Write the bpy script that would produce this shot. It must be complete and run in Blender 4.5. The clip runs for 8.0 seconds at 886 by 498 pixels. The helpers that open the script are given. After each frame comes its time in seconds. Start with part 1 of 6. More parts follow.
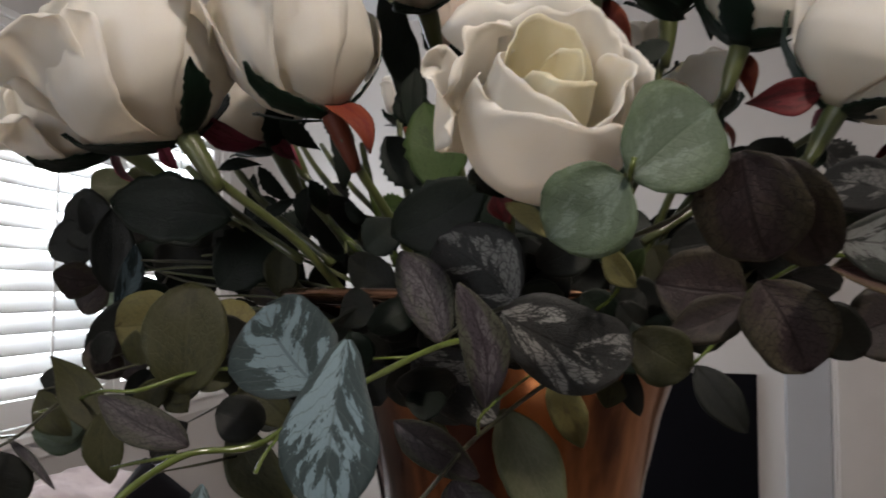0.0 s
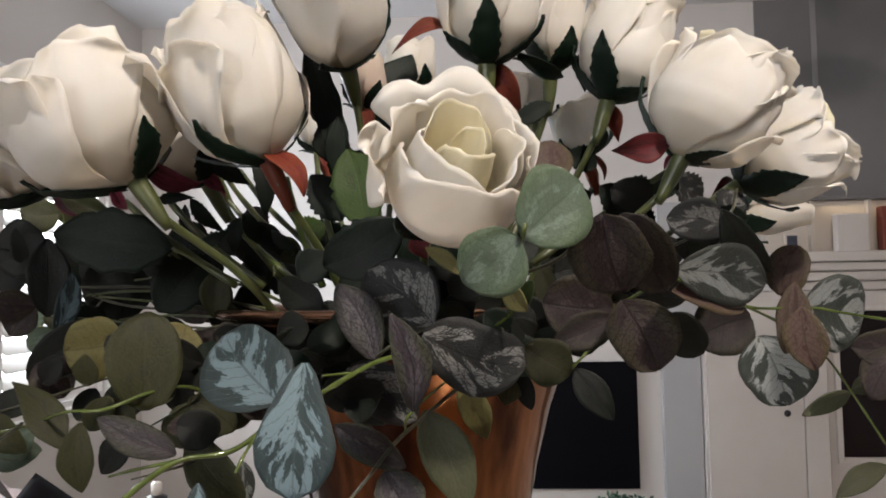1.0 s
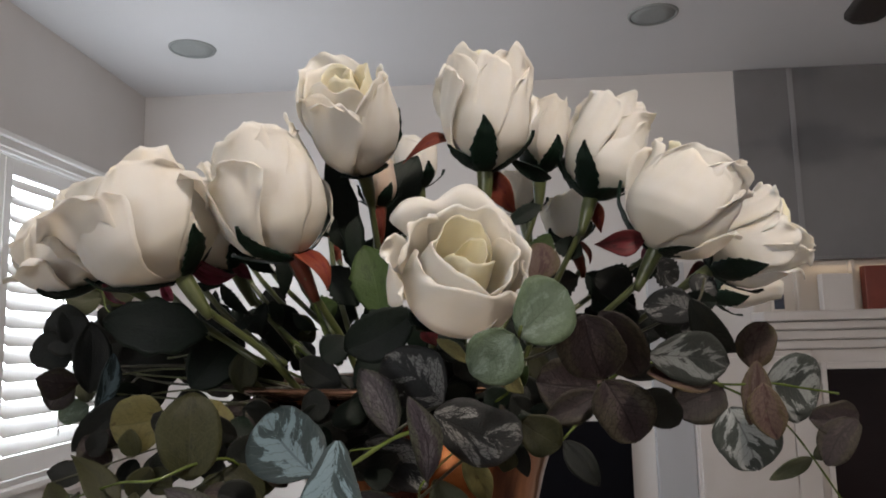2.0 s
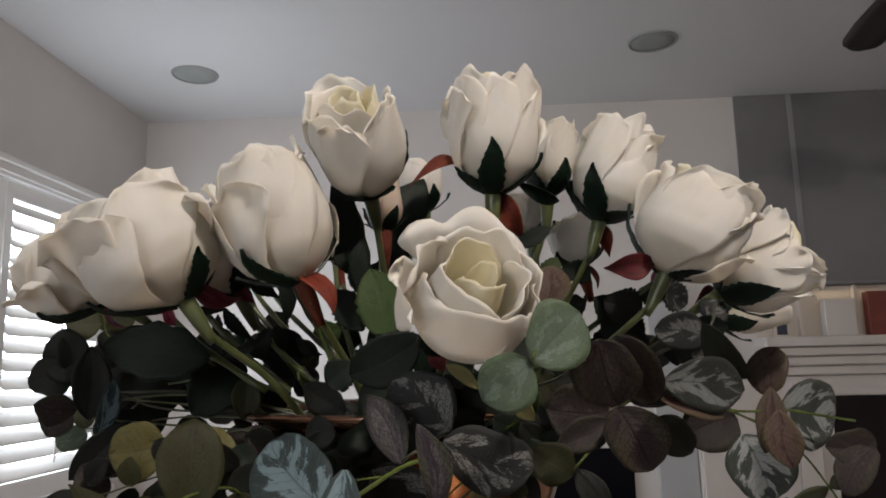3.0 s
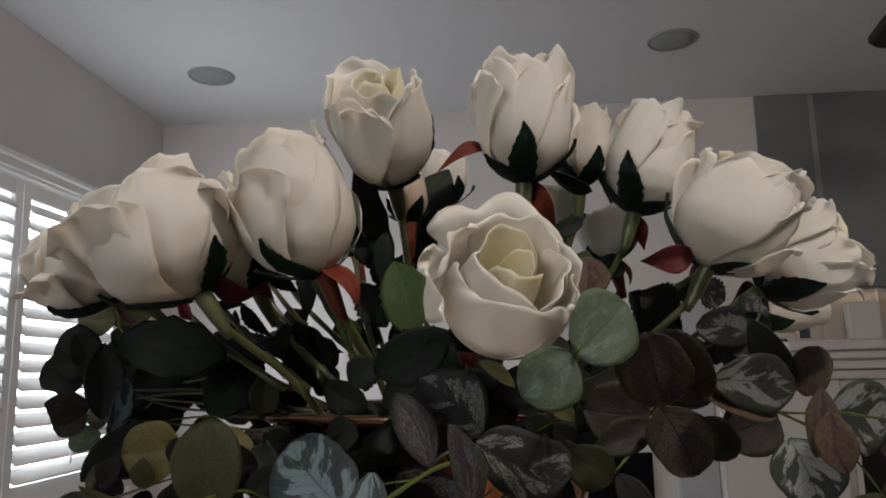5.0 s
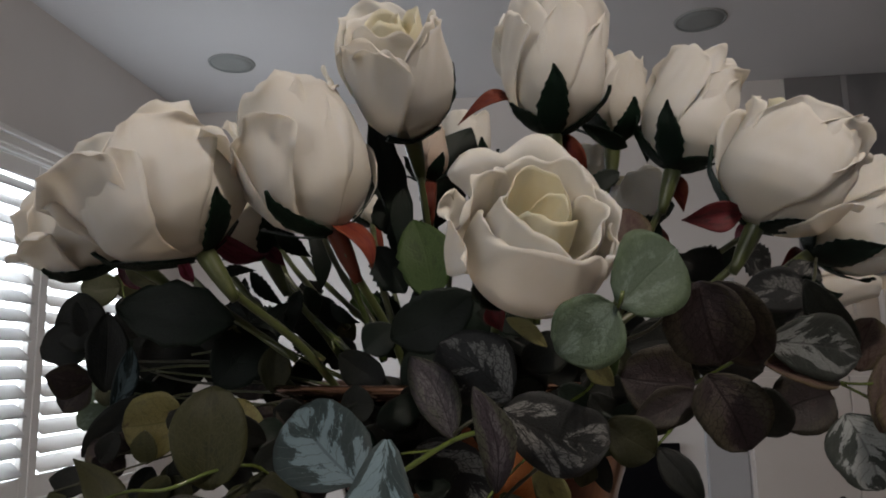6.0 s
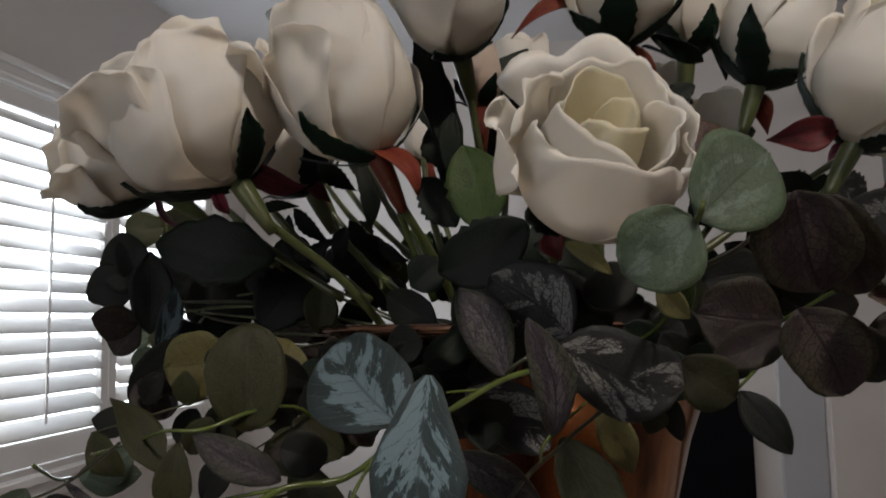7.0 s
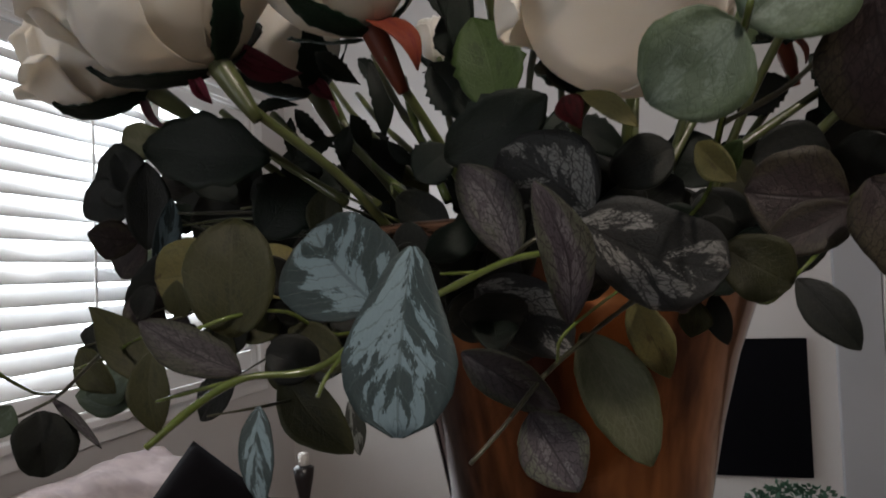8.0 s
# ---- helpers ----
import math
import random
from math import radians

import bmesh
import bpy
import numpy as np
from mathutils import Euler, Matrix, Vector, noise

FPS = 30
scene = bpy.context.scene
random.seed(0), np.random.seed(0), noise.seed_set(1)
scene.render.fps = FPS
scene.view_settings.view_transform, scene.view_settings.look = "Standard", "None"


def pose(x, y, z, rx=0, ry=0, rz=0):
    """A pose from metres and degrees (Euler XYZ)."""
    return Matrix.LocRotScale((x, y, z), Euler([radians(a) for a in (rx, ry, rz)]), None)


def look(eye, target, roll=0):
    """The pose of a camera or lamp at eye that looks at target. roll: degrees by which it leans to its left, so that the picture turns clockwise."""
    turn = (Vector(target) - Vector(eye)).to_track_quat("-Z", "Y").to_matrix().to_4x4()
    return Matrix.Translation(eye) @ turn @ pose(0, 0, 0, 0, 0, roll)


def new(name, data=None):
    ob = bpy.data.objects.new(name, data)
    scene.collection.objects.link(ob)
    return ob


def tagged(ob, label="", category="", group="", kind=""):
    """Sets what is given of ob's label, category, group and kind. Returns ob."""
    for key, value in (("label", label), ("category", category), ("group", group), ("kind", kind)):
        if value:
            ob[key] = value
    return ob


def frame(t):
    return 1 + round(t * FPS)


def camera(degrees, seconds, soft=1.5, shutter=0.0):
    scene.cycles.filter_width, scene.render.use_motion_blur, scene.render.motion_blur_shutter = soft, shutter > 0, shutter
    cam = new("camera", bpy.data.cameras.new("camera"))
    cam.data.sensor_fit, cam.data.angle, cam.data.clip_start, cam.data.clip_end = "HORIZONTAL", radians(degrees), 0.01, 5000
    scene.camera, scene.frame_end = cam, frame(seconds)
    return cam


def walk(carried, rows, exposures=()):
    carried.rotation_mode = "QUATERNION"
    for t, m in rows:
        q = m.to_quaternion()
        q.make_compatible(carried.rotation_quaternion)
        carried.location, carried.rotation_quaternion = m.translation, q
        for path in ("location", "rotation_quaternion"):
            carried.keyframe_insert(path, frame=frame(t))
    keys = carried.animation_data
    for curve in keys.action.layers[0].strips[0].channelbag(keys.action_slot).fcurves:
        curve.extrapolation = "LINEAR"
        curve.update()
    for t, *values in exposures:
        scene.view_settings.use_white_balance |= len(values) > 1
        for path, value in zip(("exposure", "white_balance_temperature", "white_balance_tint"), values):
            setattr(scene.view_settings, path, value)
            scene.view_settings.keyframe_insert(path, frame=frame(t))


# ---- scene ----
cam = camera(62.5, 8.0, soft=1.8, shutter=0.3)
PATH = [
    (0, (0.003, 0.031, 1.427), (0.005, 2.028, 1.541), 0.3),
    (0.5, (-0.003, -0.009, 1.434), (0.23, 1.974, 1.538), -0.6),
    (1, (-0.021, -0.057, 1.446), (0.272, 1.918, 1.546), -1.1),
    (1.5, (-0.032, -0.105, 1.46), (0.274, 1.863, 1.64), -1.3),
    (2, (-0.044, -0.14, 1.467), (0.27, 1.819, 1.72), -1.4),
    (3.5, (-0.052, -0.12, 1.467), (0.26, 1.827, 1.8), -1.3),
    (4, (-0.057, -0.113, 1.467), (0.248, 1.835, 1.803), -1.3),
    (5.5, (-0.053, -0.07, 1.454), (0.196, 1.888, 1.781), -1.1),
    (6, (-0.049, -0.039, 1.443), (0.166, 1.925, 1.756), -1.1),
    (6.5, (-0.052, -0.014, 1.438), (0.117, 1.961, 1.703), -1.0),
    (7, (-0.037, 0.01, 1.43), (0.005, 1.999, 1.627), -1.1),
    (7.5, (-0.023, 0.036, 1.414), (-0.06, 2.032, 1.537), -1.7),
    (8, (-0.014, 0.072, 1.395), (-0.102, 2.069, 1.463), -2.2),
]
walk(cam, [(t, look(eye, target, roll)) for t, eye, target, roll in PATH],
     exposures=[(0.0, 0.3), (0.2, -0.1), (0.5, 0.64), (0.8, 0.77), (1.0, 0.85), (1.5, 0.64), (2.0, 0.47), (3.5, 0.2), (4.0, 0.15), (5.5, -0.25), (6.0, -0.27), (6.5, -0.27), (7.0, -0.27), (7.5, -0.2), (8.0, -0.1)])

# ---- light ----
ROOM = pose(-1.19, 4.62, 0, 0, 0, -12.5)      # room frame: x along the far wall, y out through it
CEIL = 3.07

world = bpy.data.worlds.new("world")
scene.world = world
world.use_nodes = True
wn = world.node_tree.nodes
sky = wn.new("ShaderNodeTexSky")
sky.sky_type, sky.sun_disc = "NISHITA", False
sky.sun_elevation, sky.sun_rotation = radians(35), radians(200)
wn["Background"].inputs["Strength"].default_value = 0.1
world.node_tree.links.new(sky.outputs["Color"], wn["Background"].inputs["Color"])


def area(name, m, sx, sy, watts, colour):
    d = bpy.data.lights.new(name, "AREA")
    d.shape, d.size, d.size_y, d.energy, d.color = "RECTANGLE", sx, sy, watts, colour
    ob = new(name, d)
    ob.matrix_world = m
    return ob


# daylight that enters by the shuttered window, and unseen fill added behind the camera
area("window_daylight", ROOM @ look((0.10, -1.27, 1.64), (2.0, -1.7, 2.3)), 1.6, 1.2, 24.0, (0.86, 0.93, 1.0))
area("rear_fill", ROOM @ look((0.5, -7.35, 1.8), (2.2, -4.0, 1.5)), 1.8, 1.4, 52.0, (0.95, 0.97, 1.0))
# recessed ceiling lamp over the counter, behind the camera
area("ceiling_downlight", look((0.55, -0.95, 3.04), (0.05, 0.55, 1.5)), 0.12, 0.12, 40.0, (1.0, 0.875, 0.775))
# warm strip lamp under the ledge's top board
area("ledge_strip_light", ROOM @ look((4.45, -0.06, 1.86), (4.45, -0.06, 1.0)), 0.9, 0.03, 0.12, (1.0, 0.75, 0.45))


# ---- materials ----
def material(name, rough=0.6, metal=0.0):
    m = bpy.data.materials.new(name)
    m.use_nodes = True
    b = m.node_tree.nodes["Principled BSDF"]
    b.inputs["Roughness"].default_value, b.inputs["Metallic"].default_value = rough, metal
    return m, m.node_tree.nodes, m.node_tree.links, b


def mix(n, l, fac, a, b):
    x = n.new("ShaderNodeMix")
    x.data_type = "RGBA"
    for s, v in ((x.inputs[0], fac), (x.inputs[6], a), (x.inputs[7], b)):
        if isinstance(v, (int, float)):
            s.default_value = v
        elif isinstance(v, tuple):
            s.default_value = (*v, 1)
        else:
            l.new(v, s)
    return x.outputs[2]


def ramp(n, l, fac, lo, hi):
    r = n.new("ShaderNodeMapRange")
    r.interpolation_type = "SMOOTHSTEP"
    r.inputs[1].default_value, r.inputs[2].default_value = lo, hi
    l.new(fac, r.inputs[0])
    return r.outputs[0]


def maths(n, l, op, a, b=0.0):
    x = n.new("ShaderNodeMath")
    x.operation = op
    for s, v in ((x.inputs[0], a), (x.inputs[1], b)):
        if isinstance(v, (int, float)):
            s.default_value = v
        else:
            l.new(v, s)
    return x.outputs[0]


def noisy(n, l, vector, scale, detail=4.0, rough=0.55):
    x = n.new("ShaderNodeTexNoise")
    x.inputs["Scale"].default_value, x.inputs["Detail"].default_value, x.inputs["Roughness"].default_value = scale, detail, rough
    if vector is not None:
        l.new(vector, x.inputs["Vector"])
    return x.outputs["Fac"]


def bumped(n, l, b, height, strength, distance):
    x = n.new("ShaderNodeBump")
    x.inputs["Strength"].default_value, x.inputs["Distance"].default_value = strength, distance
    l.new(height, x.inputs["Height"])
    l.new(x.outputs["Normal"], b.inputs["Normal"])


def plain(name, colour, rough=0.6, metal=0.0, vary=0.12, scale=6.0, grain=180.0, bump=0.15, gloss=0.5):
    """A painted or coated surface with slow stains and a fine grain."""
    m, n, l, b = material(name, rough, metal)
    geo = n.new("ShaderNodeTexCoord").outputs["Object"]
    slow, fine = noisy(n, l, geo, scale), noisy(n, l, geo, grain, 2.0)
    dark = tuple(c * (1 - vary) for c in colour)
    c1 = mix(n, l, ramp(n, l, slow, 0.35, 0.65), dark, colour)
    l.new(mix(n, l, maths(n, l, "MULTIPLY", fine, 0.12), c1, tuple(c * 0.6 for c in colour)), b.inputs["Base Color"])
    b.inputs["Specular IOR Level"].default_value = gloss
    bumped(n, l, b, fine, bump, 0.001)
    return m


def translucent(m, n, l, b, colour, amount):
    """Lets light through a thin sheet."""
    t = n.new("ShaderNodeBsdfTranslucent")
    s = n.new("ShaderNodeMixShader")
    if isinstance(colour, tuple):
        t.inputs["Color"].default_value = (*colour, 1)
    else:
        l.new(colour, t.inputs["Color"])
    s.inputs[0].default_value = amount
    l.new(b.outputs[0], s.inputs[1])
    l.new(t.outputs[0], s.inputs[2])
    l.new(s.outputs[0], n["Material Output"].inputs["Surface"])


def offset_uv(n, l, spread=37.0):
    """The sheet's own coordinates, shifted for each object."""
    uv = n.new("ShaderNodeTexCoord").outputs["UV"]
    rnd = n.new("ShaderNodeObjectInfo").outputs["Random"]
    add = n.new("ShaderNodeVectorMath")
    add.operation = "ADD"
    comb = n.new("ShaderNodeCombineXYZ")
    l.new(maths(n, l, "MULTIPLY", rnd, spread), comb.inputs[0])
    l.new(maths(n, l, "MULTIPLY", rnd, spread * 1.7), comb.inputs[2])
    l.new(uv, add.inputs[0])
    l.new(comb.outputs[0], add.inputs[1])
    sep = n.new("ShaderNodeSeparateXYZ")
    l.new(uv, sep.inputs[0])
    return add.outputs[0], sep.outputs[0], sep.outputs[1], rnd


def petal_material(name, colour, heart):
    m, n, l, b = material(name, 0.78)
    vec, u, v, rnd = offset_uv(n, l)
    slow, fine = noisy(n, l, vec, 2.2, 3.0), noisy(n, l, vec, 60.0, 2.0)
    base = mix(n, l, ramp(n, l, v, 0.05, 0.55), heart, colour)
    base = mix(n, l, maths(n, l, "MULTIPLY", ramp(n, l, slow, 0.4, 0.7), 0.35), base, tuple(c * 0.92 for c in heart))
    l.new(base, b.inputs["Base Color"])
    crease = noisy(n, l, vec, 7.0, 3.0)
    bumped(n, l, b, maths(n, l, "ADD", crease, maths(n, l, "MULTIPLY", fine, 0.15)), 0.10, 0.0010)
    b.inputs["Subsurface Weight"].default_value, b.inputs["Subsurface Scale"].default_value = 0.35, 0.006
    b.inputs["Subsurface Radius"].default_value = (1.0, 0.8, 0.6)
    b.inputs["Specular IOR Level"].default_value = 0.12
    translucent(m, n, l, b, tuple(c * 0.95 for c in colour), 0.42)
    return m


def leaf_material(name, colour, blotch, amount, edge, edge_amount, vein, vein_amount, rough=0.5, scale=2.6, see=0.12, stretch=1.0, lo_hi=(0.45, 0.95), gloss=0.22, fingers=False, net_amount=0.85):
    """A printed fabric leaf: ground colour, blotches, a tinted edge, a midrib and side veins."""
    m, n, l, b = material(name, rough)
    vec, u, v, rnd = offset_uv(n, l)
    mp = n.new("ShaderNodeMapping")
    mp.inputs["Scale"].default_value = (stretch, 1.0, 1.0)
    l.new(vec, mp.inputs["Vector"])
    big = noisy(n, l, mp.outputs["Vector"], scale, 5.0, 0.6)
    fine = noisy(n, l, vec, 40.0, 3.0)
    au = maths(n, l, "ABSOLUTE", u)
    if fingers:
        run = n.new("ShaderNodeCombineXYZ")
        l.new(maths(n, l, "MULTIPLY", maths(n, l, "SUBTRACT", v, maths(n, l, "MULTIPLY", au, 0.42)), 3.2), run.inputs[0])
        l.new(maths(n, l, "MULTIPLY", u, 0.9), run.inputs[1])
        l.new(maths(n, l, "MULTIPLY", rnd, 61.0), run.inputs[2])
        big = noisy(n, l, run.outputs[0], scale, 4.0, 0.6)
    lo = 0.78 - 0.56 * amount
    big = maths(n, l, "ADD", big, maths(n, l, "MULTIPLY", maths(n, l, "SUBTRACT", fine, 0.5), 0.16))
    c = mix(n, l, ramp(n, l, big, lo - 0.018, lo + 0.018), colour, blotch)
    rim = maths(n, l, "ADD", au, maths(n, l, "MULTIPLY", maths(n, l, "SUBTRACT", big, 0.5), 2.4))
    c = mix(n, l, maths(n, l, "MULTIPLY", ramp(n, l, rim, *lo_hi), edge_amount), c, edge)
    # side veins slant forwards from the midrib
    side = maths(n, l, "SUBTRACT", v, maths(n, l, "MULTIPLY", au, 0.28))
    side = maths(n, l, "ADD", side, maths(n, l, "MULTIPLY", noisy(n, l, vec, 5.0, 2.0), 0.10))
    saw = maths(n, l, "ABSOLUTE", maths(n, l, "SUBTRACT", maths(n, l, "FRACT", maths(n, l, "MULTIPLY", side, 8.0)), 0.5))
    veins = ramp(n, l, saw, 0.075, 0.02)
    mid = ramp(n, l, au, 0.05, 0.015)
    net = n.new("ShaderNodeTexVoronoi")
    net.feature = "DISTANCE_TO_EDGE"
    net.inputs["Scale"].default_value = 11.0
    l.new(vec, net.inputs["Vector"])
    mesh = maths(n, l, "MULTIPLY", ramp(n, l, net.outputs["Distance"], 0.09, 0.03), net_amount)
    lines = maths(n, l, "MAXIMUM", maths(n, l, "MAXIMUM", veins, mid), mesh)
    c = mix(n, l, maths(n, l, "MULTIPLY", lines, vein_amount), c, vein)
    c = mix(n, l, maths(n, l, "MULTIPLY", fine, 0.35), c, tuple(x * 0.45 for x in colour))
    hsv = n.new("ShaderNodeHueSaturation")
    l.new(c, hsv.inputs["Color"])
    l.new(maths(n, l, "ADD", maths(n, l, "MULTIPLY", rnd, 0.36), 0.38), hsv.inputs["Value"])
    l.new(hsv.outputs[0], b.inputs["Base Color"])
    b.inputs["Specular IOR Level"].default_value = gloss
    bumped(n, l, b, maths(n, l, "ADD", maths(n, l, "MULTIPLY", lines, -1.0), maths(n, l, "MULTIPLY", fine, 0.5)), 0.35, 0.001)
    translucent(m, n, l, b, hsv.outputs[0], see)
    return m


PETAL = petal_material("rose_petal", (0.90, 0.87, 0.81), (0.87, 0.80, 0.66))
HEART = petal_material("rose_heart_petal", (0.90, 0.86, 0.69), (0.88, 0.78, 0.48))
BUD = petal_material("rose_bud_petal", (0.72, 0.62, 0.52), (0.62, 0.40, 0.30))
SEPAL = leaf_material("sepal_green", (0.006, 0.022, 0.012), (0.005, 0.02, 0.012), 0.5, (0.011, 0.038, 0.018), 0.4, (0.014, 0.04, 0.02), 0.3)
RED = leaf_material("calyx_red", (0.30, 0.055, 0.03), (0.20, 0.02, 0.03), 0.45, (0.40, 0.11, 0.05), 0.6, (0.36, 0.12, 0.06), 0.3, see=0.25)
PINK = leaf_material("calyx_pink", (0.42, 0.06, 0.13), (0.16, 0.012, 0.03), 0.45, (0.5, 0.12, 0.2), 0.6, (0.45, 0.15, 0.2), 0.3, see=0.25)
DARKRED = leaf_material("calyx_dark_red", (0.14, 0.012, 0.018), (0.06, 0.01, 0.012), 0.5, (0.2, 0.03, 0.03), 0.5, (0.2, 0.04, 0.04), 0.3)
STEM = plain("stem_green", (0.070, 0.084, 0.028), 0.35, 0.0, 0.45, 30.0, 300.0, 0.3)
TWIG = plain("twig_yellow_green", (0.085, 0.115, 0.028), 0.2, 0.0, 0.45, 40.0, 300.0, 0.4)
DARKTWIG = plain("twig_brown", (0.035, 0.036, 0.018), 0.4, 0.0, 0.5, 40.0, 300.0, 0.4)
SAGE = leaf_material("leaf_sage", (0.130, 0.175, 0.125), (0.21, 0.27, 0.225), 0.42, (0.10, 0.15, 0.05), 0.45, (0.06, 0.10, 0.055), 0.45)
MAROON = leaf_material("leaf_maroon", (0.046, 0.032, 0.034), (0.092, 0.070, 0.066), 0.40, (0.062, 0.062, 0.022), 0.55, (0.012, 0.005, 0.007), 0.85, lo_hi=(0.4, 0.85))
ROSY = leaf_material("leaf_rosy", (0.15, 0.10, 0.08), (0.07, 0.025, 0.025), 0.40, (0.13, 0.115, 0.04), 0.7, (0.05, 0.016, 0.018), 0.7)
SILVER = leaf_material("leaf_silver", (0.44, 0.465, 0.455), (0.028, 0.038, 0.03), 0.46, (0.035, 0.045, 0.033), 0.95, (0.06, 0.06, 0.06), 0.5, scale=1.2, lo_hi=(0.62, 0.74), fingers=True, net_amount=0.35)
DUSK = leaf_material("leaf_dusk", (0.33, 0.33, 0.32), (0.010, 0.013, 0.015), 0.53, (0.011, 0.013, 0.014), 0.97, (0.005, 0.006, 0.007), 0.9, scale=0.95, lo_hi=(0.52, 0.62), fingers=True)
BLUE = leaf_material("leaf_blue", (0.25, 0.35, 0.395), (0.030, 0.05, 0.048), 0.44, (0.026, 0.042, 0.04), 0.95, (0.07, 0.10, 0.10), 0.5, scale=1.25, stretch=0.8, lo_hi=(0.60, 0.67), fingers=True, net_amount=0.1)
PURPLE = leaf_material("leaf_purple", (0.075, 0.063, 0.075), (0.155, 0.14, 0.155), 0.45, (0.072, 0.088, 0.036), 0.7, (0.012, 0.008, 0.011), 0.85)
OLIVE = leaf_material("leaf_olive", (0.042, 0.043, 0.014), (0.026, 0.025, 0.009), 0.45, (0.05, 0.055, 0.016), 0.5, (0.085, 0.09, 0.04), 0.3)
YELLOW = leaf_material("leaf_yellow", (0.22, 0.195, 0.065), (0.12, 0.082, 0.03), 0.33, (0.25, 0.25, 0.10), 0.5, (0.06, 0.05, 0.018), 0.4)
GREYGREEN = leaf_material("leaf_grey_green", (0.085, 0.09, 0.046), (0.11, 0.112, 0.068), 0.4, (0.07, 0.085, 0.03), 0.5, (0.15, 0.15, 0.10), 0.4)
# dark leaf pushed near black: the shade inside the bouquet is in its colour
DARK = leaf_material("leaf_dark_shaded", (0.005, 0.007, 0.0055), (0.010, 0.011, 0.0075), 0.4, (0.011, 0.015, 0.009), 0.5, (0.015, 0.017, 0.012), 0.4, see=0.03)
# dark green rose leaf, darkened further to carry the bouquet's inner shadow
FERN = leaf_material("rose_leaf_dark_shaded", (0.0030, 0.0105, 0.0055), (0.003, 0.010, 0.006), 0.4, (0.005, 0.018, 0.008), 0.4, (0.015, 0.034, 0.016), 0.35, see=0.05)
LIME = leaf_material("rose_leaf_light", (0.065, 0.115, 0.028), (0.038, 0.075, 0.018), 0.4, (0.065, 0.12, 0.03), 0.4, (0.10, 0.15, 0.05), 0.4, see=0.25)
WALL = plain("wall_paint", (0.60, 0.575, 0.56), 0.7, 0, 0.05, 1.3, 260.0, 0.12)
CEILING = plain("ceiling_paint", (0.66, 0.655, 0.67), 0.85, 0, 0.04, 0.8, 260.0, 0.12)
WHITE = plain("white_trim_paint", (0.63, 0.59, 0.565), 0.42, 0, 0.05, 3.0, 200.0, 0.05)
SHUTTER = plain("shutter_paint", (0.76, 0.75, 0.74), 0.4, 0, 0.04, 3.0, 200.0, 0.05)
GREYWALL = plain("grey_gloss_paint", (0.20, 0.195, 0.2), 0.28, 0, 0.16, 1.6, 90.0, 0.08)
BATTEN = plain("batten_paint", (0.27, 0.265, 0.27), 0.35, 0, 0.08, 2.0, 120.0, 0.05)
BLUEGREY = plain("blue_grey_shade", (0.42, 0.425, 0.445), 0.6, 0, 0.05, 2.0, 200.0, 0.08)
BLACK = plain("black_glass", (0.004, 0.004, 0.006), 0.5, 0, 0.2, 2.0, 100.0, 0.0, 0.05)
DARKGLASS = plain("cabinet_dark_glass", (0.014, 0.009, 0.010), 0.2, 0, 0.3, 2.0, 100.0, 0.0, 0.2)
CREAM = plain("cream_paint", (0.60, 0.54, 0.48), 0.6, 0, 0.06, 2.0, 200.0, 0.08)
BRASS = plain("dark_knob_metal", (0.05, 0.05, 0.055), 0.35, 0.9)
SPEAKER = plain("speaker_grille", (0.30, 0.315, 0.31), 0.7, 0, 0.05, 3.0, 900.0, 0.6)
FANWOOD = plain("dark_fan_wood", (0.009, 0.005, 0.005), 0.4, 0, 0.4, 5.0, 60.0, 0.1)
WOODFLOOR = plain("oak_floor", (0.22, 0.14, 0.085), 0.4, 0, 0.3, 3.0, 60.0, 0.2)
STONE = plain("counter_stone", (0.42, 0.39, 0.36), 0.2, 0, 0.25, 18.0, 150.0, 0.02)
CUSHION = plain("cushion_black", (0.006, 0.005, 0.006), 0.95, 0, 0.3, 10.0, 300.0, 0.5, 0.08)
SOFA = plain("sofa_taupe", (0.22, 0.18, 0.165), 0.9, 0, 0.12, 5.0, 400.0, 0.5)
THROW = plain("throw_blush", (0.47, 0.38, 0.37), 0.95, 0, 0.25, 12.0, 250.0, 0.8)
REDBOX = plain("red_box", (0.20, 0.045, 0.03), 0.5, 0, 0.2)
NAVY = plain("navy_print", (0.05, 0.06, 0.09), 0.4, 0, 0.4, 20.0)
WAX = plain("candle_wax", (0.70, 0.66, 0.62), 0.45)
POT = plain("pot_ceramic", (0.30, 0.28, 0.27), 0.4)


def vase_material():
    m, n, l, b = material("bronze_copper", 0.2, 0.95)
    geo = n.new("ShaderNodeTexCoord").outputs["Object"]
    mp = n.new("ShaderNodeMapping")
    mp.inputs["Scale"].default_value = (13.0, 13.0, 0.8)
    l.new(geo, mp.inputs["Vector"])
    streak, slow, fine = noisy(n, l, mp.outputs["Vector"], 1.0, 5.0), noisy(n, l, geo, 7.0), noisy(n, l, geo, 220.0, 2.0)
    # vertical streaks, broad and strong in colour to mimic bands of reflection
    c = mix(n, l, ramp(n, l, streak, 0.38, 0.62), (0.030, 0.011, 0.008), (0.26, 0.105, 0.042))
    c = mix(n, l, maths(n, l, "MULTIPLY", ramp(n, l, slow, 0.45, 0.7), 0.5), c, (0.075, 0.03, 0.017))
    l.new(c, b.inputs["Base Color"])
    l.new(maths(n, l, "ADD", maths(n, l, "MULTIPLY", slow, 0.12), 0.05), b.inputs["Roughness"])
    bumped(n, l, b, maths(n, l, "ADD", streak, maths(n, l, "MULTIPLY", fine, 0.2)), 0.12, 0.002)
    return m


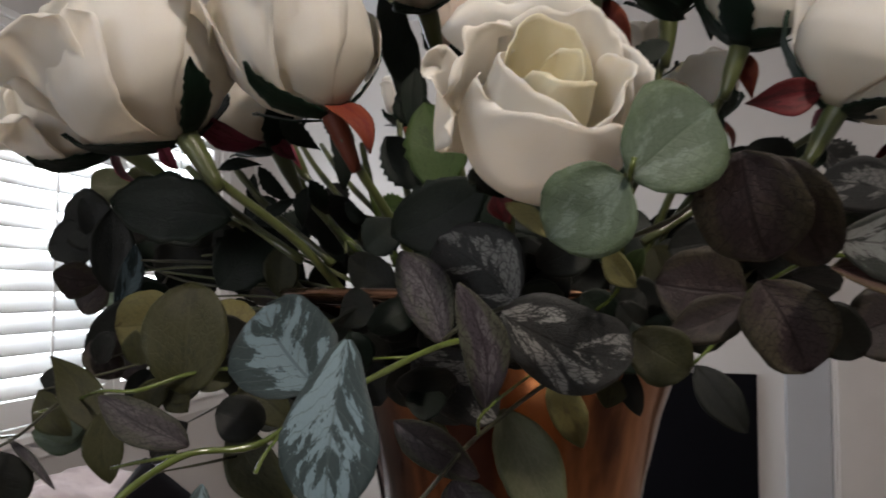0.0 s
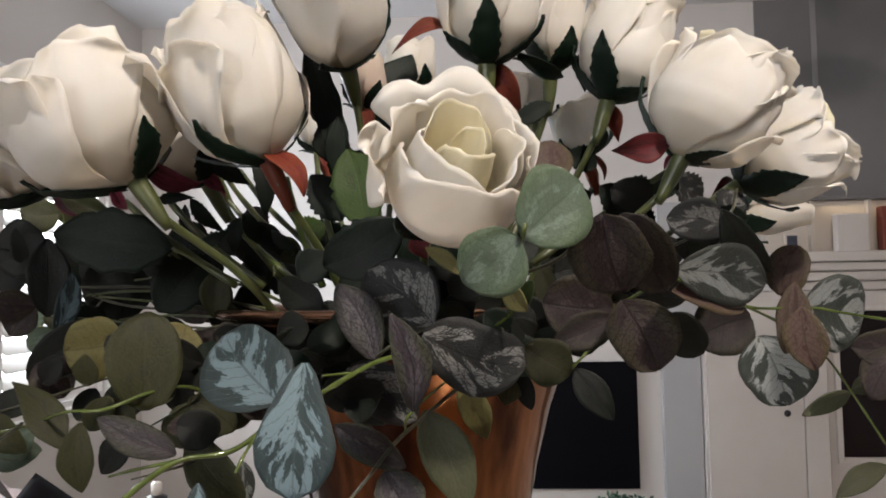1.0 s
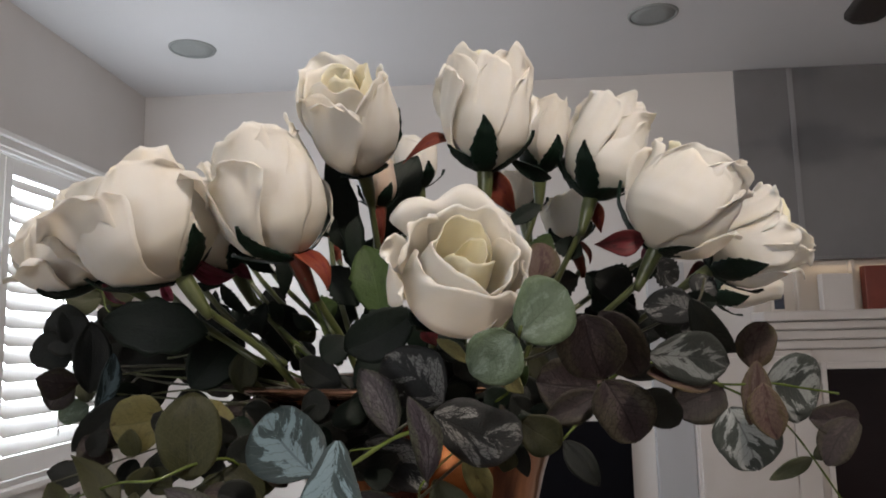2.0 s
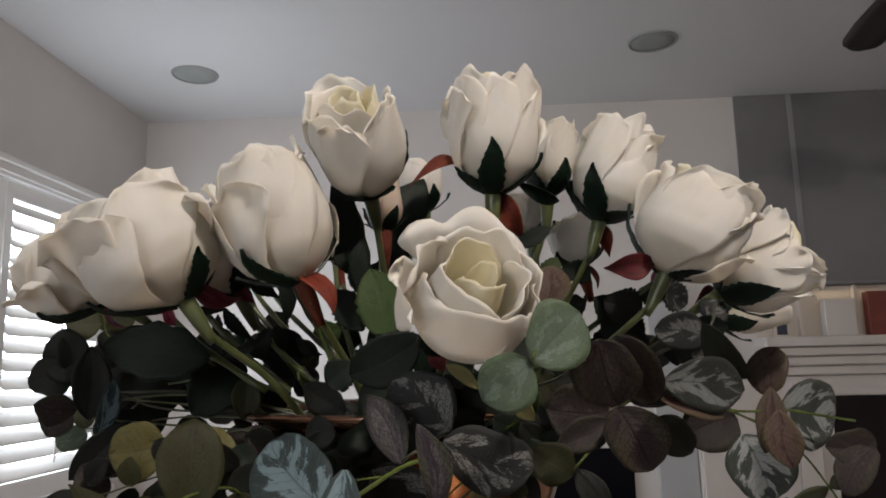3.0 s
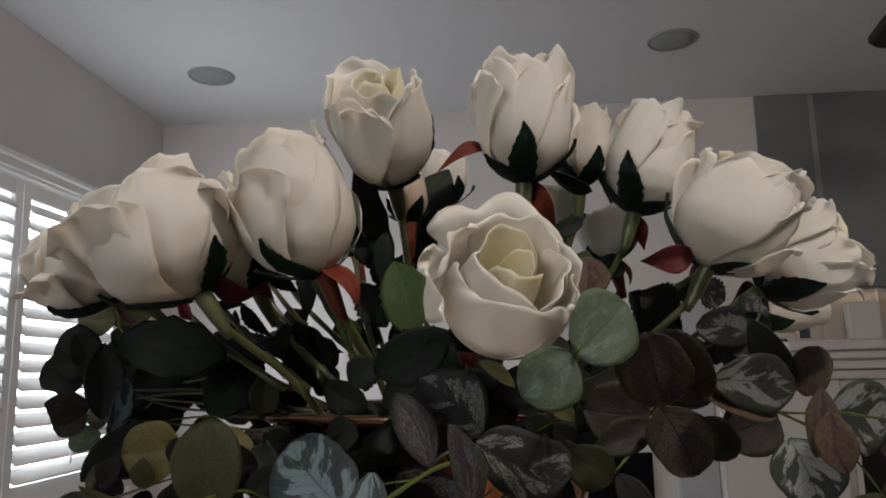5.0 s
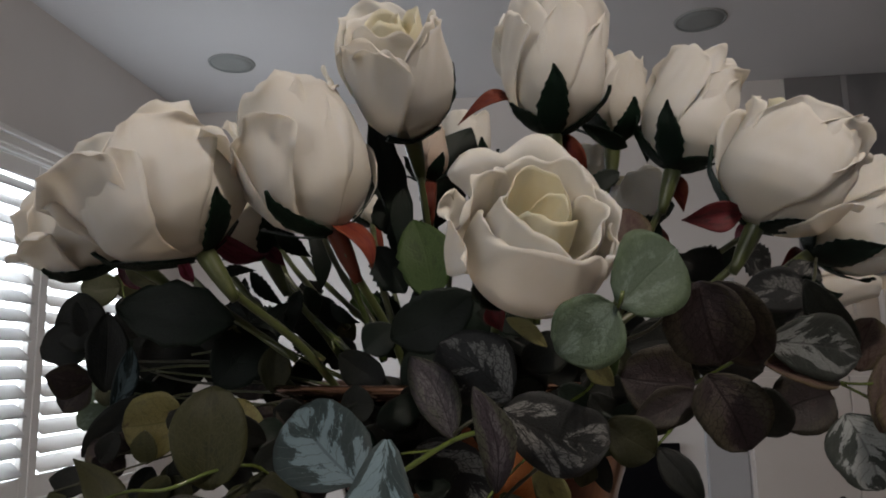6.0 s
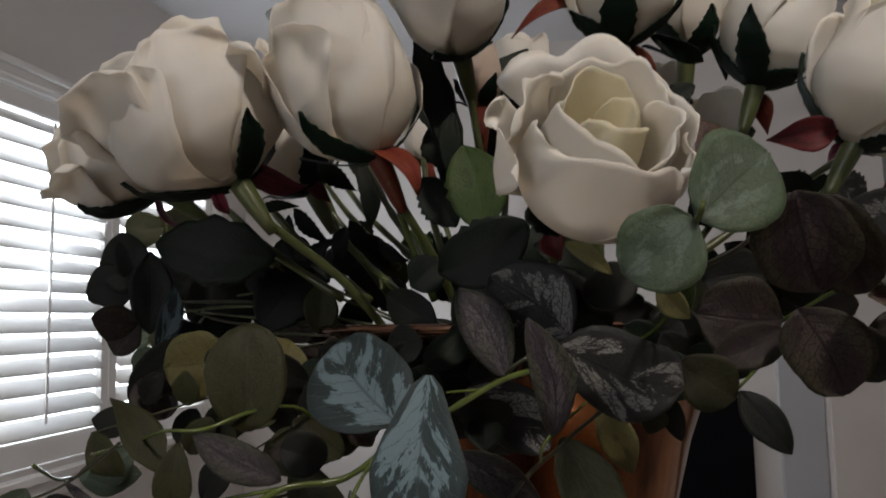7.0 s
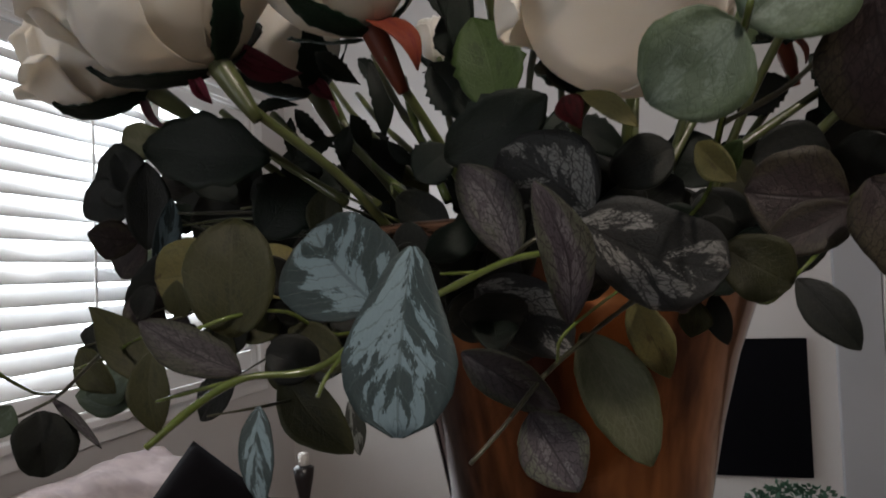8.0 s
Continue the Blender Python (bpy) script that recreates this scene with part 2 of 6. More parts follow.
BRONZE = vase_material()
RIM = plain("rim_metal", (0.26, 0.15, 0.10), 0.16, 0.95, 0.2, 30.0, 300.0, 0.05)


# ---- mesh tools ----
def link(name, bm, mat, parent=None, label="", smooth=True):
    me = bpy.data.meshes.new(name)
    bmesh.ops.recalc_face_normals(bm, faces=bm.faces)
    bm.to_mesh(me)
    bm.free()
    me.materials.append(mat)
    if smooth:
        me.shade_smooth()
    ob = new(name, me)
    if parent is not None:
        ob.parent = parent
    return tagged(ob, label)


part = link


def thing(name, m, label, category, group="", kind=""):
    ob = new(name)
    ob.empty_display_size = 0.05
    ob.matrix_world = m
    return tagged(ob, label, category, group, kind)


def box(bm, x0, x1, y0, y1, z0, z1, bevel=0.0):
    r = bmesh.ops.create_cube(bm, size=1.0, matrix=Matrix.LocRotScale(((x0 + x1) / 2, (y0 + y1) / 2, (z0 + z1) / 2), None, (x1 - x0, y1 - y0, z1 - z0)))
    if bevel:
        es = list({e for v in r["verts"] for e in v.link_edges})
        bmesh.ops.bevel(bm, geom=es, offset=bevel, segments=2, affect="EDGES", profile=0.5)
    return bm


def boxed(name, x0, x1, y0, y1, z0, z1, mat, parent=None, bevel=0.003, label=""):
    return link(name, box(bmesh.new(), x0, x1, y0, y1, z0, z1, bevel), mat, parent, label, smooth=False)


def lathe(profile, steps=40, cap=True):
    bm = bmesh.new()
    rings = []
    for r, z in profile:
        rings.append([bm.verts.new((r * math.cos(2 * math.pi * k / steps), r * math.sin(2 * math.pi * k / steps), z)) for k in range(steps)])
    for a, b in zip(rings, rings[1:]):
        for k in range(steps):
            bm.faces.new((a[k], a[(k + 1) % steps], b[(k + 1) % steps], b[k]))
    if cap:
        bm.faces.new(rings[0])
        bm.faces.new(rings[-1])
    return bm


def smooth_line(points, per=6):
    """Catmull-Rom through the points."""
    p = [Vector(q) for q in points]
    p = [2 * p[0] - p[1]] + p + [2 * p[-1] - p[-2]]
    out = []
    for i in range(1, len(p) - 2):
        for k in range(per):
            t = k / per
            a, b, c, d = p[i - 1], p[i], p[i + 1], p[i + 2]
            out.append(0.5 * (2 * b + (c - a) * t + (2 * a - 5 * b + 4 * c - d) * t * t + (3 * b - a - 3 * c + d) * t ** 3))
    return out + [p[-2]]


def tube(points, r0, r1, sides=8, per=6, knots=0.0):
    line = smooth_line(points, per)
    bm = bmesh.new()
    rings, side = [], Vector((0.31, 0.77, 0.55))
    for i, q in enumerate(line):
        d = (line[min(i + 1, len(line) - 1)] - line[max(i - 1, 0)]).normalized()
        a = (side - d * side.dot(d)).normalized()
        b = d.cross(a)
        s = i / (len(line) - 1)
        r = (r0 + (r1 - r0) * s) * (1 + knots * noise.noise(q * 90))
        rings.append([bm.verts.new(q + (a * math.cos(2 * math.pi * k / sides) + b * math.sin(2 * math.pi * k / sides)) * r) for k in range(sides)])
    for a, b in zip(rings, rings[1:]):
        for k in range(sides):
            bm.faces.new((a[k], a[(k + 1) % sides], b[(k + 1) % sides], b[k]))
    bm.faces.new(rings[0])
    bm.faces.new(rings[-1])
    return bm


def sheet(rows, cols, place, thick):
    """A thin closed sheet: place(u, v) for u in -1..1 and v in 0..1, thickened along its normals, with u, v as its UV."""
    us = [-1 + 2 * k / cols for k in range(cols + 1)]
    vs = [k / rows for k in range(rows + 1)]
    p = [[Vector(place(u, v)) for u in us] for v in vs]
    bm = bmesh.new()
    uvl = bm.loops.layers.uv.new("uv")
    front, back, coord = [], [], {}
    for j, v in enumerate(vs):
        fr, br = [], []
        for i, u in enumerate(us):
            du = p[j][min(i + 1, cols)] - p[j][max(i - 1, 0)]
            dv = p[min(j + 1, rows)][i] - p[max(j - 1, 0)][i]
            nn = du.cross(dv)
            nn = nn.normalized() if nn.length > 1e-12 else Vector((0, 0, 1))
            a, b = bm.verts.new(p[j][i] + nn * thick / 2), bm.verts.new(p[j][i] - nn * thick / 2)
            coord[a] = coord[b] = (u, v)
            fr.append(a)
            br.append(b)
        front.append(fr)
        back.append(br)
    for j in range(rows):
        for i in range(cols):
            bm.faces.new((front[j][i], front[j][i + 1], front[j + 1][i + 1], front[j + 1][i]))
            bm.faces.new((back[j][i], back[j + 1][i], back[j + 1][i + 1], back[j][i + 1]))
    ring_f = front[0][:-1] + [r[-1] for r in front[:-1]] + front[-1][:0:-1] + [r[0] for r in front[:0:-1]]
    ring_b = back[0][:-1] + [r[-1] for r in back[:-1]] + back[-1][:0:-1] + [r[0] for r in back[:0:-1]]
    for k in range(len(ring_f)):
        k2 = (k + 1) % len(ring_f)
        bm.faces.new((ring_f[k2], ring_f[k], ring_b[k], ring_b[k2]))
    for f in bm.faces:
        for lp in f.loops:
            lp[uvl].uv = coord[lp.vert]
    return bm


def curve_at(xs, ys, x):
    return float(np.interp(x, xs, ys))


OUTLINES = {
    "round": ([0, .06, .18, .35, .55, .75, .9, .97, 1], [.10, .46, .78, .97, 1.0, .86, .58, .33, .06]),
    "oval": ([0, .08, .22, .42, .6, .8, .93, 1], [.06, .42, .78, 1.0, .97, .68, .34, .03]),
    "lance": ([0, .1, .25, .42, .6, .8, .93, 1], [.08, .5, .88, 1.0, .82, .42, .15, .01]),
    "egg": ([0, .05, .2, .4, .6, .8, .93, 1], [.10, .30, .55, .82, 1.0, .92, .62, .10]),
}


def leaf(parent, base, tip, normal, width, outline, mat, cup=0.25, bend=0.12, teeth=0, name="leaf"):
    """A leaf from its base to its tip, with its upper face along the normal."""
    base, tip, nrm = Vector(base), Vector(tip), Vector(normal)
    axis = tip - base
    length = axis.length
    axis.normalize()
    nrm = (nrm - axis * nrm.dot(axis)).normalized()
    across = axis.cross(nrm)
    xs, ys = OUTLINES[outline]
    seed = random.random() * 50
    lean, wave = random.uniform(-0.08, 0.08), random.uniform(0.015, 0.04)

    def place(u, v):
        w = curve_at(xs, ys, v) * width / 2 * (1 + 0.16 * noise.noise(Vector((seed, v * 2.2, 2.0 if u > 0 else 7.0))))
        if teeth:
            w *= 1 + 0.16 * (abs((v * teeth) % 1 - 0.5) * 2 - 0.5) * abs(u) ** 3
        x = u * w
        h = cup * abs(u) ** 1.7 * w * 0.5 - bend * length * (v - 0.45) ** 2 * 2.2 + bend * length * 0.25
        h += wave * width * noise.noise(Vector((u * 1.7 + seed, v * 3.0, seed))) + 0.35 * wave * width * noise.noise(Vector((u * 5 + seed, v * 9.0, 3)))
        h -= 0.012 * width * math.exp(-(u / 0.12) ** 2)
        side = lean * length * math.sin(v * math.pi)
        return base + axis * (v * length) + across * (x + side) + nrm * h

    ob = link(name, sheet(16 if teeth else 13, 10, place, 0.0006), mat, parent)
    ob.matrix_parent_inverse = parent.matrix_world.inverted()
    return ob


def twig(parent, points, r0, r1, mat=None, name="twig"):
    ob = link(name, tube(points, r0 * 0.68, r1 * 0.72, 7, 6, 0.35), mat or TWIG, parent)
    ob.matrix_parent_inverse = parent.matrix_world.inverted()
    return ob


# ---- roses ----
CUP_V = [0, .05, .13, .26, .44, .64, .84, 1]
CUP_R = [.10, .36, .62, .87, .99, 1.0, .955, .89]


def rose_petal(parent, R, H, angle, half, rs, hs, flare, lip, mat, seed, close=0.0):
    """One broad petal of the cup. Angle 0 faces the front and 90 the flower's right; rs, hs scale the cup's radius and height;
    flare opens the upper part, lip rolls the rim outwards, close draws the top together."""
    ang, hw = radians(angle), radians(half)
    twist = 0.62 * rs + 0.35 * noise.noise(Vector((seed * 0.9, 5.0, 1.5)))
    lean = 0.10 * noise.noise(Vector((seed * 2.3, 0.3, 8.0)))
    point = (0.02 + 0.06 * max(0.0, noise.noise(Vector((seed * 1.7, 2.0, 0.5))))) * rs

    def place(u, v):
        w = hw * curve_at([0, .10, .30, .60, .80, .92, 1], [.50, .74, .97, 1.0, .95, .87, .90 - 0.20 * rs], v)
        a = ang + u * w + twist * (v - 0.45)
        up = max(0.0, v - 0.35) / 0.65
        r = R * rs * curve_at(CUP_V, CUP_R, v) * (1 - close * up ** 1.3)
        r *= 1 + 0.045 * u                                         # one side tucks under the next petal
        r += R * flare * up ** 1.7
        edge = abs(u) ** 3
        z = H * hs * v * (1 - 0.12 * edge * v + lean * u * v * v) - H * flare * 0.36 * up ** 2.2
        z += H * point * math.exp(-(u / 0.22) ** 2) * max(0.0, v - 0.7) / 0.3   # drawn-out tip
        rim = max(max(0.0, v - 0.80) / 0.20, max(0.0, abs(u) - 0.72) / 0.28 * min(1.0, max(0.0, v - 0.25) * 2.2))
        ripple = max(0.1, 0.85 + 1.1 * noise.noise(Vector((u * 1.6 + seed, seed, 1.0))))
        r += R * lip * rim ** 2 * ripple
        z -= H * lip * 0.30 * rim ** 2.5 * ripple * v
        q = Vector((math.cos(a) * 1.1 + seed, math.sin(a) * 1.1, v * 1.2))
        r += R * (0.085 * noise.noise(q) + 0.040 * noise.noise(q * 2.4)) * v * (0.3 + 0.7 * rs ** 2)
        top = max(0.0, v - 0.5) / 0.5
        r += R * (0.16 * noise.noise(Vector((u * 2.6 + seed * 3, seed, v * 1.5))) * top ** 1.6 + 0.05 * noise.noise(Vector((u * 5.0 + seed, seed, 2.0))) * top ** 3) * (0.15 + 0.85 * rs ** 2)
        z += H * (0.11 * noise.noise(Vector((u * 1.9 + seed, 4.0, seed))) + 0.018 * noise.noise(Vector((u * 5.0 + seed, 9.0, seed)))) * v ** 4 * rs ** 2
        return (r * math.cos(a), r * math.sin(a), z)

    return link("petal", sheet(20, 20, place, 0.0005), mat, parent)


def sepal(parent, R, H, angle, length, width, out, mat, seed, curl=0.0):
    """A pointed green sepal that hugs the flower's foot, or stands off by out."""
    ang = radians(angle)

    def place(u, v):
        notch = 1 + 0.14 * (1 if (v * 7) % 1 > 0.5 else 0) * abs(u) ** 4
        w = width / 2 * notch * curve_at([0, .15, .4, .7, .9, 1], [.60, .95, 1.0, .58, .2, .02], v)
        z = length * v * (1 - out * 0.65 * v)
        k = min(1, max(0, z / H))
        r = R * (curve_at(CUP_V, CUP_R, k) * 1.07) + 0.003 + length * out * v
        z -= length * (0.03 + curl * v ** 3)
        a = ang + u * w / max(r, 0.010) + 0.10 * math.sin(v * 4 + seed) * v
        r += 0.003 * u * u * v + 0.0012 * noise.noise(Vector((seed, v * 14, u * 2)))
        return (r * math.cos(a), r * math.sin(a), z)
    return link("sepal", sheet(16, 6, place, 0.0008), mat, parent)


# petals of a half-open flower from the heart outwards: angle, half width, radius, height, flare, lip, close
HALF_OPEN = ((200, 100, .26, .93, 0, .01, .40), (60, 95, .36, .96, 0, .02, .32), (-60, 90, .46, .97, 0, .03, .24), (170, 85, .56, .99, .02, .05, .14),
             (40, 80, .66, .98, .02, .06, .08), (-80, 78, .75, 1.0, .05, .09, .04), (150, 74, .83, .99, .08, .12, .0), (25, 70, .88, .98, .05, .12, .02),
             (-95, 68, .93, .96, .08, .13, .0))
BUD_SHAPE = ((200, 110, .30, .97, 0, .01, .55), (60, 100, .50, .99, 0, .02, .50), (-60, 95, .68, 1.0, 0, .02, .45), (170, 85, .85, .96, 0, .04, .35),
             (30, 80, 1.0, .93, .0, .05, .28), (-80, 75, 1.0, .9, .0, .05, .25))


def rose(base, tip, width, label, end, outer=(), sepals=(), red=None, red_angle=0.0, red_len=0.0, bud=False, seed=1.0, turn=0.0, heart=HALF_OPEN):
    """A rose from its foot to its tip: the shared heart petals, turned, then its own outer petals."""
    base, tip = Vector(base), Vector(tip)
    axis = tip - base
    H, R = axis.length, width / 2
    d = axis.normalized()
    front = Vector((0, -1, 0.12))
    front = (front - d * front.dot(d)).normalized()
    side = d.cross(front)
    m = Matrix.Translation(base) @ Matrix((front, side, d)).transposed().to_4x4()
    ob = thing("rose", m, label, "artificial rose", "roses in the vase")
    skin = BUD if bud else PETAL
    for i, (a, half, rs, hs, flare, lip, close) in enumerate(BUD_SHAPE if bud else heart):
        rose_petal(ob, R, H, a + turn, half, rs, hs, flare, lip, skin if (bud or rs > 0.7) else HEART, seed + i * 3.7, close)
    for i, (a, half, rs, hs, flare, lip) in enumerate(outer):
        rose_petal(ob, R, H, a, half, rs, hs, flare, lip, skin, seed * 1.9 + i * 5.3)
    for i, (a, ln, wd, out, curl) in enumerate(sepals or ((20, .42, .26, .02, 0), (100, .38, .24, .05, 0), (-60, .40, .24, .02, 0), (180, .40, .24, .1, 0), (-130, .36, .22, .25, .3))):
        sepal(ob, R, H, a, H * ln, H * wd, out, SEPAL, seed + i, curl)
    # calyx below the flower and the stem down into the vase
    inv = m.inverted()
    neck = lathe([(0.0035, -0.042), (0.0048, -0.034), (0.0066, -0.020), (0.0074, -0.008), (0.0078, 0.0), (R * 0.17, H * 0.025), (R * 0.12, H * 0.06)], 14)
    link("calyx", neck, red if red is RED else STEM, ob)
    if red is not None and red_len:
        sepal_down = radians(red_angle)

        def place(u, v):
            w = H * 0.105 * curve_at([0, .2, .55, .85, 1], [.75, 1.0, .8, .35, .03], v)
            r = R * 0.16 + red_len * 0.40 * math.sin(v * 2.4)
            return (r * math.cos(sepal_down) - u * w * math.sin(sepal_down), r * math.sin(sepal_down) + u * w * math.cos(sepal_down), H * 0.02 - red_len * v + 0.15 * w * u * u)
        link("hanging_sepal", sheet(10, 6, place, 0.0009), red, ob)
    end = Vector(end)
    mid = (base + end) / 2 - d * 0.02 + Vector((0, 0, 0.012))
    st = tube([inv @ (base - d * 0.004), inv @ (base - d * 0.03), inv @ mid, inv @ end], 0.0030, 0.0034, 9, 7, 0.08)
    link("stem", st, STEM, ob)
    return ob


# ---- room ----
def room_box(name, x0, x1, y0, y1, z0, z1, mat, label, bevel=0.0):
    ob = boxed(name, x0, x1, y0, y1, z0, z1, mat, None, bevel)
    ob.matrix_world = ROOM
    return tagged(ob, label, "", "", "structure")


W0, W1, S0, S1 = -2.52, -0.42, 0.90, 2.36            # window opening in the side wall
XR, YB = 5.6, -7.6
room_box("floor", -0.15, XR + 0.15, YB - 0.15, 0.15, -0.12, 0.0, WOODFLOOR, "brown wooden floor of the room")
room_box("ceiling", -0.15, XR + 0.15, YB - 0.15, 0.15, CEIL, CEIL + 0.12, CEILING, "smooth white painted ceiling")
room_box("wall_far", -0.15, XR + 0.15, 0.0, 0.15, 0.0, CEIL, WALL, "pale painted far wall")
room_box("wall_right", XR, XR + 0.15, YB, 0.0, 0.0, CEIL, WALL, "pale painted side wall")
room_box("wall_rear", -0.15, XR + 0.15, YB - 0.15, YB, 0.0, CEIL, WALL, "pale painted rear wall")
bmw = bmesh.new()
box(bmw, -0.15, 0.0, YB, W0, 0.0, CEIL)
box(bmw, -0.15, 0.0, W1, 0.0, 0.0, CEIL)
box(bmw, -0.15, 0.0, W0, W1, 0.0, S0)
box(bmw, -0.15, 0.0, W0, W1, S1, CEIL)
wl = link("wall_window", bmw, WALL, None, "", False)
wl.matrix_world = ROOM
tagged(wl, "pale painted wall with a shuttered window", "", "", "structure")

# bright overcast daylight outside the window
skym = bpy.data.materials.new("outdoor_daylight")
skym.use_nodes = True
em = skym.node_tree.nodes.new("ShaderNodeEmission")
em.inputs["Color"].default_value, em.inputs["Strength"].default_value = (0.87, 0.94, 1.0, 1), 6.4
skym.node_tree.links.new(em.outputs[0], skym.node_tree.nodes["Material Output"].inputs["Surface"])
bd = boxed("backdrop", -1.9, -1.88, -5.5, 3.0, -0.5, 5.0, skym, None, 0)
bd.matrix_world = ROOM
tagged(bd, "bright white daylight outside the window", "", "", "structure")


def plantation_window():
    win = thing("window_1", ROOM, "white shuttered window with open louvres in a moulded frame", "window", "", "structure")
    # casing with two raised mouldings
    for y0, y1, z0, z1 in ((W0 - 0.09, W0, S0 - 0.02, S1 + 0.09), (W1, W1 + 0.09, S0 - 0.02, S1 + 0.09), (W0, W1, S1, S1 + 0.09)):
        part("casing", box(bmesh.new(), 0.0, 0.022, y0, y1, z0, z1, 0.004), SHUTTER, win, "", False)
    part("casing_moulding", box(bmesh.new(), 0.003, 0.040, W0 - 0.10, W1 + 0.10, S1 + 0.062, S1 + 0.092, 0.006), SHUTTER, win, "", False)
    part("casing_bead", box(bmesh.new(), 0.003, 0.030, W0 - 0.09, W1 + 0.09, S1 + 0.018, S1 + 0.032, 0.004), SHUTTER, win, "", False)
    part("window_sill", box(bmesh.new(), 0.0, 0.06, W0 - 0.10, W1 + 0.10, S0 - 0.055, S0 - 0.022, 0.006), SHUTTER, win, "", False)
    part("apron", box(bmesh.new(), 0.0, 0.018, W0 - 0.08, W1 + 0.08, S0 - 0.13, S0 - 0.058, 0.004), SHUTTER, win, "", False)
    slat_mesh = None
    for y0, y1, rod in ((W0 + 0.005, -1.302, -1.7185), (-1.296, W1 - 0.005, -0.86)):
        pan = part("shutter_panel", box(bmesh.new(), -0.035, -0.005, y0, y0 + 0.05, S0 + 0.005, S1 - 0.005, 0.003), SHUTTER, win, "", False)
        part("stile", box(bmesh.new(), -0.035, -0.005, y1 - 0.05, y1, S0 + 0.005, S1 - 0.005, 0.003), SHUTTER, pan, "", False)
        part("rail", box(bmesh.new(), -0.033, -0.007, y0 + 0.05, y1 - 0.05, S0 + 0.005, 1.005, 0.003), SHUTTER, pan, "", False)
        part("rail", box(bmesh.new(), -0.033, -0.007, y0 + 0.05, y1 - 0.05, 2.285, S1 - 0.005, 0.003), SHUTTER, pan, "", False)
        part("tilt_rod", box(bmesh.new(), 0.022, 0.030, rod - 0.006, rod + 0.006, 1.06, 2.26, 0.002), SHUTTER, pan, "", False)
        n = 16
        for k in range(n):
            if slat_mesh is None:
                bm = bmesh.new()
                rim = []
                for j in range(16):
                    a = 2 * math.pi * j / 16
                    rim.append((0.0445 * math.cos(a), 0.0055 * math.sin(a)))
                ends = []
                for yy in (-0.5, 0.5):
                    ends.append([bm.verts.new((cx, yy, cz)) for cx, cz in rim])
                for j in range(16):
                    bm.faces.new((ends[0][j], ends[0][(j + 1) % 16], ends[1][(j + 1) % 16], ends[1][j]))
                bm.faces.new(ends[0])
                bm.faces.new(ends[1])
                first = part("slat", bm, SHUTTER, pan)
                slat_mesh = first.data
                s = first
            else:
                s = new("slat", slat_mesh)
                s.parent = pan
            z = 1.005 + (k + 0.5) * 1.28 / n
            s.matrix_basis = Matrix.Translation((-0.02, (y0 + y1) / 2, z)) @ pose(0, 0, 0, 0, 45 + random.uniform(-1.2, 1.2), 0) @ Matrix.Diagonal((1, y1 - y0 - 0.104, 1, 1))
    return win


plantation_window()


def ceiling_speaker(x, y):
    sp = thing("ceiling_speaker", ROOM @ pose(x, y, CEIL), "round flush ceiling speaker with a pale grey grille", "speaker", "ceiling speakers")
    part("grille", lathe([(0.0, -0.008), (0.06, -0.008), (0.108, -0.006), (0.110, 0.0)], 40, False), SPEAKER, sp)
    part("rim", lathe([(0.110, -0.0005), (0.111, -0.010), (0.120, -0.009), (0.124, -0.0005)], 40, False), SPEAKER, sp)


ceiling_speaker(0.605, -0.72)
ceiling_speaker(3.02, -0.86)


def fireplace():
    fp = thing("fireplace_insert", ROOM, "black glass fireplace insert low in the far wall", "fireplace")
    part("glass", box(bmesh.new(), 1.60, 2.95, -0.030, -0.006, 0.27, 0.99, 0.002), BLACK, fp, "", False)
    part("surround", box(bmesh.new(), 1.45, 1.597, -0.045, 0.0, 0.0, 1.06, 0.004), WHITE, fp, "", False)
    part("hearth", box(bmesh.new(), 1.3, 3.25, -0.75, -0.05, 0.0, 0.10, 0.006), STONE, fp, "", False)


fireplace()


def tall_cabinet():
    cb = thing("tall_cabinet", ROOM, "white painted cabinet with a plain door and a dark knob", "cabinet")
    part("body", box(bmesh.new(), 3.31, 3.985, -0.07, 0.0, 0.0, 1.375, 0.004), WHITE, cb, "", False)
    door = part("door", box(bmesh.new(), 3.325, 3.845, -0.092, -0.072, 0.12, 1.34, 0.003), WHITE, cb, "", False)
    part("stile", box(bmesh.new(), 3.85, 3.975, -0.094, -0.072, 0.12, 1.34, 0.003), WHITE, cb, "", False)
    knob = lathe([(0.006, 0.0), (0.007, 0.012), (0.016, 0.018), (0.019, 0.026), (0.014, 0.033), (0.001, 0.035)], 18)
    k = part("knob", knob, BRASS, door, "small dark metal knob")
    k.matrix_basis = pose(3.745, -0.0925, 0.705, 90, 0, 0)


tall_cabinet()


def glass_cabinet():
    gc = thing("glass_front_cabinet", ROOM, "white cabinet with a dark glass door under a moulded ledge", "cabinet")
    part("body", box(bmesh.new(), 3.99, 5.55, -0.06, 0.0, 0.0, 1.375, 0.003), WHITE, gc, "", False)
    for x0 in (4.055, 4.80):
        part("pane", box(bmesh.new(), x0, x0 + 0.66, -0.068, -0.061, 0.455, 1.26, 0.0), DARKGLASS, gc, "dark glass pane", False)
        for a in ((x0 - 0.03, x0, 0.42, 1.30), (x0 + 0.66, x0 + 0.69, 0.42, 1.30), (x0, x0 + 0.66, 0.42, 0.452), (x0, x0 + 0.66, 1.263, 1.30)):
            part("door_frame", box(bmesh.new(), a[0], a[1], -0.080, -0.062, a[2], a[3], 0.002), WHITE, gc, "", False)


glass_cabinet()


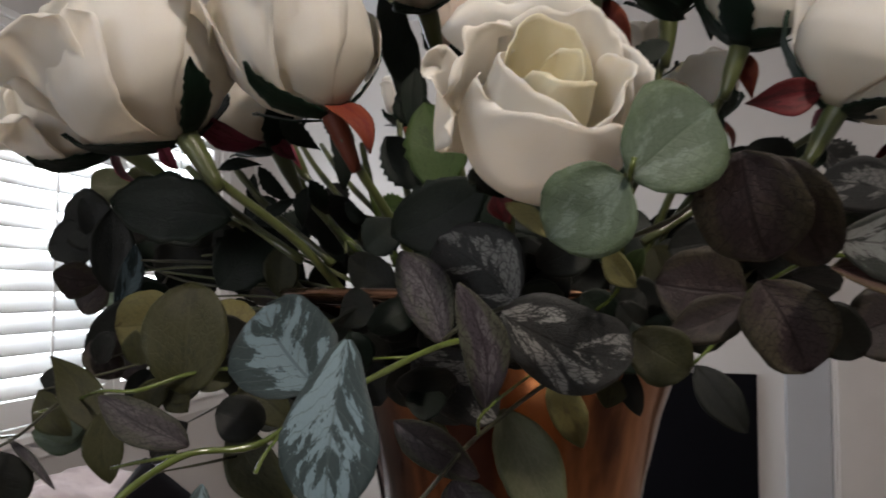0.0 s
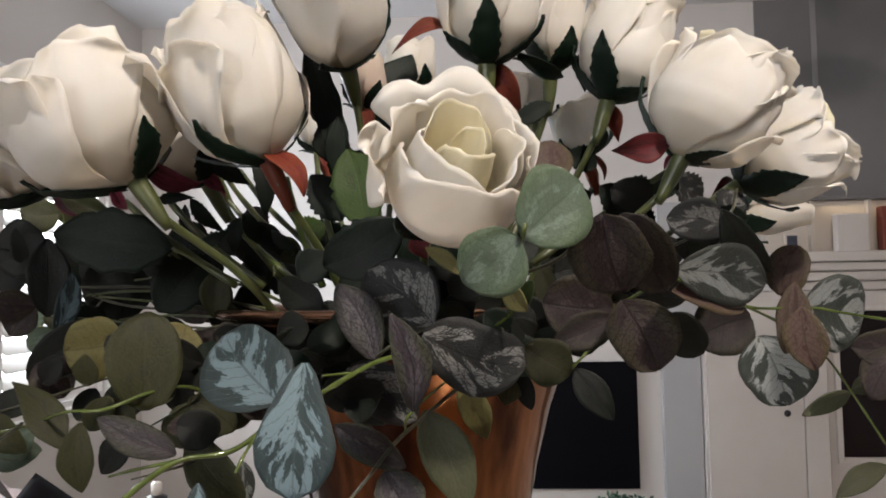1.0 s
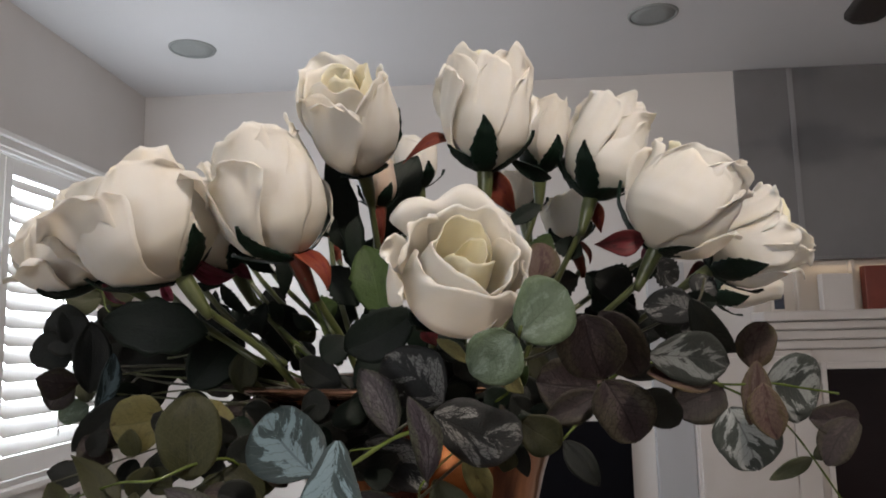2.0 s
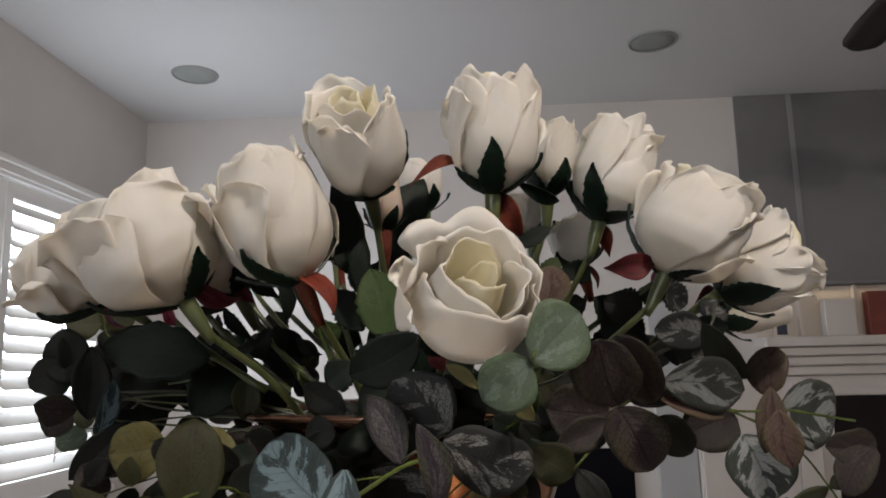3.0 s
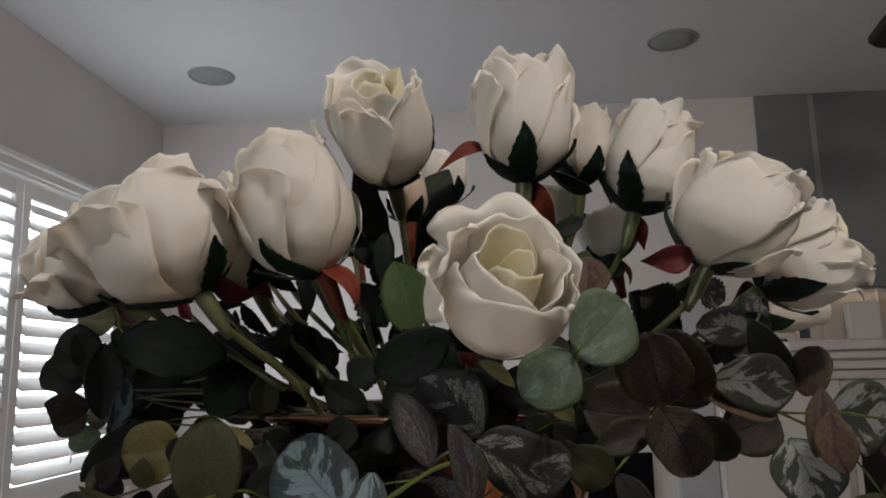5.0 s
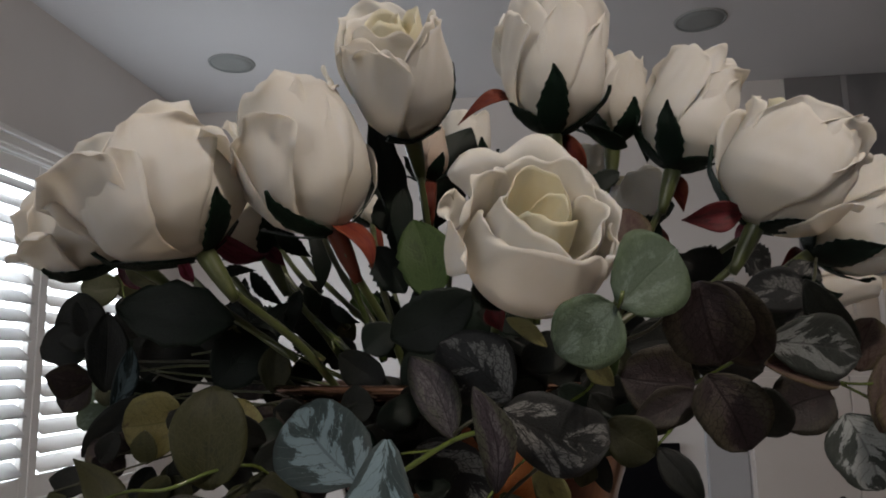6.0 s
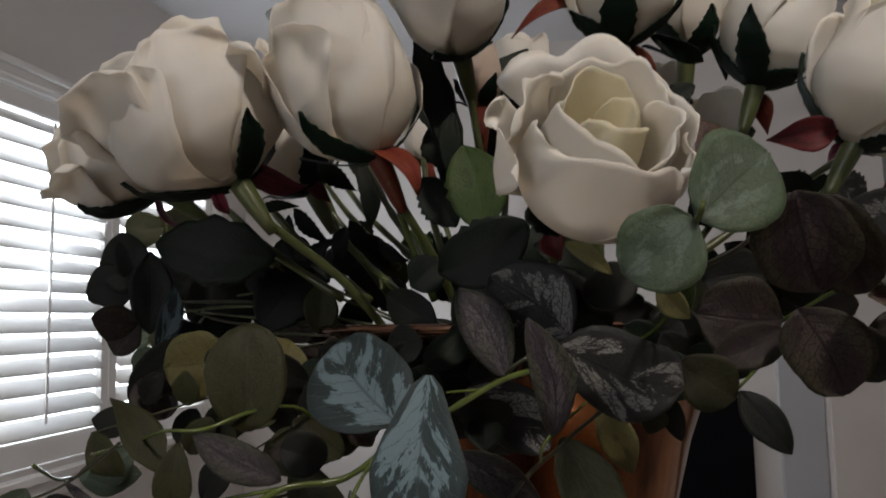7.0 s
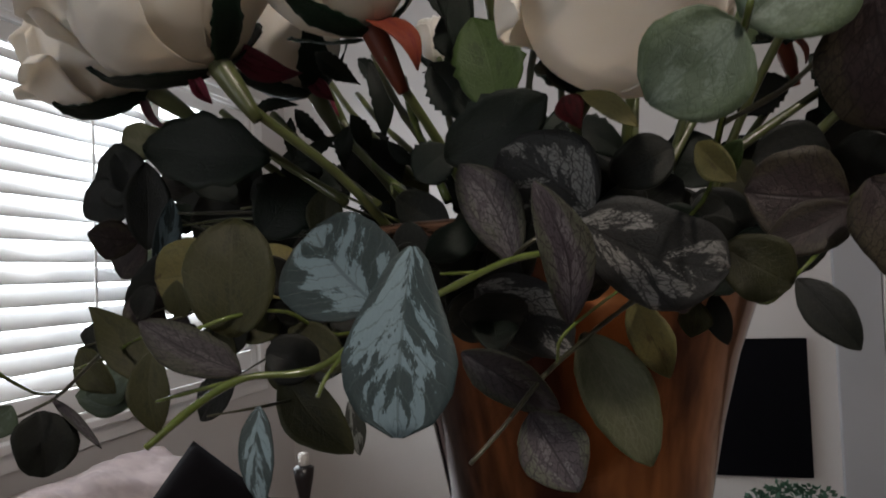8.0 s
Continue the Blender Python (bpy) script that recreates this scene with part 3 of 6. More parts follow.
def ledge():
    lg = thing("moulded_ledge", ROOM, "white stepped moulding that forms a display ledge", "ledge")
    for d, z0, z1 in ((0.10, 1.378, 1.43), (0.135, 1.432, 1.485), (0.17, 1.487, 1.535), (0.21, 1.537, 1.592)):
        part("moulding", box(bmesh.new(), 3.68, 5.58, -d, 0.0, z0, z1, 0.010), WHITE, lg, "", False)
    part("niche_back", box(bmesh.new(), 3.70, 5.56, -0.030, -0.003, 1.594, 1.885, 0.0), CREAM, lg, "", False)
    for x in (3.93, 4.245, 4.56, 4.87):
        part("upright", box(bmesh.new(), x, x + 0.022, -0.075, -0.031, 1.594, 1.885, 0.002), CREAM, lg, "", False)
    part("top_board", box(bmesh.new(), 3.70, 5.56, -0.085, -0.003, 1.888, 1.905, 0.002), GREYWALL, lg, "", False)


ledge()
room_box("wall_panel", 3.69, 5.58, -0.016, -0.001, 1.908, CEIL - 0.002, GREYWALL, "dark grey glossy wall panel above the ledge")
room_box("trim", 4.00, 4.032, -0.022, -0.0165, 1.91, CEIL - 0.004, BATTEN, "paler upright batten on the grey wall panel", 0.002)
# strip whose blue-grey colour stands for the shaded side of a wall step
room_box("shaded_wall_strip", 3.09, 3.305, -0.05, 0.0, 0.0, 1.9, BLUEGREY, "flat blue-grey strip on the far wall, standing for a wall side in shade", 0.003)


def small_box(name, x0, x1, y0, y1, z0, z1, mat, label, category):
    ob = thing(name, ROOM, label, category)
    part("body", box(bmesh.new(), x0, x1, y0, y1, z0, z1, 0.004), mat, ob, "", False)
    return ob


pf = small_box("picture_frame", 3.775, 3.855, -0.10, -0.08, 1.593, 1.70, CREAM, "small framed dark blue picture on the ledge", "picture frame")
part("print", box(bmesh.new(), 3.787, 3.843, -0.104, -0.1005, 1.607, 1.688, 0.0), NAVY, pf, "", False)
small_box("storage_box", 4.045, 4.215, -0.14, -0.08, 1.593, 1.80, WHITE, "white box standing on the ledge", "box")
small_box("storage_box", 4.285, 4.50, -0.14, -0.08, 1.593, 1.84, REDBOX, "dark red box standing on the ledge", "box")


def ceiling_fan(m):
    fan = thing("ceiling_fan", m, "dark wooden ceiling fan hanging from the ceiling", "ceiling fan")
    part("rod", lathe([(0.012, 0.0), (0.012, 0.22)], 12), FANWOOD, fan)
    part("canopy", lathe([(0.03, 0.18), (0.065, 0.23), (0.07, 0.245)], 24), FANWOOD, fan)
    part("motor", lathe([(0.05, -0.13), (0.10, -0.11), (0.125, -0.05), (0.11, 0.0), (0.04, 0.02)], 30), FANWOOD, fan)
    for k in range(3):
        def place(u, v):
            w = 0.075 * curve_at([0, .1, .5, .85, .95, 1], [.5, .8, 1.0, 1.0, .75, .2], v)
            return (0.13 + 0.50 * v, u * w, -0.05 + u * w * 0.2)
        b = part("blade", sheet(12, 4, place, 0.008), FANWOOD, fan)
        b.matrix_basis = pose(0, 0, 0, 0, 0, k * 120)


ceiling_fan(ROOM @ pose(3.66, -1.95, 2.82, 0, 0, 81))


def hearth_plant(m):
    pl = thing("potted_plant", m, "small bushy green plant in a pot on the hearth", "plant")
    part("pot", lathe([(0.05, 0.0), (0.065, 0.05), (0.07, 0.09), (0.062, 0.088), (0.05, 0.08)], 20), POT, pl)
    bm = bmesh.new()
    for k in range(240):
        a, s = random.uniform(0, 2 * math.pi), random.random() ** 0.5
        c = Vector((0.17 * s * math.cos(a), 0.12 * s * math.sin(a), 0.10 + random.uniform(0.0, 0.12) * (1 - 0.5 * s)))
        d = Vector((random.uniform(-1, 1), random.uniform(-1, 1), random.uniform(-0.2, 1))).normalized() * 0.032
        e = d.cross(Vector((random.random(), random.random(), 0.3))).normalized() * 0.011
        vs = [bm.verts.new(c), bm.verts.new(c + d * 0.5 + e), bm.verts.new(c + d), bm.verts.new(c + d * 0.5 - e)]
        bm.faces.new(vs)
    part("foliage", bm, LIMEDARK, pl)


LIMEDARK = plain("plant_green", (0.05, 0.13, 0.08), 0.6, 0, 0.4, 40.0)
hearth_plant(ROOM @ pose(2.77, -0.42, 0.10) @ Matrix.Scale(1.2, 4))


def finial(m, s, label):
    f = thing("ornament", m, label, "ornament", "ornaments on the hearth")
    part("body", lathe([(0.03 * s, 0), (0.03 * s, 0.01), (0.008 * s, 0.02), (0.014 * s, 0.06), (0.006 * s, 0.08), (0.02 * s, 0.10), (0.022 * s, 0.12), (0.008 * s, 0.135), (0.012 * s, 0.15), (0.002, 0.165)], 20), WAX, f)


finial(ROOM @ pose(3.03, -0.40, 0.10), 0.9, "pale turned ornament on the hearth")
finial(ROOM @ pose(3.20, -0.40, 0.10), 1.1, "taller pale turned ornament on the hearth")


def sofa(m):
    s = thing("sofa", m, "taupe fabric sofa below the window", "sofa")
    part("seat", box(bmesh.new(), 0.10, 0.92, -3.1, -1.75, 0.10, 0.40, 0.05), SOFA, s)
    part("backrest", box(bmesh.new(), 0.08, 0.30, -3.1, -1.75, 0.405, 0.64, 0.06), SOFA, s)
    for y in (-3.28, -1.74):
        part("armrest", box(bmesh.new(), 0.09, 0.92, y, y + 0.17, 0.08, 0.56, 0.05), SOFA, s)
    for x in (0.16, 0.84):
        for y in (-3.2, -1.65):
            part("leg", box(bmesh.new(), x - 0.025, x + 0.025, y - 0.025, y + 0.025, 0.0, 0.099, 0.004), FANWOOD, s)


sofa(ROOM)


def cushion(m):
    def place(u, v):
        e = max(0.0, (1 - u ** 4) * (1 - (2 * v - 1) ** 4))
        return (u * 0.20, 0.0, (2 * v - 1) * 0.20), 0.065 * e ** 0.5
    bm = bmesh.new()
    n = 16
    sides = []
    for s in (1, -1):
        g = []
        for j in range(n + 1):
            g.append([])
            for i in range(n + 1):
                (x, y, z), h = place(-1 + 2 * i / n, j / n)
                g[-1].append(bm.verts.new((x, s * (h + 0.004), z)))
        sides.append(g)
        for j in range(n):
            for i in range(n):
                bm.faces.new((g[j][i], g[j][i + 1], g[j + 1][i + 1], g[j + 1][i]))
    bmesh.ops.remove_doubles(bm, verts=bm.verts, dist=0.009)
    return tagged(link_at("cushion", bm, CUSHION, m), "black square cushion standing on its corner on the sofa", "cushion")


def link_at(name, bm, mat, m):
    ob = link(name, bm, mat)
    ob.matrix_world = m
    return ob


cushion(ROOM @ pose(0.68, -2.0, 0.58, -8, 36, 8))


def throw_blanket():
    def place(u, v):
        x = 0.02 + 0.50 * v
        z = 0.70 + 0.05 * math.sin(v * 3.0) - 0.36 * max(0, v - 0.45) ** 1.2 + 0.03 * noise.noise(Vector((u * 3, v * 5, 1))) + 0.015 * noise.noise(Vector((u * 9, v * 11, 4)))
        return (0.06 + x, -2.1 + u * 0.42, z)
    ob = link("throw_blanket", sheet(22, 26, place, 0.012), THROW)
    ob.matrix_world = ROOM
    tagged(ob, "rumpled blush-coloured throw over the sofa back", "blanket")


throw_blanket()


def side_table():
    t = thing("side_table", ROOM @ pose(1.17, -2.0, 0), "small dark round side table beside the sofa", "table")
    part("tabletop", lathe([(0.20, 0.535), (0.215, 0.54), (0.215, 0.555), (0.20, 0.56)], 32), FANWOOD, t)
    part("leg", lathe([(0.03, 0.02), (0.02, 0.2), (0.025, 0.534)], 16), FANWOOD, t)
    part("foot", lathe([(0.15, 0.0), (0.15, 0.01), (0.03, 0.019)], 24), FANWOOD, t)


side_table()


def candlestick():
    c = thing("candlestick", ROOM @ pose(1.05, -2.0, 0.56), "dark candlestick with a pale candle on the side table", "candlestick")
    part("holder", lathe([(0.045, 0.0), (0.045, 0.008), (0.018, 0.02), (0.026, 0.07), (0.016, 0.12), (0.03, 0.19), (0.034, 0.225), (0.02, 0.232)], 24), FANWOOD, c)
    part("candle", lathe([(0.017, 0.233), (0.017, 0.268), (0.012, 0.272), (0.002, 0.274)], 16), WAX, c)


candlestick()

# ---- counter and vase ----
VX, VY, VZ = 0.064, 0.70, 1.07


def counter():
    c = thing("counter", Matrix.Translation((0, 0, 0)), "raised counter with a pale stone top", "counter")
    part("base", box(bmesh.new(), -0.62, 0.74, 0.42, 0.98, 0.0, VZ - 0.032, 0.004), WHITE, c, "", False)
    part("worktop", box(bmesh.new(), -0.68, 0.80, 0.36, 1.04, VZ - 0.030, VZ, 0.006), STONE, c, "", False)


counter()


def vase():
    v = thing("vase", Matrix.Translation((VX, VY, VZ)), "tall flared bronze-coloured vase with a shiny rim", "vase")
    outer = [(0.094, 0.0165), (0.096, 0.05), (0.106, 0.13), (0.120, 0.20), (0.134, 0.255), (0.150, 0.30), (0.170, 0.33), (0.192, 0.345)]
    inner = [(0.190, 0.347), (0.166, 0.336), (0.145, 0.305), (0.128, 0.255), (0.112, 0.19), (0.098, 0.10), (0.09, 0.02)]
    part("body", lathe(outer + inner, 72), BRONZE, v)
    part("rim", lathe([(0.191, 0.3472), (0.196, 0.3468), (0.206, 0.352), (0.2085, 0.3555), (0.206, 0.3585), (0.198, 0.3565), (0.190, 0.3505), (0.191, 0.3472)], 72, False), RIM, v, "bright polished rim")
    part("foot", lathe([(0.090, 0.0), (0.098, 0.002), (0.099, 0.012), (0.094, 0.016)], 60), BRONZE, v)


vase()

# ---- flowers ----
rose_a = rose((-0.1650, 0.5050, 1.5270), (-0.2230, 0.5050, 1.6150), 0.1110, "large open cream-white artificial rose with a pink calyx", (-0.0530, 0.6000, 1.4000),
              ((62, 54, 1.0, .84, -.03, .06), (-8, 50, .99, .90, .03, .13), (-75, 56, 1.02, .98, .30, .22), (-130, 50, 1.0, 1.0, .22, .2), (140, 60, 1.0, .97, .05, .14), (-46, 38, 1.06, .80, .12, .10)),
              ((40, .24, .20, .02, 0), (-80, .40, .20, .08, 0), (150, .4, .22, .02, 0)), seed=1.3)
rose((-0.2480, 0.5950, 1.5390), (-0.3130, 0.5720, 1.5880), 0.0880, "cream-white artificial rose half hidden behind another", (-0.0915, 0.6500, 1.4000),
     ((35, 52, 1.0, .80, .02, .12), (-25, 48, 1.02, .90, .08, .14), (-88, 54, 1.06, .88, .24, .18), (110, 60, 1.0, 1.0, .06, .14)), ((-60, .50, .30, .04, 0), (70, .4, .26, .02, 0)), PINK, 250, 0.030, seed=2.1, turn=40)
rose((-0.0700, 0.5050, 1.5430), (-0.1180, 0.5050, 1.6520), 0.0960, "tall cream-white artificial rose with an orange-red calyx", (0.0010, 0.6000, 1.4000),
     ((66, 50, 1.0, .98, -.02, .08), (-4, 42, .96, .88, .01, .12), (-56, 40, 1.02, .80, .15, .20), (-100, 48, 1.03, .97, .32, .22), (-150, 44, 1.0, 1.02, .20, .2), (160, 60, 1.0, 1.0, .10, .18), (122, 26, 1.12, .74, .10, .08)),
     ((-48, .34, .15, .04, 0), (110, .30, .16, .04, 0), (-120, .36, .14, .12, .2)), RED, 40, 0.040, seed=3.7, turn=75)
rose((-0.0090, 0.5450, 1.6290), (-0.0330, 0.4780, 1.7060), 0.0800, "upright cream-white artificial rose high in the bouquet", (0.0275, 0.6175, 1.4000),
     ((32, 48, .99, .90, .02, .09), (-62, 50, 1.0, .95, .07, .16), (112, 42, 1.04, .80, .06, .10), (180, 66, 1.0, 1.06, .10, .14)),
     ((96, .50, .14, .04, 0), (-40, .22, .22, .05, 0), (30, .14, .3, .05, 0)), seed=4.4, turn=20)
rose_e = rose((0.1030, 0.5150, 1.6250), (0.1070, 0.5080, 1.7400), 0.0790, "upright cream-white artificial rose with curled dark green sepals", (0.0860, 0.6150, 1.4000),
              ((46, 40, 1.0, .80, .02, .10), (-30, 46, .98, .90, .02, .08), (-92, 38, 1.05, .84, .12, .14), (98, 32, 1.06, .84, .30, .18), (10, 50, .9, 1.0, .06, .16), (180, 75, .98, 1.05, .12, .16)),
              ((-16, .38, .20, .02, 0), (70, .34, .16, .04, 0), (-75, .20, .20, .02, 0), (140, .4, .22, .05, 0)), seed=5.2)
rose((0.1790, 0.5900, 1.6430), (0.1860, 0.5900, 1.7240), 0.0520, "slim cream-white artificial rose behind another", (0.1200, 0.6500, 1.4000), ((30, 60, 1.0, .95, .03, .08), (120, 60, 1.0, .95, .05, .1)), seed=6.6, turn=90)
rose_g = rose((0.2270, 0.5720, 1.6120), (0.2590, 0.5650, 1.7130), 0.0830, "pointed cream-white artificial rose just opening", (0.1515, 0.6500, 1.4000),
              ((25, 52, 1.0, .76, -.08, .07), (-70, 52, .98, .94, -.05, .12), (105, 48, 1.0, .86, .0, .14), (180, 60, .92, 1.06, -.10, .12), (0, 50, .85, 1.02, -.14, .12)),
              ((-34, .44, .22, .02, 0), (95, .40, .14, .03, 0), (-85, .35, .16, .03, 0), (40, .14, .3, .03, 0)), seed=7.5, turn=130)
rose_h = rose((0.2660, 0.5130, 1.5480), (0.3160, 0.5000, 1.6430), 0.1000, "full round cream-white artificial rose leaning outwards", (0.1595, 0.6000, 1.4000),
              ((-34, 56, 1.03, .84, -.05, .05), (52, 40, 1.0, .86, .06, .16), (88, 52, 1.10, .64, .32, .16), (170, 66, 1.0, .98, .04, .10), (20, 46, .94, .98, .03, .12)),
              ((-92, .46, .14, .03, 0), (40, .16, .22, .05, 0), (150, .4, .22, .05, 0)), seed=8.2, turn=200)
rose_i = rose((0.3730, 0.6050, 1.5390), (0.4580, 0.5750, 1.5930), 0.0900, "open cream-white artificial rose with ruffled petals leaning outwards", (0.2340, 0.6800, 1.4000),
              ((-20, 50, 1.0, .84, .02, .14), (45, 46, 1.0, .92, .06, .20), (95, 52, 1.04, .90, .12, .20), (-85, 54, 1.0, 1.0, .08, .20), (180, 64, 1.0, 1.05, .08, .16)), seed=9.9, turn=250)
# the front rose opens towards the viewer; its near petals stand closed and its far ones fold back
rose_j = rose((0.0470, 0.4280, 1.4930), (0.0600, 0.3560, 1.5340), 0.0850, "fully open cream-white artificial rose with a yellow heart", (0.0560, 0.5660, 1.4000),
              ((-26, 84, 1.02, .95, -.02, .015), (66, 44, 1.04, .84, .08, .10), (118, 48, 1.0, .94, .14, .12), (-174, 58, 1.05, 1.04, .46, .10), (-122, 44, 1.0, .96, .16, .14),
               (-82, 34, 1.26, .90, .16, .10)),
              ((-30, .3, .26, .03, 0), (90, .34, .26, .06, 0), (180, .4, .3, .05, 0)), seed=10.3,
              heart=((150, 110, .34, .96, 0, .01, .30), (0, 105, .50, .98, 0, .02, .22), (-150, 80, .66, 1.0, .04, .03, .04),
                     (80, 68, .76, .96, .04, .05, .04), (-55, 92, .82, .96, -.02, .03, .05), (165, 66, .90, 1.0, .12, .08, .0)))
rose_k = rose((-0.1400, 0.6600, 1.5480), (-0.1860, 0.6500, 1.6400), 0.0860, "small cream-white artificial rose deep in the bouquet", (-0.0420, 0.6800, 1.4000), ((10, 60, 1.0, .95, .03, .08), (100, 60, 1.0, .9, .05, .1)), seed=11.2, turn=60)
rose((-0.1500, 0.7400, 1.5710), (-0.1680, 0.7300, 1.6040), 0.0375, "cream-white artificial rose bud", (-0.0430, 0.7200, 1.4000), red=PINK, red_len=0.030, seed=12.2)
rose((0.0690, 0.7400, 1.6570), (0.0650, 0.7400, 1.7210), 0.0567, "small cream-white artificial rose at the back", (0.0665, 0.7200, 1.4000), seed=13.4, turn=30)
rose((0.2440, 0.6800, 1.5790), (0.2280, 0.6800, 1.6380), 0.0656, "small cream-white artificial rose at the back", (0.1540, 0.6900, 1.4000), red=RED, red_angle=30, red_len=0.030, seed=14.1, turn=80)
rose((0.1790, 0.6600, 1.6110), (0.1730, 0.6600, 1.6590), 0.0606, "small cream-white artificial rose at the back", (0.1215, 0.6800, 1.4000), seed=15.8, turn=10)
rose((0.0090, 0.6000, 1.6060), (0.0090, 0.6000, 1.6590), 0.0377, "closed pinkish artificial rose bud", (0.0365, 0.6500, 1.4000), red=RED, red_len=0.035, bud=True, seed=16.6)
rose((0.5160, 0.8600, 1.5230), (0.6080, 0.8400, 1.5470), 0.0611, "cream-white artificial rose at the back", (0.2900, 0.7800, 1.4000), seed=17.7)
rose((-0.0360, 0.8600, 1.6150), (-0.0500, 0.8600, 1.6740), 0.0442, "cream-white artificial rose bud at the back", (0.0140, 0.7800, 1.4000), red=RED, red_len=0.030, seed=18.1)
leaf(rose_a, (-0.1670, 0.5150, 1.5450), (-0.1220, 0.5500, 1.5280), (0.36, -0.74, -0.57), 0.0183, "lance", PINK, 0.70, 0.50, name="sepal")
leaf(rose_a, (-0.1820, 0.5000, 1.5250), (-0.1740, 0.5200, 1.5050), (0.41, -0.72, -0.56), 0.0097, "lance", PINK, 0.70, 0.50, name="sepal")
leaf(rose_k, (-0.1430, 0.6450, 1.5560), (-0.1220, 0.6500, 1.5370), (0.13, -0.98, -0.16), 0.0141, "lance", PINK, 0.70, 0.50, name="sepal")
leaf(rose_e, (0.1090, 0.5250, 1.6310), (0.1340, 0.5300, 1.5850), (-0.39, -0.87, -0.31), 0.0240, "lance", RED, 0.70, 0.50, name="sepal")
leaf(rose_e, (0.0740, 0.5200, 1.6590), (0.0270, 0.5100, 1.6360), (0.06, -0.95, 0.29), 0.0127, "lance", RED, 0.70, 0.50, name="sepal")
leaf(rose_e, (0.1340, 0.5400, 1.6410), (0.1850, 0.5600, 1.6230), (0.02, -0.70, -0.72), 0.0160, "lance", SEPAL, 0.70, 0.50, name="sepal")
leaf(rose_g, (0.2330, 0.5900, 1.6150), (0.2430, 0.5900, 1.5780), (-0.40, -0.91, -0.11), 0.0179, "lance", RED, 0.70, 0.50, name="sepal")
leaf(rose_g, (0.2170, 0.6000, 1.6280), (0.1950, 0.6000, 1.6700), (-0.06, -1.00, -0.03), 0.0132, "lance", SEPAL, 0.70, 0.50, name="sepal")
leaf(rose_h, (0.2540, 0.5050, 1.5610), (0.2090, 0.5200, 1.5560), (-0.30, -0.95, -0.13), 0.0251, "lance", DARKRED, 0.70, 0.50, name="sepal")
leaf(rose_h, (0.2810, 0.5200, 1.5540), (0.2640, 0.5500, 1.5450), (-0.85, -0.52, -0.12), 0.0115, "lance", PINK, 0.70, 0.50, name="sepal")
leaf(rose_i, (0.3930, 0.6450, 1.5490), (0.3580, 0.6400, 1.5250), (-0.05, -0.96, 0.27), 0.0295, "lance", DARKRED, 0.70, 0.50, name="sepal")
leaf(rose_j, (0.0330, 0.4320, 1.4810), (0.0400, 0.4300, 1.4640), (-0.19, -0.98, 0.04), 0.0157, "lance", DARKRED, 0.70, 0.50, name="sepal")
spray_a = thing("eucalyptus_branch", Matrix.Translation((0.064, 0.7, 1.40)), "eucalyptus spray with round sage and maroon leaves", "eucalyptus branch", "greenery in the vase")
leaf(spray_a, (0.0730, 0.3000, 1.4700), (0.1090, 0.3100, 1.4990), (0.18, -0.98, 0.12), 0.0440, "round", SAGE, 0.15, 0.12)
leaf(spray_a, (0.0710, 0.3000, 1.4690), (0.0430, 0.3050, 1.4470), (-0.09, -0.99, -0.12), 0.0378, "round", SAGE, 0.15, 0.12)
leaf(spray_a, (0.1200, 0.3150, 1.4820), (0.1370, 0.3300, 1.4390), (-0.26, -0.87, -0.41), 0.0430, "round", MAROON, 0.20, 0.12)
leaf(spray_a, (0.1440, 0.3450, 1.4850), (0.1770, 0.3600, 1.4390), (-0.19, -0.89, -0.42), 0.0374, "round", MAROON, 0.20, 0.12)
leaf(spray_a, (0.1190, 0.4200, 1.5130), (0.1300, 0.4300, 1.5460), (-0.20, -0.92, 0.34), 0.0291, "round", ROSY, 0.25, 0.12)
leaf(spray_a, (0.0330, 0.3800, 1.4690), (0.0540, 0.3700, 1.4520), (-0.35, -0.93, 0.11), 0.0095, "oval", YELLOW, 0.25, 0.12)
leaf(spray_a, (0.0830, 0.3900, 1.4470), (0.0950, 0.3800, 1.4290), (-0.73, -0.67, -0.11), 0.0161, "oval", YELLOW, 0.25, 0.12)
leaf(spray_a, (0.1020, 0.3900, 1.4480), (0.0970, 0.4000, 1.4300), (-0.78, -0.61, -0.12), 0.0124, "oval", LIME, 0.25, 0.12)
twig(spray_a, [(0.0600, 0.6000, 1.3800), (0.1000, 0.4600, 1.4210), (0.0870, 0.3700, 1.4510), (0.0730, 0.3020, 1.4690), (0.0730, 0.2950, 1.4760)], 0.0022, 0.0016, TWIG)
twig(spray_a, [(0.0870, 0.3700, 1.4510), (0.1040, 0.3400, 1.4600), (0.1220, 0.3200, 1.4820)], 0.0018, 0.0014, DARKTWIG)
spray_b = thing("eucalyptus_branch", Matrix.Translation((0.064, 0.7, 1.40)), "eucalyptus spray with silver-blotched and maroon round leaves", "eucalyptus branch", "greenery in the vase")
leaf(spray_b, (0.2850, 0.4800, 1.4880), (0.2410, 0.4900, 1.4960), (-0.24, -0.96, -0.13), 0.0350, "round", DUSK, 0.25, 0.12)
leaf(spray_b, (0.2710, 0.4600, 1.4990), (0.3170, 0.4700, 1.4500), (-0.25, -0.88, -0.41), 0.0270, "oval", DARK, 0.25, 0.12)
leaf(spray_b, (0.1990, 0.3900, 1.4530), (0.2840, 0.4200, 1.4430), (0.31, -0.94, -0.14), 0.0429, "oval", SILVER, 0.20, 0.12)
leaf(spray_b, (0.1990, 0.3950, 1.4400), (0.2660, 0.4200, 1.4290), (0.38, -0.82, 0.43), 0.0271, "oval", ROSY, 0.25, 0.12)
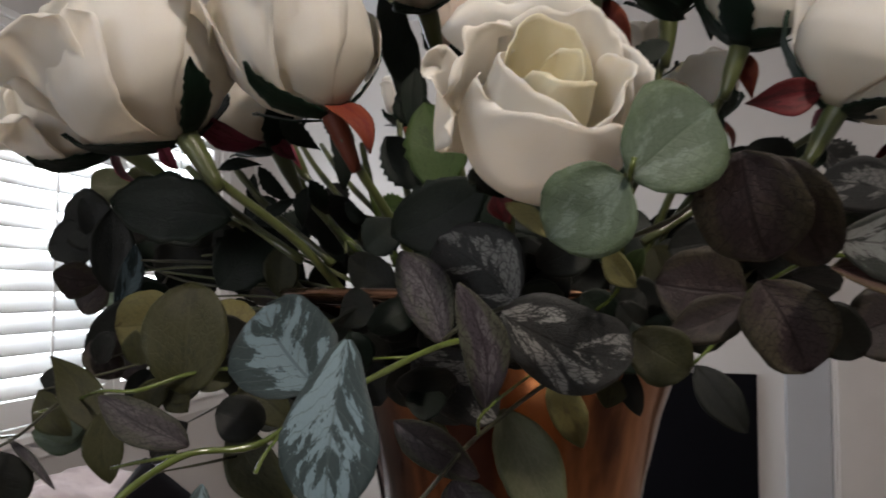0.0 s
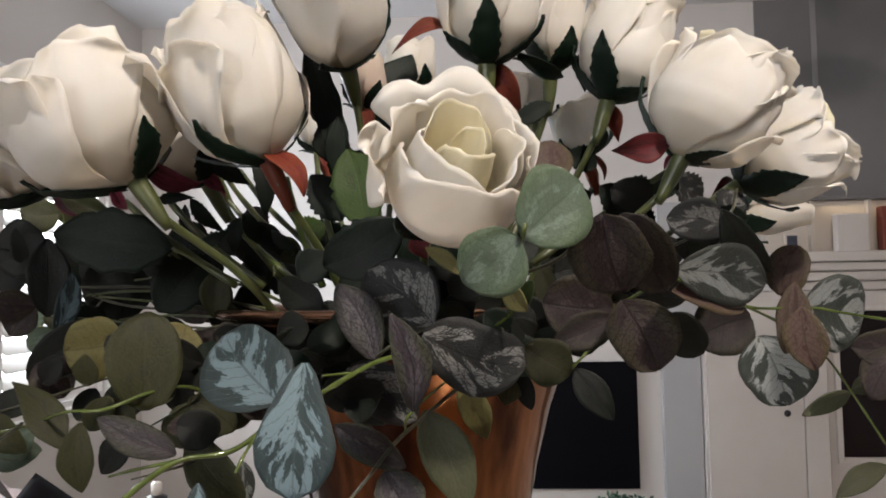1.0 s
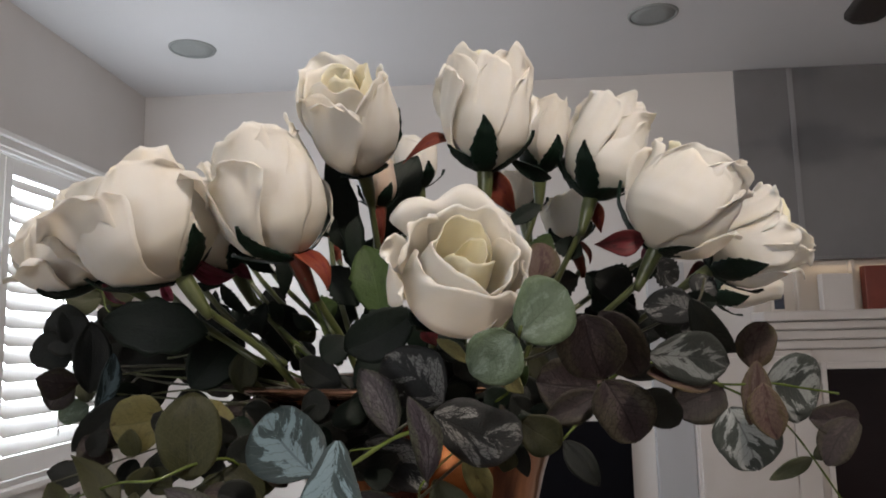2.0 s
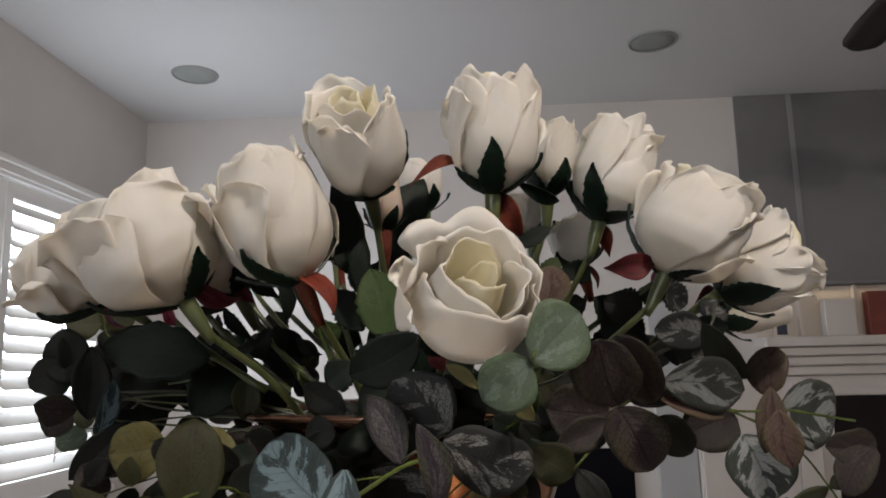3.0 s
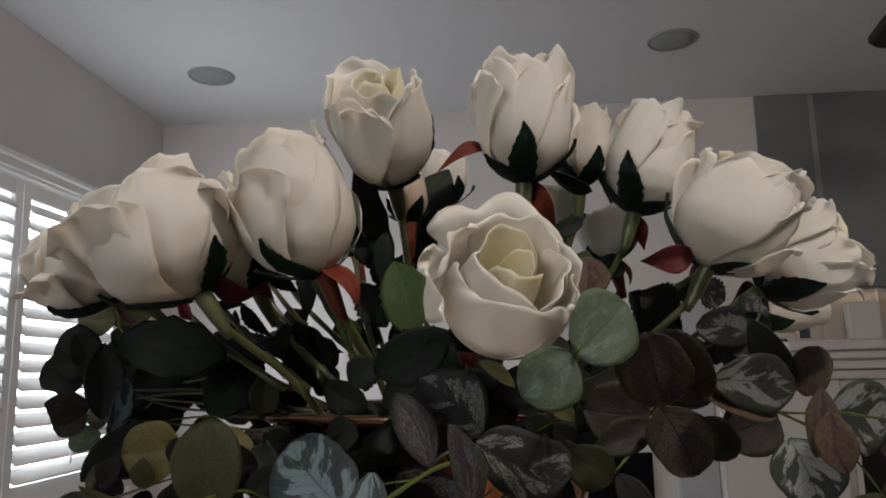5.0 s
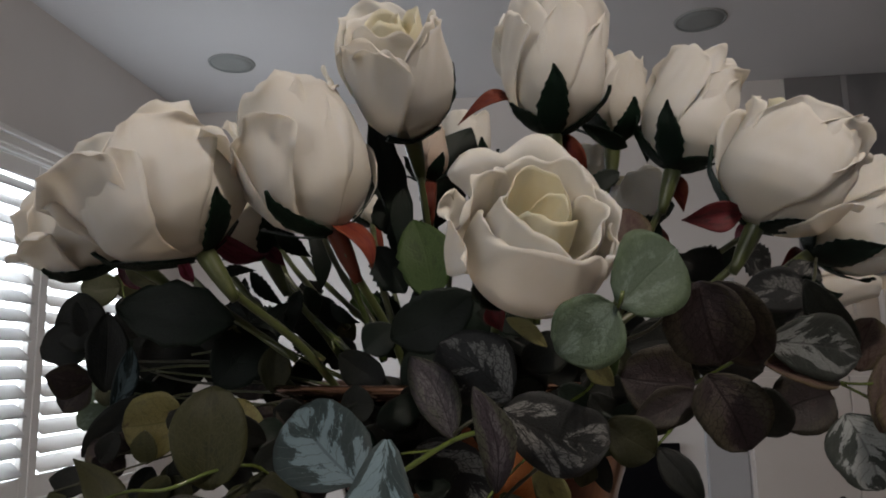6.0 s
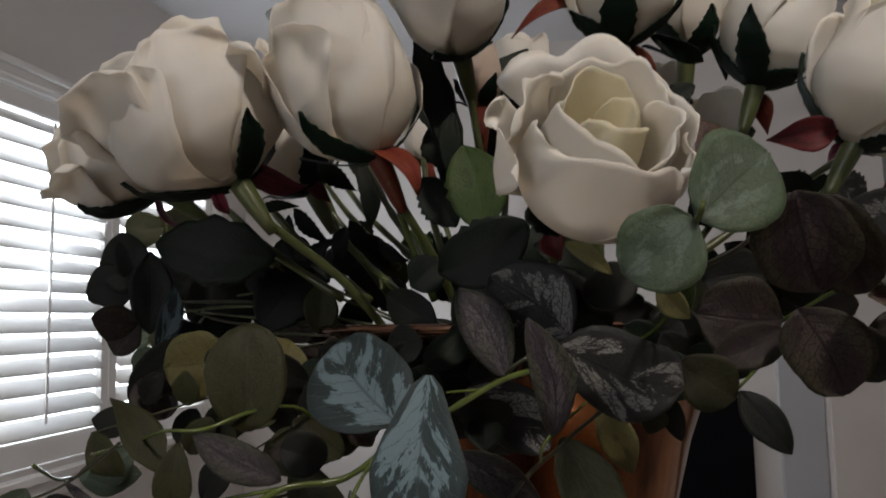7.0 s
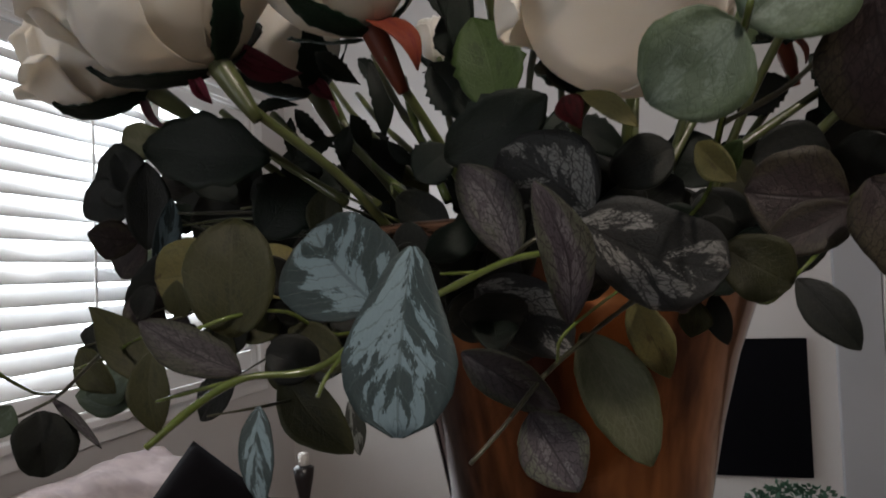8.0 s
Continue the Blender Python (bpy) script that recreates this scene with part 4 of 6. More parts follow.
leaf(spray_b, (0.4400, 0.6500, 1.4290), (0.4640, 0.6500, 1.4820), (-0.47, -0.85, 0.21), 0.0440, "round", ROSY, 0.25, 0.12)
leaf(spray_b, (0.1820, 0.4600, 1.4270), (0.1290, 0.4600, 1.4320), (-0.00, -1.00, -0.01), 0.0530, "round", MAROON, 0.25, 0.12)
leaf(spray_b, (0.1810, 0.4550, 1.4210), (0.1320, 0.4500, 1.4020), (0.02, -0.98, 0.21), 0.0285, "oval", MAROON, 0.25, 0.12)
leaf(spray_b, (0.1930, 0.5000, 1.4580), (0.1490, 0.5000, 1.4540), (-0.00, -1.00, 0.01), 0.0358, "round", DARK, 0.25, 0.12)
leaf(spray_b, (0.1770, 0.4300, 1.4330), (0.2020, 0.4300, 1.3830), (-0.31, -0.94, -0.15), 0.0481, "round", MAROON, 0.25, 0.12)
leaf(spray_b, (0.2400, 0.5000, 1.4180), (0.2730, 0.5000, 1.3860), (-0.20, -0.96, -0.21), 0.0341, "round", DARK, 0.25, 0.12)
leaf(spray_b, (0.3770, 0.6000, 1.4100), (0.3180, 0.6000, 1.3910), (-0.07, -0.97, 0.22), 0.0607, "round", MAROON, 0.25, 0.12)
leaf(spray_b, (0.3250, 0.4700, 1.3880), (0.3390, 0.4750, 1.4440), (-0.52, -0.83, 0.20), 0.0263, "oval", ROSY, 0.25, 0.12)
leaf(spray_b, (0.3370, 0.4650, 1.4240), (0.3430, 0.4600, 1.3750), (-0.55, -0.83, 0.02), 0.0316, "oval", ROSY, 0.25, 0.12)
leaf(spray_b, (0.3600, 0.4950, 1.4250), (0.4200, 0.5000, 1.4140), (0.07, -0.99, -0.08), 0.0657, "round", SILVER, 0.25, 0.12)
leaf(spray_b, (0.3470, 0.5400, 1.3960), (0.3720, 0.5400, 1.3340), (-0.45, -0.88, -0.18), 0.0605, "round", SILVER, 0.25, 0.12)
leaf(spray_b, (0.4180, 0.5200, 1.3480), (0.3720, 0.5200, 1.3300), (-0.14, -0.92, 0.37), 0.0155, "oval", GREYGREEN, 0.25, 0.12)
leaf(spray_b, (0.4180, 0.5200, 1.3480), (0.4360, 0.5000, 1.3590), (-0.76, -0.65, 0.05), 0.0163, "oval", GREYGREEN, 0.25, 0.12)
leaf(spray_b, (0.4330, 0.4700, 1.3940), (0.3840, 0.4700, 1.3910), (-0.01, -0.99, 0.16), 0.0305, "round", MAROON, 0.25, 0.12)
leaf(spray_b, (0.4220, 0.4600, 1.3900), (0.3890, 0.4600, 1.3520), (-0.44, -0.82, 0.38), 0.0317, "round", MAROON, 0.25, 0.12)
leaf(spray_b, (0.4340, 0.5000, 1.2890), (0.3860, 0.5000, 1.2660), (-0.22, -0.86, 0.47), 0.0196, "oval", GREYGREEN, 0.25, 0.12)
leaf(spray_b, (0.1070, 0.4350, 1.4030), (0.1380, 0.4300, 1.3830), (-0.15, -0.99, 0.01), 0.0341, "round", OLIVE, 0.25, 0.12)
leaf(spray_b, (0.1440, 0.4400, 1.3860), (0.1680, 0.4300, 1.3510), (-0.30, -0.95, 0.07), 0.0220, "oval", DARK, 0.25, 0.12)
leaf(spray_b, (0.2560, 0.5500, 1.5160), (0.2190, 0.5500, 1.5270), (-0.06, -0.98, -0.20), 0.0328, "round", DARK, 0.25, 0.12)
leaf(spray_b, (0.2260, 0.5800, 1.4960), (0.2630, 0.5800, 1.5180), (-0.08, -0.99, 0.14), 0.0398, "oval", FERN, 0.25, 0.12, teeth=9)
twig(spray_b, [(0.0900, 0.6200, 1.3800), (0.1610, 0.5200, 1.3990), (0.1900, 0.4600, 1.4310), (0.2150, 0.4200, 1.4470), (0.2950, 0.4700, 1.4250), (0.3510, 0.4750, 1.4230), (0.3810, 0.4750, 1.4180), (0.4140, 0.4700, 1.4120)], 0.0022, 0.0014, TWIG)
twig(spray_b, [(0.2950, 0.4700, 1.4250), (0.3410, 0.4900, 1.4070), (0.3830, 0.5050, 1.3820), (0.4180, 0.5200, 1.3480), (0.4490, 0.5200, 1.3010)], 0.0018, 0.0013, TWIG)
twig(spray_b, [(0.1220, 0.5000, 1.4020), (0.1370, 0.4700, 1.3730), (0.1450, 0.4450, 1.3870), (0.1600, 0.4500, 1.3990)], 0.0014, 0.0016, TWIG)
twig(spray_b, [(0.1000, 0.6600, 1.3900), (0.2760, 0.5500, 1.4780), (0.2850, 0.4800, 1.4940), (0.3080, 0.5000, 1.5210)], 0.0022, 0.0016, DARKTWIG)
spray_c = thing("eucalyptus_branch", Matrix.Translation((0.064, 0.7, 1.40)), "eucalyptus spray with dark silver-veined leaves over the vase", "eucalyptus branch", "greenery in the vase")
leaf(spray_c, (0.0330, 0.3950, 1.4160), (0.1030, 0.4100, 1.3920), (0.19, -0.98, -0.05), 0.0496, "round", DUSK, 0.18, 0.12)
leaf(spray_c, (0.0440, 0.4300, 1.4200), (0.0000, 0.4450, 1.4570), (-0.23, -0.97, 0.12), 0.0489, "round", DUSK, 0.25, 0.12)
leaf(spray_c, (0.0040, 0.4100, 1.3990), (-0.0200, 0.4250, 1.4490), (-0.13, -0.97, 0.23), 0.0290, "oval", PURPLE, 0.25, 0.12)
leaf(spray_c, (0.0240, 0.3750, 1.3720), (0.0110, 0.3600, 1.4300), (0.23, -0.95, -0.20), 0.0237, "oval", PURPLE, 0.25, 0.12)
leaf(spray_c, (0.0690, 0.4700, 1.3780), (0.0840, 0.4600, 1.3360), (-0.56, -0.83, -0.00), 0.0242, "oval", YELLOW, 0.25, 0.12)
leaf(spray_c, (0.1110, 0.5000, 1.3750), (0.1080, 0.5000, 1.3530), (-0.25, -0.97, 0.03), 0.0183, "oval", OLIVE, 0.25, 0.12)
leaf(spray_c, (0.1220, 0.5000, 1.3780), (0.1290, 0.5000, 1.3480), (-0.22, -0.97, -0.05), 0.0149, "oval", DARK, 0.25, 0.12)
leaf(spray_c, (0.0350, 0.4200, 1.3650), (0.0600, 0.4000, 1.3070), (-0.17, -0.95, 0.26), 0.0352, "oval", GREYGREEN, 0.25, 0.12)
leaf(spray_c, (0.0080, 0.4100, 1.3300), (0.0260, 0.3900, 1.3000), (-0.20, -0.87, 0.46), 0.0306, "oval", PURPLE, 0.25, 0.12)
leaf(spray_c, (-0.0230, 0.4300, 1.3560), (0.0220, 0.4200, 1.3280), (-0.34, -0.91, -0.22), 0.0262, "oval", PURPLE, 0.25, 0.12)
leaf(spray_c, (-0.0140, 0.4700, 1.3880), (0.0350, 0.4600, 1.3520), (-0.09, -0.98, 0.15), 0.0379, "round", DUSK, 0.25, 0.12)
leaf(spray_c, (-0.0130, 0.5000, 1.3430), (0.0060, 0.5000, 1.3240), (0.08, -0.99, 0.08), 0.0220, "round", OLIVE, 0.25, 0.12)
leaf(spray_c, (0.0670, 0.5200, 1.3840), (0.0320, 0.5200, 1.4030), (0.01, -1.00, 0.01), 0.0357, "round", DARK, 0.25, 0.12)
leaf(spray_c, (0.0920, 0.4600, 1.4580), (0.0590, 0.4600, 1.4420), (-0.03, -1.00, 0.06), 0.0284, "round", DARK, 0.25, 0.12)
leaf(spray_c, (0.0480, 0.5000, 1.4600), (0.0780, 0.5000, 1.4200), (-0.10, -0.99, -0.07), 0.0348, "round", DARK, 0.25, 0.12)
twig(spray_c, [(0.0500, 0.5800, 1.3850), (0.0780, 0.4600, 1.3890), (0.0400, 0.4200, 1.3650), (0.0170, 0.4200, 1.3460), (-0.0050, 0.4100, 1.3230), (-0.0200, 0.4000, 1.3100)], 0.0022, 0.0014, DARKTWIG)
twig(spray_c, [(0.0400, 0.5600, 1.4000), (0.0470, 0.4400, 1.4080), (0.0370, 0.4200, 1.4180), (0.0130, 0.4000, 1.4090), (0.0040, 0.4050, 1.4020)], 0.0020, 0.0014, DARKTWIG)
twig(spray_c, [(0.0220, 0.4150, 1.3520), (0.0260, 0.4100, 1.3660), (0.0640, 0.4500, 1.3870)], 0.0014, 0.0012, TWIG)
spray_d = thing("eucalyptus_branch", Matrix.Translation((0.064, 0.7, 1.40)), "trailing eucalyptus vine with blue-silver blotched leaves", "eucalyptus branch", "greenery in the vase")
leaf(spray_d, (-0.0540, 0.3650, 1.3830), (-0.0890, 0.4050, 1.4200), (-0.29, -0.77, 0.56), 0.0547, "round", BLUE, 0.18, 0.12)
leaf(spray_d, (-0.0380, 0.3450, 1.4060), (-0.0450, 0.3300, 1.3380), (-0.16, -0.96, 0.23), 0.0405, "egg", BLUE, 0.30, 0.12)
leaf(spray_d, (-0.1040, 0.3450, 1.3610), (-0.1430, 0.3450, 1.3820), (0.27, -0.82, 0.51), 0.0205, "oval", PURPLE, 0.25, 0.12)
leaf(spray_d, (-0.0870, 0.3100, 1.3540), (-0.0840, 0.3000, 1.3250), (-0.08, -0.94, 0.32), 0.0120, "oval", BLUE, 0.25, 0.12)
twig(spray_d, [(0.0300, 0.5500, 1.3950), (0.0300, 0.4300, 1.4030), (0.0020, 0.3900, 1.4000), (-0.0270, 0.3650, 1.3880), (-0.0530, 0.3500, 1.3750), (-0.0760, 0.3450, 1.3610), (-0.0990, 0.3350, 1.3600), (-0.1150, 0.3300, 1.3520), (-0.1320, 0.3250, 1.3380)], 0.0026, 0.0020, TWIG)
twig(spray_d, [(-0.0990, 0.3350, 1.3600), (-0.1240, 0.3450, 1.3540), (-0.1390, 0.3500, 1.3500)], 0.0016, 0.0010, TWIG)
twig(spray_d, [(-0.0620, 0.3500, 1.3700), (-0.0690, 0.3350, 1.3600), (-0.0720, 0.3300, 1.3530)], 0.0016, 0.0010, TWIG)
twig(spray_d, [(-0.0530, 0.3500, 1.3750), (-0.0510, 0.3550, 1.3840), (-0.0480, 0.3500, 1.3890)], 0.0016, 0.0012, TWIG)
twig(spray_d, [(-0.0090, 0.3850, 1.3950), (-0.0220, 0.3800, 1.3950), (-0.0290, 0.3750, 1.3950)], 0.0014, 0.0009, TWIG)
spray_e = thing("eucalyptus_branch", Matrix.Translation((0.064, 0.7, 1.40)), "eucalyptus spray with olive and yellowish round leaves", "eucalyptus branch", "greenery in the vase")
leaf(spray_e, (-0.1900, 0.5700, 1.4050), (-0.2380, 0.5700, 1.3990), (-0.00, -1.00, 0.02), 0.0518, "round", YELLOW, 0.25, 0.12)
leaf(spray_e, (-0.1510, 0.4750, 1.3640), (-0.1520, 0.4850, 1.4320), (0.23, -0.96, 0.14), 0.0503, "round", OLIVE, 0.25, 0.12)
leaf(spray_e, (-0.1590, 0.5600, 1.3850), (-0.1420, 0.5700, 1.4180), (0.25, -0.95, 0.16), 0.0435, "round", YELLOW, 0.25, 0.12)
leaf(spray_e, (-0.2060, 0.4800, 1.3400), (-0.2470, 0.5000, 1.3860), (0.29, -0.76, 0.59), 0.0259, "lance", OLIVE, 0.25, 0.12)
leaf(spray_e, (-0.1870, 0.4550, 1.3610), (-0.1840, 0.4500, 1.3170), (0.30, -0.95, 0.13), 0.0219, "oval", OLIVE, 0.25, 0.12)
leaf(spray_e, (-0.2700, 0.6000, 1.3330), (-0.3050, 0.6000, 1.3150), (0.01, -1.00, -0.02), 0.0298, "oval", SAGE, 0.25, 0.12)
leaf(spray_e, (-0.2960, 0.5300, 1.3170), (-0.2930, 0.5300, 1.2750), (0.53, -0.85, 0.04), 0.0389, "round", DARK, 0.25, 0.12)
leaf(spray_e, (-0.3150, 0.5300, 1.3210), (-0.3310, 0.5300, 1.3010), (0.29, -0.93, -0.23), 0.0217, "oval", SAGE, 0.25, 0.12)
leaf(spray_e, (-0.2950, 0.5400, 1.3240), (-0.2570, 0.5300, 1.2930), (0.17, -0.86, 0.48), 0.0073, "oval", PURPLE, 0.25, 0.12)
leaf(spray_e, (-0.2680, 0.6100, 1.3140), (-0.3190, 0.6100, 1.3140), (0.00, -0.99, 0.16), 0.0304, "oval", SAGE, 0.25, 0.12)
leaf(spray_e, (-0.1220, 0.4700, 1.3460), (-0.0830, 0.4600, 1.3020), (0.10, -0.95, 0.31), 0.0304, "oval", OLIVE, 0.25, 0.12)
leaf(spray_e, (-0.0880, 0.4800, 1.3260), (-0.0820, 0.4750, 1.2970), (0.16, -0.97, 0.20), 0.0107, "oval", SILVER, 0.25, 0.12)
leaf(spray_e, (-0.1270, 0.4560, 1.3570), (-0.0990, 0.4600, 1.3510), (0.17, -0.97, 0.16), 0.0273, "round", DARK, 0.25, 0.12)
leaf(spray_e, (-0.0980, 0.5200, 1.3390), (-0.1310, 0.5200, 1.3650), (0.13, -0.98, 0.17), 0.0255, "round", OLIVE, 0.25, 0.12)
leaf(spray_e, (-0.2680, 0.6000, 1.3880), (-0.2460, 0.6000, 1.3590), (0.26, -0.95, 0.20), 0.0283, "round", MAROON, 0.25, 0.12)
leaf(spray_e, (-0.1100, 0.5500, 1.3870), (-0.1320, 0.5500, 1.3660), (0.02, -1.00, -0.02), 0.0224, "round", DARK, 0.25, 0.12)
leaf(spray_e, (-0.2040, 0.5800, 1.3600), (-0.2210, 0.5800, 1.3330), (0.14, -0.99, -0.09), 0.0230, "round", OLIVE, 0.25, 0.12)
twig(spray_e, [(0.0000, 0.6000, 1.4000), (-0.0980, 0.5600, 1.3580), (-0.1270, 0.5000, 1.3760), (-0.1490, 0.4750, 1.3760), (-0.1740, 0.4600, 1.3680), (-0.2010, 0.4700, 1.3660), (-0.2340, 0.5000, 1.3540), (-0.2720, 0.5300, 1.3430)], 0.0022, 0.0014, TWIG)
twig(spray_e, [(-0.2400, 0.5000, 1.3550), (-0.2820, 0.5300, 1.3280), (-0.3010, 0.5300, 1.3180), (-0.3260, 0.5400, 1.3090)], 0.0018, 0.0014, DARKTWIG)
twig(spray_e, [(-0.2690, 0.4500, 1.3510), (-0.2750, 0.4900, 1.3350), (-0.2850, 0.5300, 1.3280)], 0.0018, 0.0014, TWIG)
twig(spray_e, [(0.0000, 0.6200, 1.4000), (-0.1170, 0.6000, 1.3830), (-0.1580, 0.5700, 1.4000), (-0.1900, 0.5700, 1.4050)], 0.0018, 0.0014, TWIG)
twig(spray_e, [(-0.1080, 0.4800, 1.3300), (-0.1250, 0.4500, 1.3300), (-0.1460, 0.4200, 1.3310)], 0.0014, 0.0008, DARKTWIG)
spray_f = thing("eucalyptus_branch", Matrix.Translation((0.064, 0.7, 1.40)), "dark eucalyptus spray with round leaves, near black where they fill inner shade", "eucalyptus branch", "greenery in the vase")
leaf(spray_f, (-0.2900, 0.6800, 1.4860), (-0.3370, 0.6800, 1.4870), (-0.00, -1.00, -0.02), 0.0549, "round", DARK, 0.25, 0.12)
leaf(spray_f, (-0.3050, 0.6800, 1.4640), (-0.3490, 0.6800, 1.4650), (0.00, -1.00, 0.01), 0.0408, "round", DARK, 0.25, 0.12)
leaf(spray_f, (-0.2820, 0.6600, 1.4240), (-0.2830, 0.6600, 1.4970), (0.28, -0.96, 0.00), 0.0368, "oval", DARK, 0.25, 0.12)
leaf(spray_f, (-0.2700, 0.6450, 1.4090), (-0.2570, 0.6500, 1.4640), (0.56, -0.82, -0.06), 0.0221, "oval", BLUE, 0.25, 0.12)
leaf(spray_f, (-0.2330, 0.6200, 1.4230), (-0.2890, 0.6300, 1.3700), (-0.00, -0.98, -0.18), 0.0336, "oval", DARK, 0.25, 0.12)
leaf(spray_f, (-0.3570, 0.8700, 1.4190), (-0.3880, 0.8700, 1.4220), (0.01, -1.00, 0.07), 0.0307, "round", SAGE, 0.25, 0.12)
leaf(spray_f, (-0.3460, 0.8700, 1.3980), (-0.3810, 0.8700, 1.3810), (0.03, -1.00, -0.06), 0.0334, "round", SAGE, 0.25, 0.12)
leaf(spray_f, (-0.3480, 0.8700, 1.4020), (-0.3500, 0.8700, 1.4300), (0.28, -0.96, 0.02), 0.0238, "round", GREYGREEN, 0.25, 0.12)
leaf(spray_f, (-0.3080, 0.8000, 1.3620), (-0.3340, 0.8000, 1.3350), (0.09, -0.99, -0.08), 0.0283, "round", MAROON, 0.25, 0.12)
leaf(spray_f, (-0.1280, 0.6200, 1.4210), (-0.1250, 0.6200, 1.4650), (0.09, -1.00, -0.01), 0.0294, "oval", OLIVE, 0.25, 0.12)
leaf(spray_f, (-0.2860, 0.7000, 1.5240), (-0.3230, 0.7000, 1.5230), (0.00, -1.00, -0.08), 0.0344, "round", GREYGREEN, 0.25, 0.12)
leaf(spray_f, (-0.2560, 0.7200, 1.5290), (-0.3020, 0.7200, 1.5280), (0.00, -1.00, -0.08), 0.0306, "round", OLIVE, 0.25, 0.12)
# broad near-black leaves put in for the unlit interior behind the stems
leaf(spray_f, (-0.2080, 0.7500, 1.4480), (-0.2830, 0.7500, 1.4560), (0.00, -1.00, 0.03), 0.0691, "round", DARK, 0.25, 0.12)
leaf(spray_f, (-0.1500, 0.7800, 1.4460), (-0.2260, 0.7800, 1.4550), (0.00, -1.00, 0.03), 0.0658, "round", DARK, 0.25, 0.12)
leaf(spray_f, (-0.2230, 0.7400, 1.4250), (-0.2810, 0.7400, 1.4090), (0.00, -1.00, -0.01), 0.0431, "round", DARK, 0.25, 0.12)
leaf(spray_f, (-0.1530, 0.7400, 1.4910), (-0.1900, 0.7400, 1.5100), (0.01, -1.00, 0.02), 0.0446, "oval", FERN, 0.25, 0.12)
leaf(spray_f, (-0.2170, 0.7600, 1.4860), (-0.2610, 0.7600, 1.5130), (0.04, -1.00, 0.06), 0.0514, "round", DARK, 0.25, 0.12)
twig(spray_f, [(-0.0200, 0.6800, 1.4100), (-0.1370, 0.6600, 1.4290), (-0.1920, 0.6600, 1.4300), (-0.2400, 0.6800, 1.4390), (-0.2840, 0.6800, 1.4630), (-0.2960, 0.6800, 1.4860)], 0.0022, 0.0014, DARKTWIG)
twig(spray_f, [(-0.2400, 0.6800, 1.4390), (-0.2870, 0.7600, 1.4130), (-0.3450, 0.8600, 1.4020)], 0.0018, 0.0010, DARKTWIG)
twig(spray_f, [(-0.2370, 0.6600, 1.4840), (-0.2760, 0.6900, 1.5090), (-0.2850, 0.7000, 1.5300), (-0.2940, 0.6900, 1.5330)], 0.0012, 0.0008, TWIG)
rose_leaves = thing("rose_leaf_spray", Matrix.Translation((0.064, 0.7, 1.40)), "dark green serrated artificial rose leaves on thin stalks", "rose leaves", "greenery in the vase")
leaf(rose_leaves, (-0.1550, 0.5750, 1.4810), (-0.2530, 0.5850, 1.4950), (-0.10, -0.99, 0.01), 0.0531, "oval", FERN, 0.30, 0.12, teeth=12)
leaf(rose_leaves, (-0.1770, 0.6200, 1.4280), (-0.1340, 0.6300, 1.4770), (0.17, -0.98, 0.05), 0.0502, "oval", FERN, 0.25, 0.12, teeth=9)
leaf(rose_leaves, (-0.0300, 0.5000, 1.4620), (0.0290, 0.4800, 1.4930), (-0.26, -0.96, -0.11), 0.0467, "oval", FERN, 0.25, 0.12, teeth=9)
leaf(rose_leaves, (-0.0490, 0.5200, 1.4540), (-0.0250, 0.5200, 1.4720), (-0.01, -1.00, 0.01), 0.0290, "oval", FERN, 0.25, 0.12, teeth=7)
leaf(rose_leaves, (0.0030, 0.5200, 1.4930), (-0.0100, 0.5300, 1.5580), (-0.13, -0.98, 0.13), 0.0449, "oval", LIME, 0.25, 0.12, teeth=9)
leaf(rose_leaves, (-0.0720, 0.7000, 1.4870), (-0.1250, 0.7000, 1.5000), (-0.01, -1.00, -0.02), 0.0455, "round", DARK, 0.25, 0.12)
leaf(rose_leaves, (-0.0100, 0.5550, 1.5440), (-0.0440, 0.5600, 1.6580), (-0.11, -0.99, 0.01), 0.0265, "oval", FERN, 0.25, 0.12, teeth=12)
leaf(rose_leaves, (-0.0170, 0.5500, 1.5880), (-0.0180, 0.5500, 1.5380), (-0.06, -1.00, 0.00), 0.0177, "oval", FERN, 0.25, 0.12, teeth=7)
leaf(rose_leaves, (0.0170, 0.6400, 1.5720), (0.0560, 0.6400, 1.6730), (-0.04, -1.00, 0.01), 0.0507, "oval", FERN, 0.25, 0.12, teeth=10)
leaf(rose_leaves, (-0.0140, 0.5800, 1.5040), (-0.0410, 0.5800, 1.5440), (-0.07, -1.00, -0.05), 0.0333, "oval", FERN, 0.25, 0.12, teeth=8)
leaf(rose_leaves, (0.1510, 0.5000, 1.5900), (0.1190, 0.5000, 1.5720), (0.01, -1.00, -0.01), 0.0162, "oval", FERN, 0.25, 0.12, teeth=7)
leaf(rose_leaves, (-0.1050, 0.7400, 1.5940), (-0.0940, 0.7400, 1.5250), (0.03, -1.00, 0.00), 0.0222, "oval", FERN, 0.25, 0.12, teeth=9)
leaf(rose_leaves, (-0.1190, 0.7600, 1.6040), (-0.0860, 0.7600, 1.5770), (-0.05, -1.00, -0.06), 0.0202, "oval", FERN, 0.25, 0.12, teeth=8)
leaf(rose_leaves, (-0.0660, 0.8000, 1.5050), (-0.0310, 0.8000, 1.5180), (0.02, -1.00, -0.04), 0.0349, "oval", LIME, 0.25, 0.12, teeth=8)
leaf(rose_leaves, (0.2250, 0.6000, 1.5560), (0.1950, 0.6000, 1.5670), (-0.09, -0.97, -0.23), 0.0270, "oval", FERN, 0.25, 0.12, teeth=8)
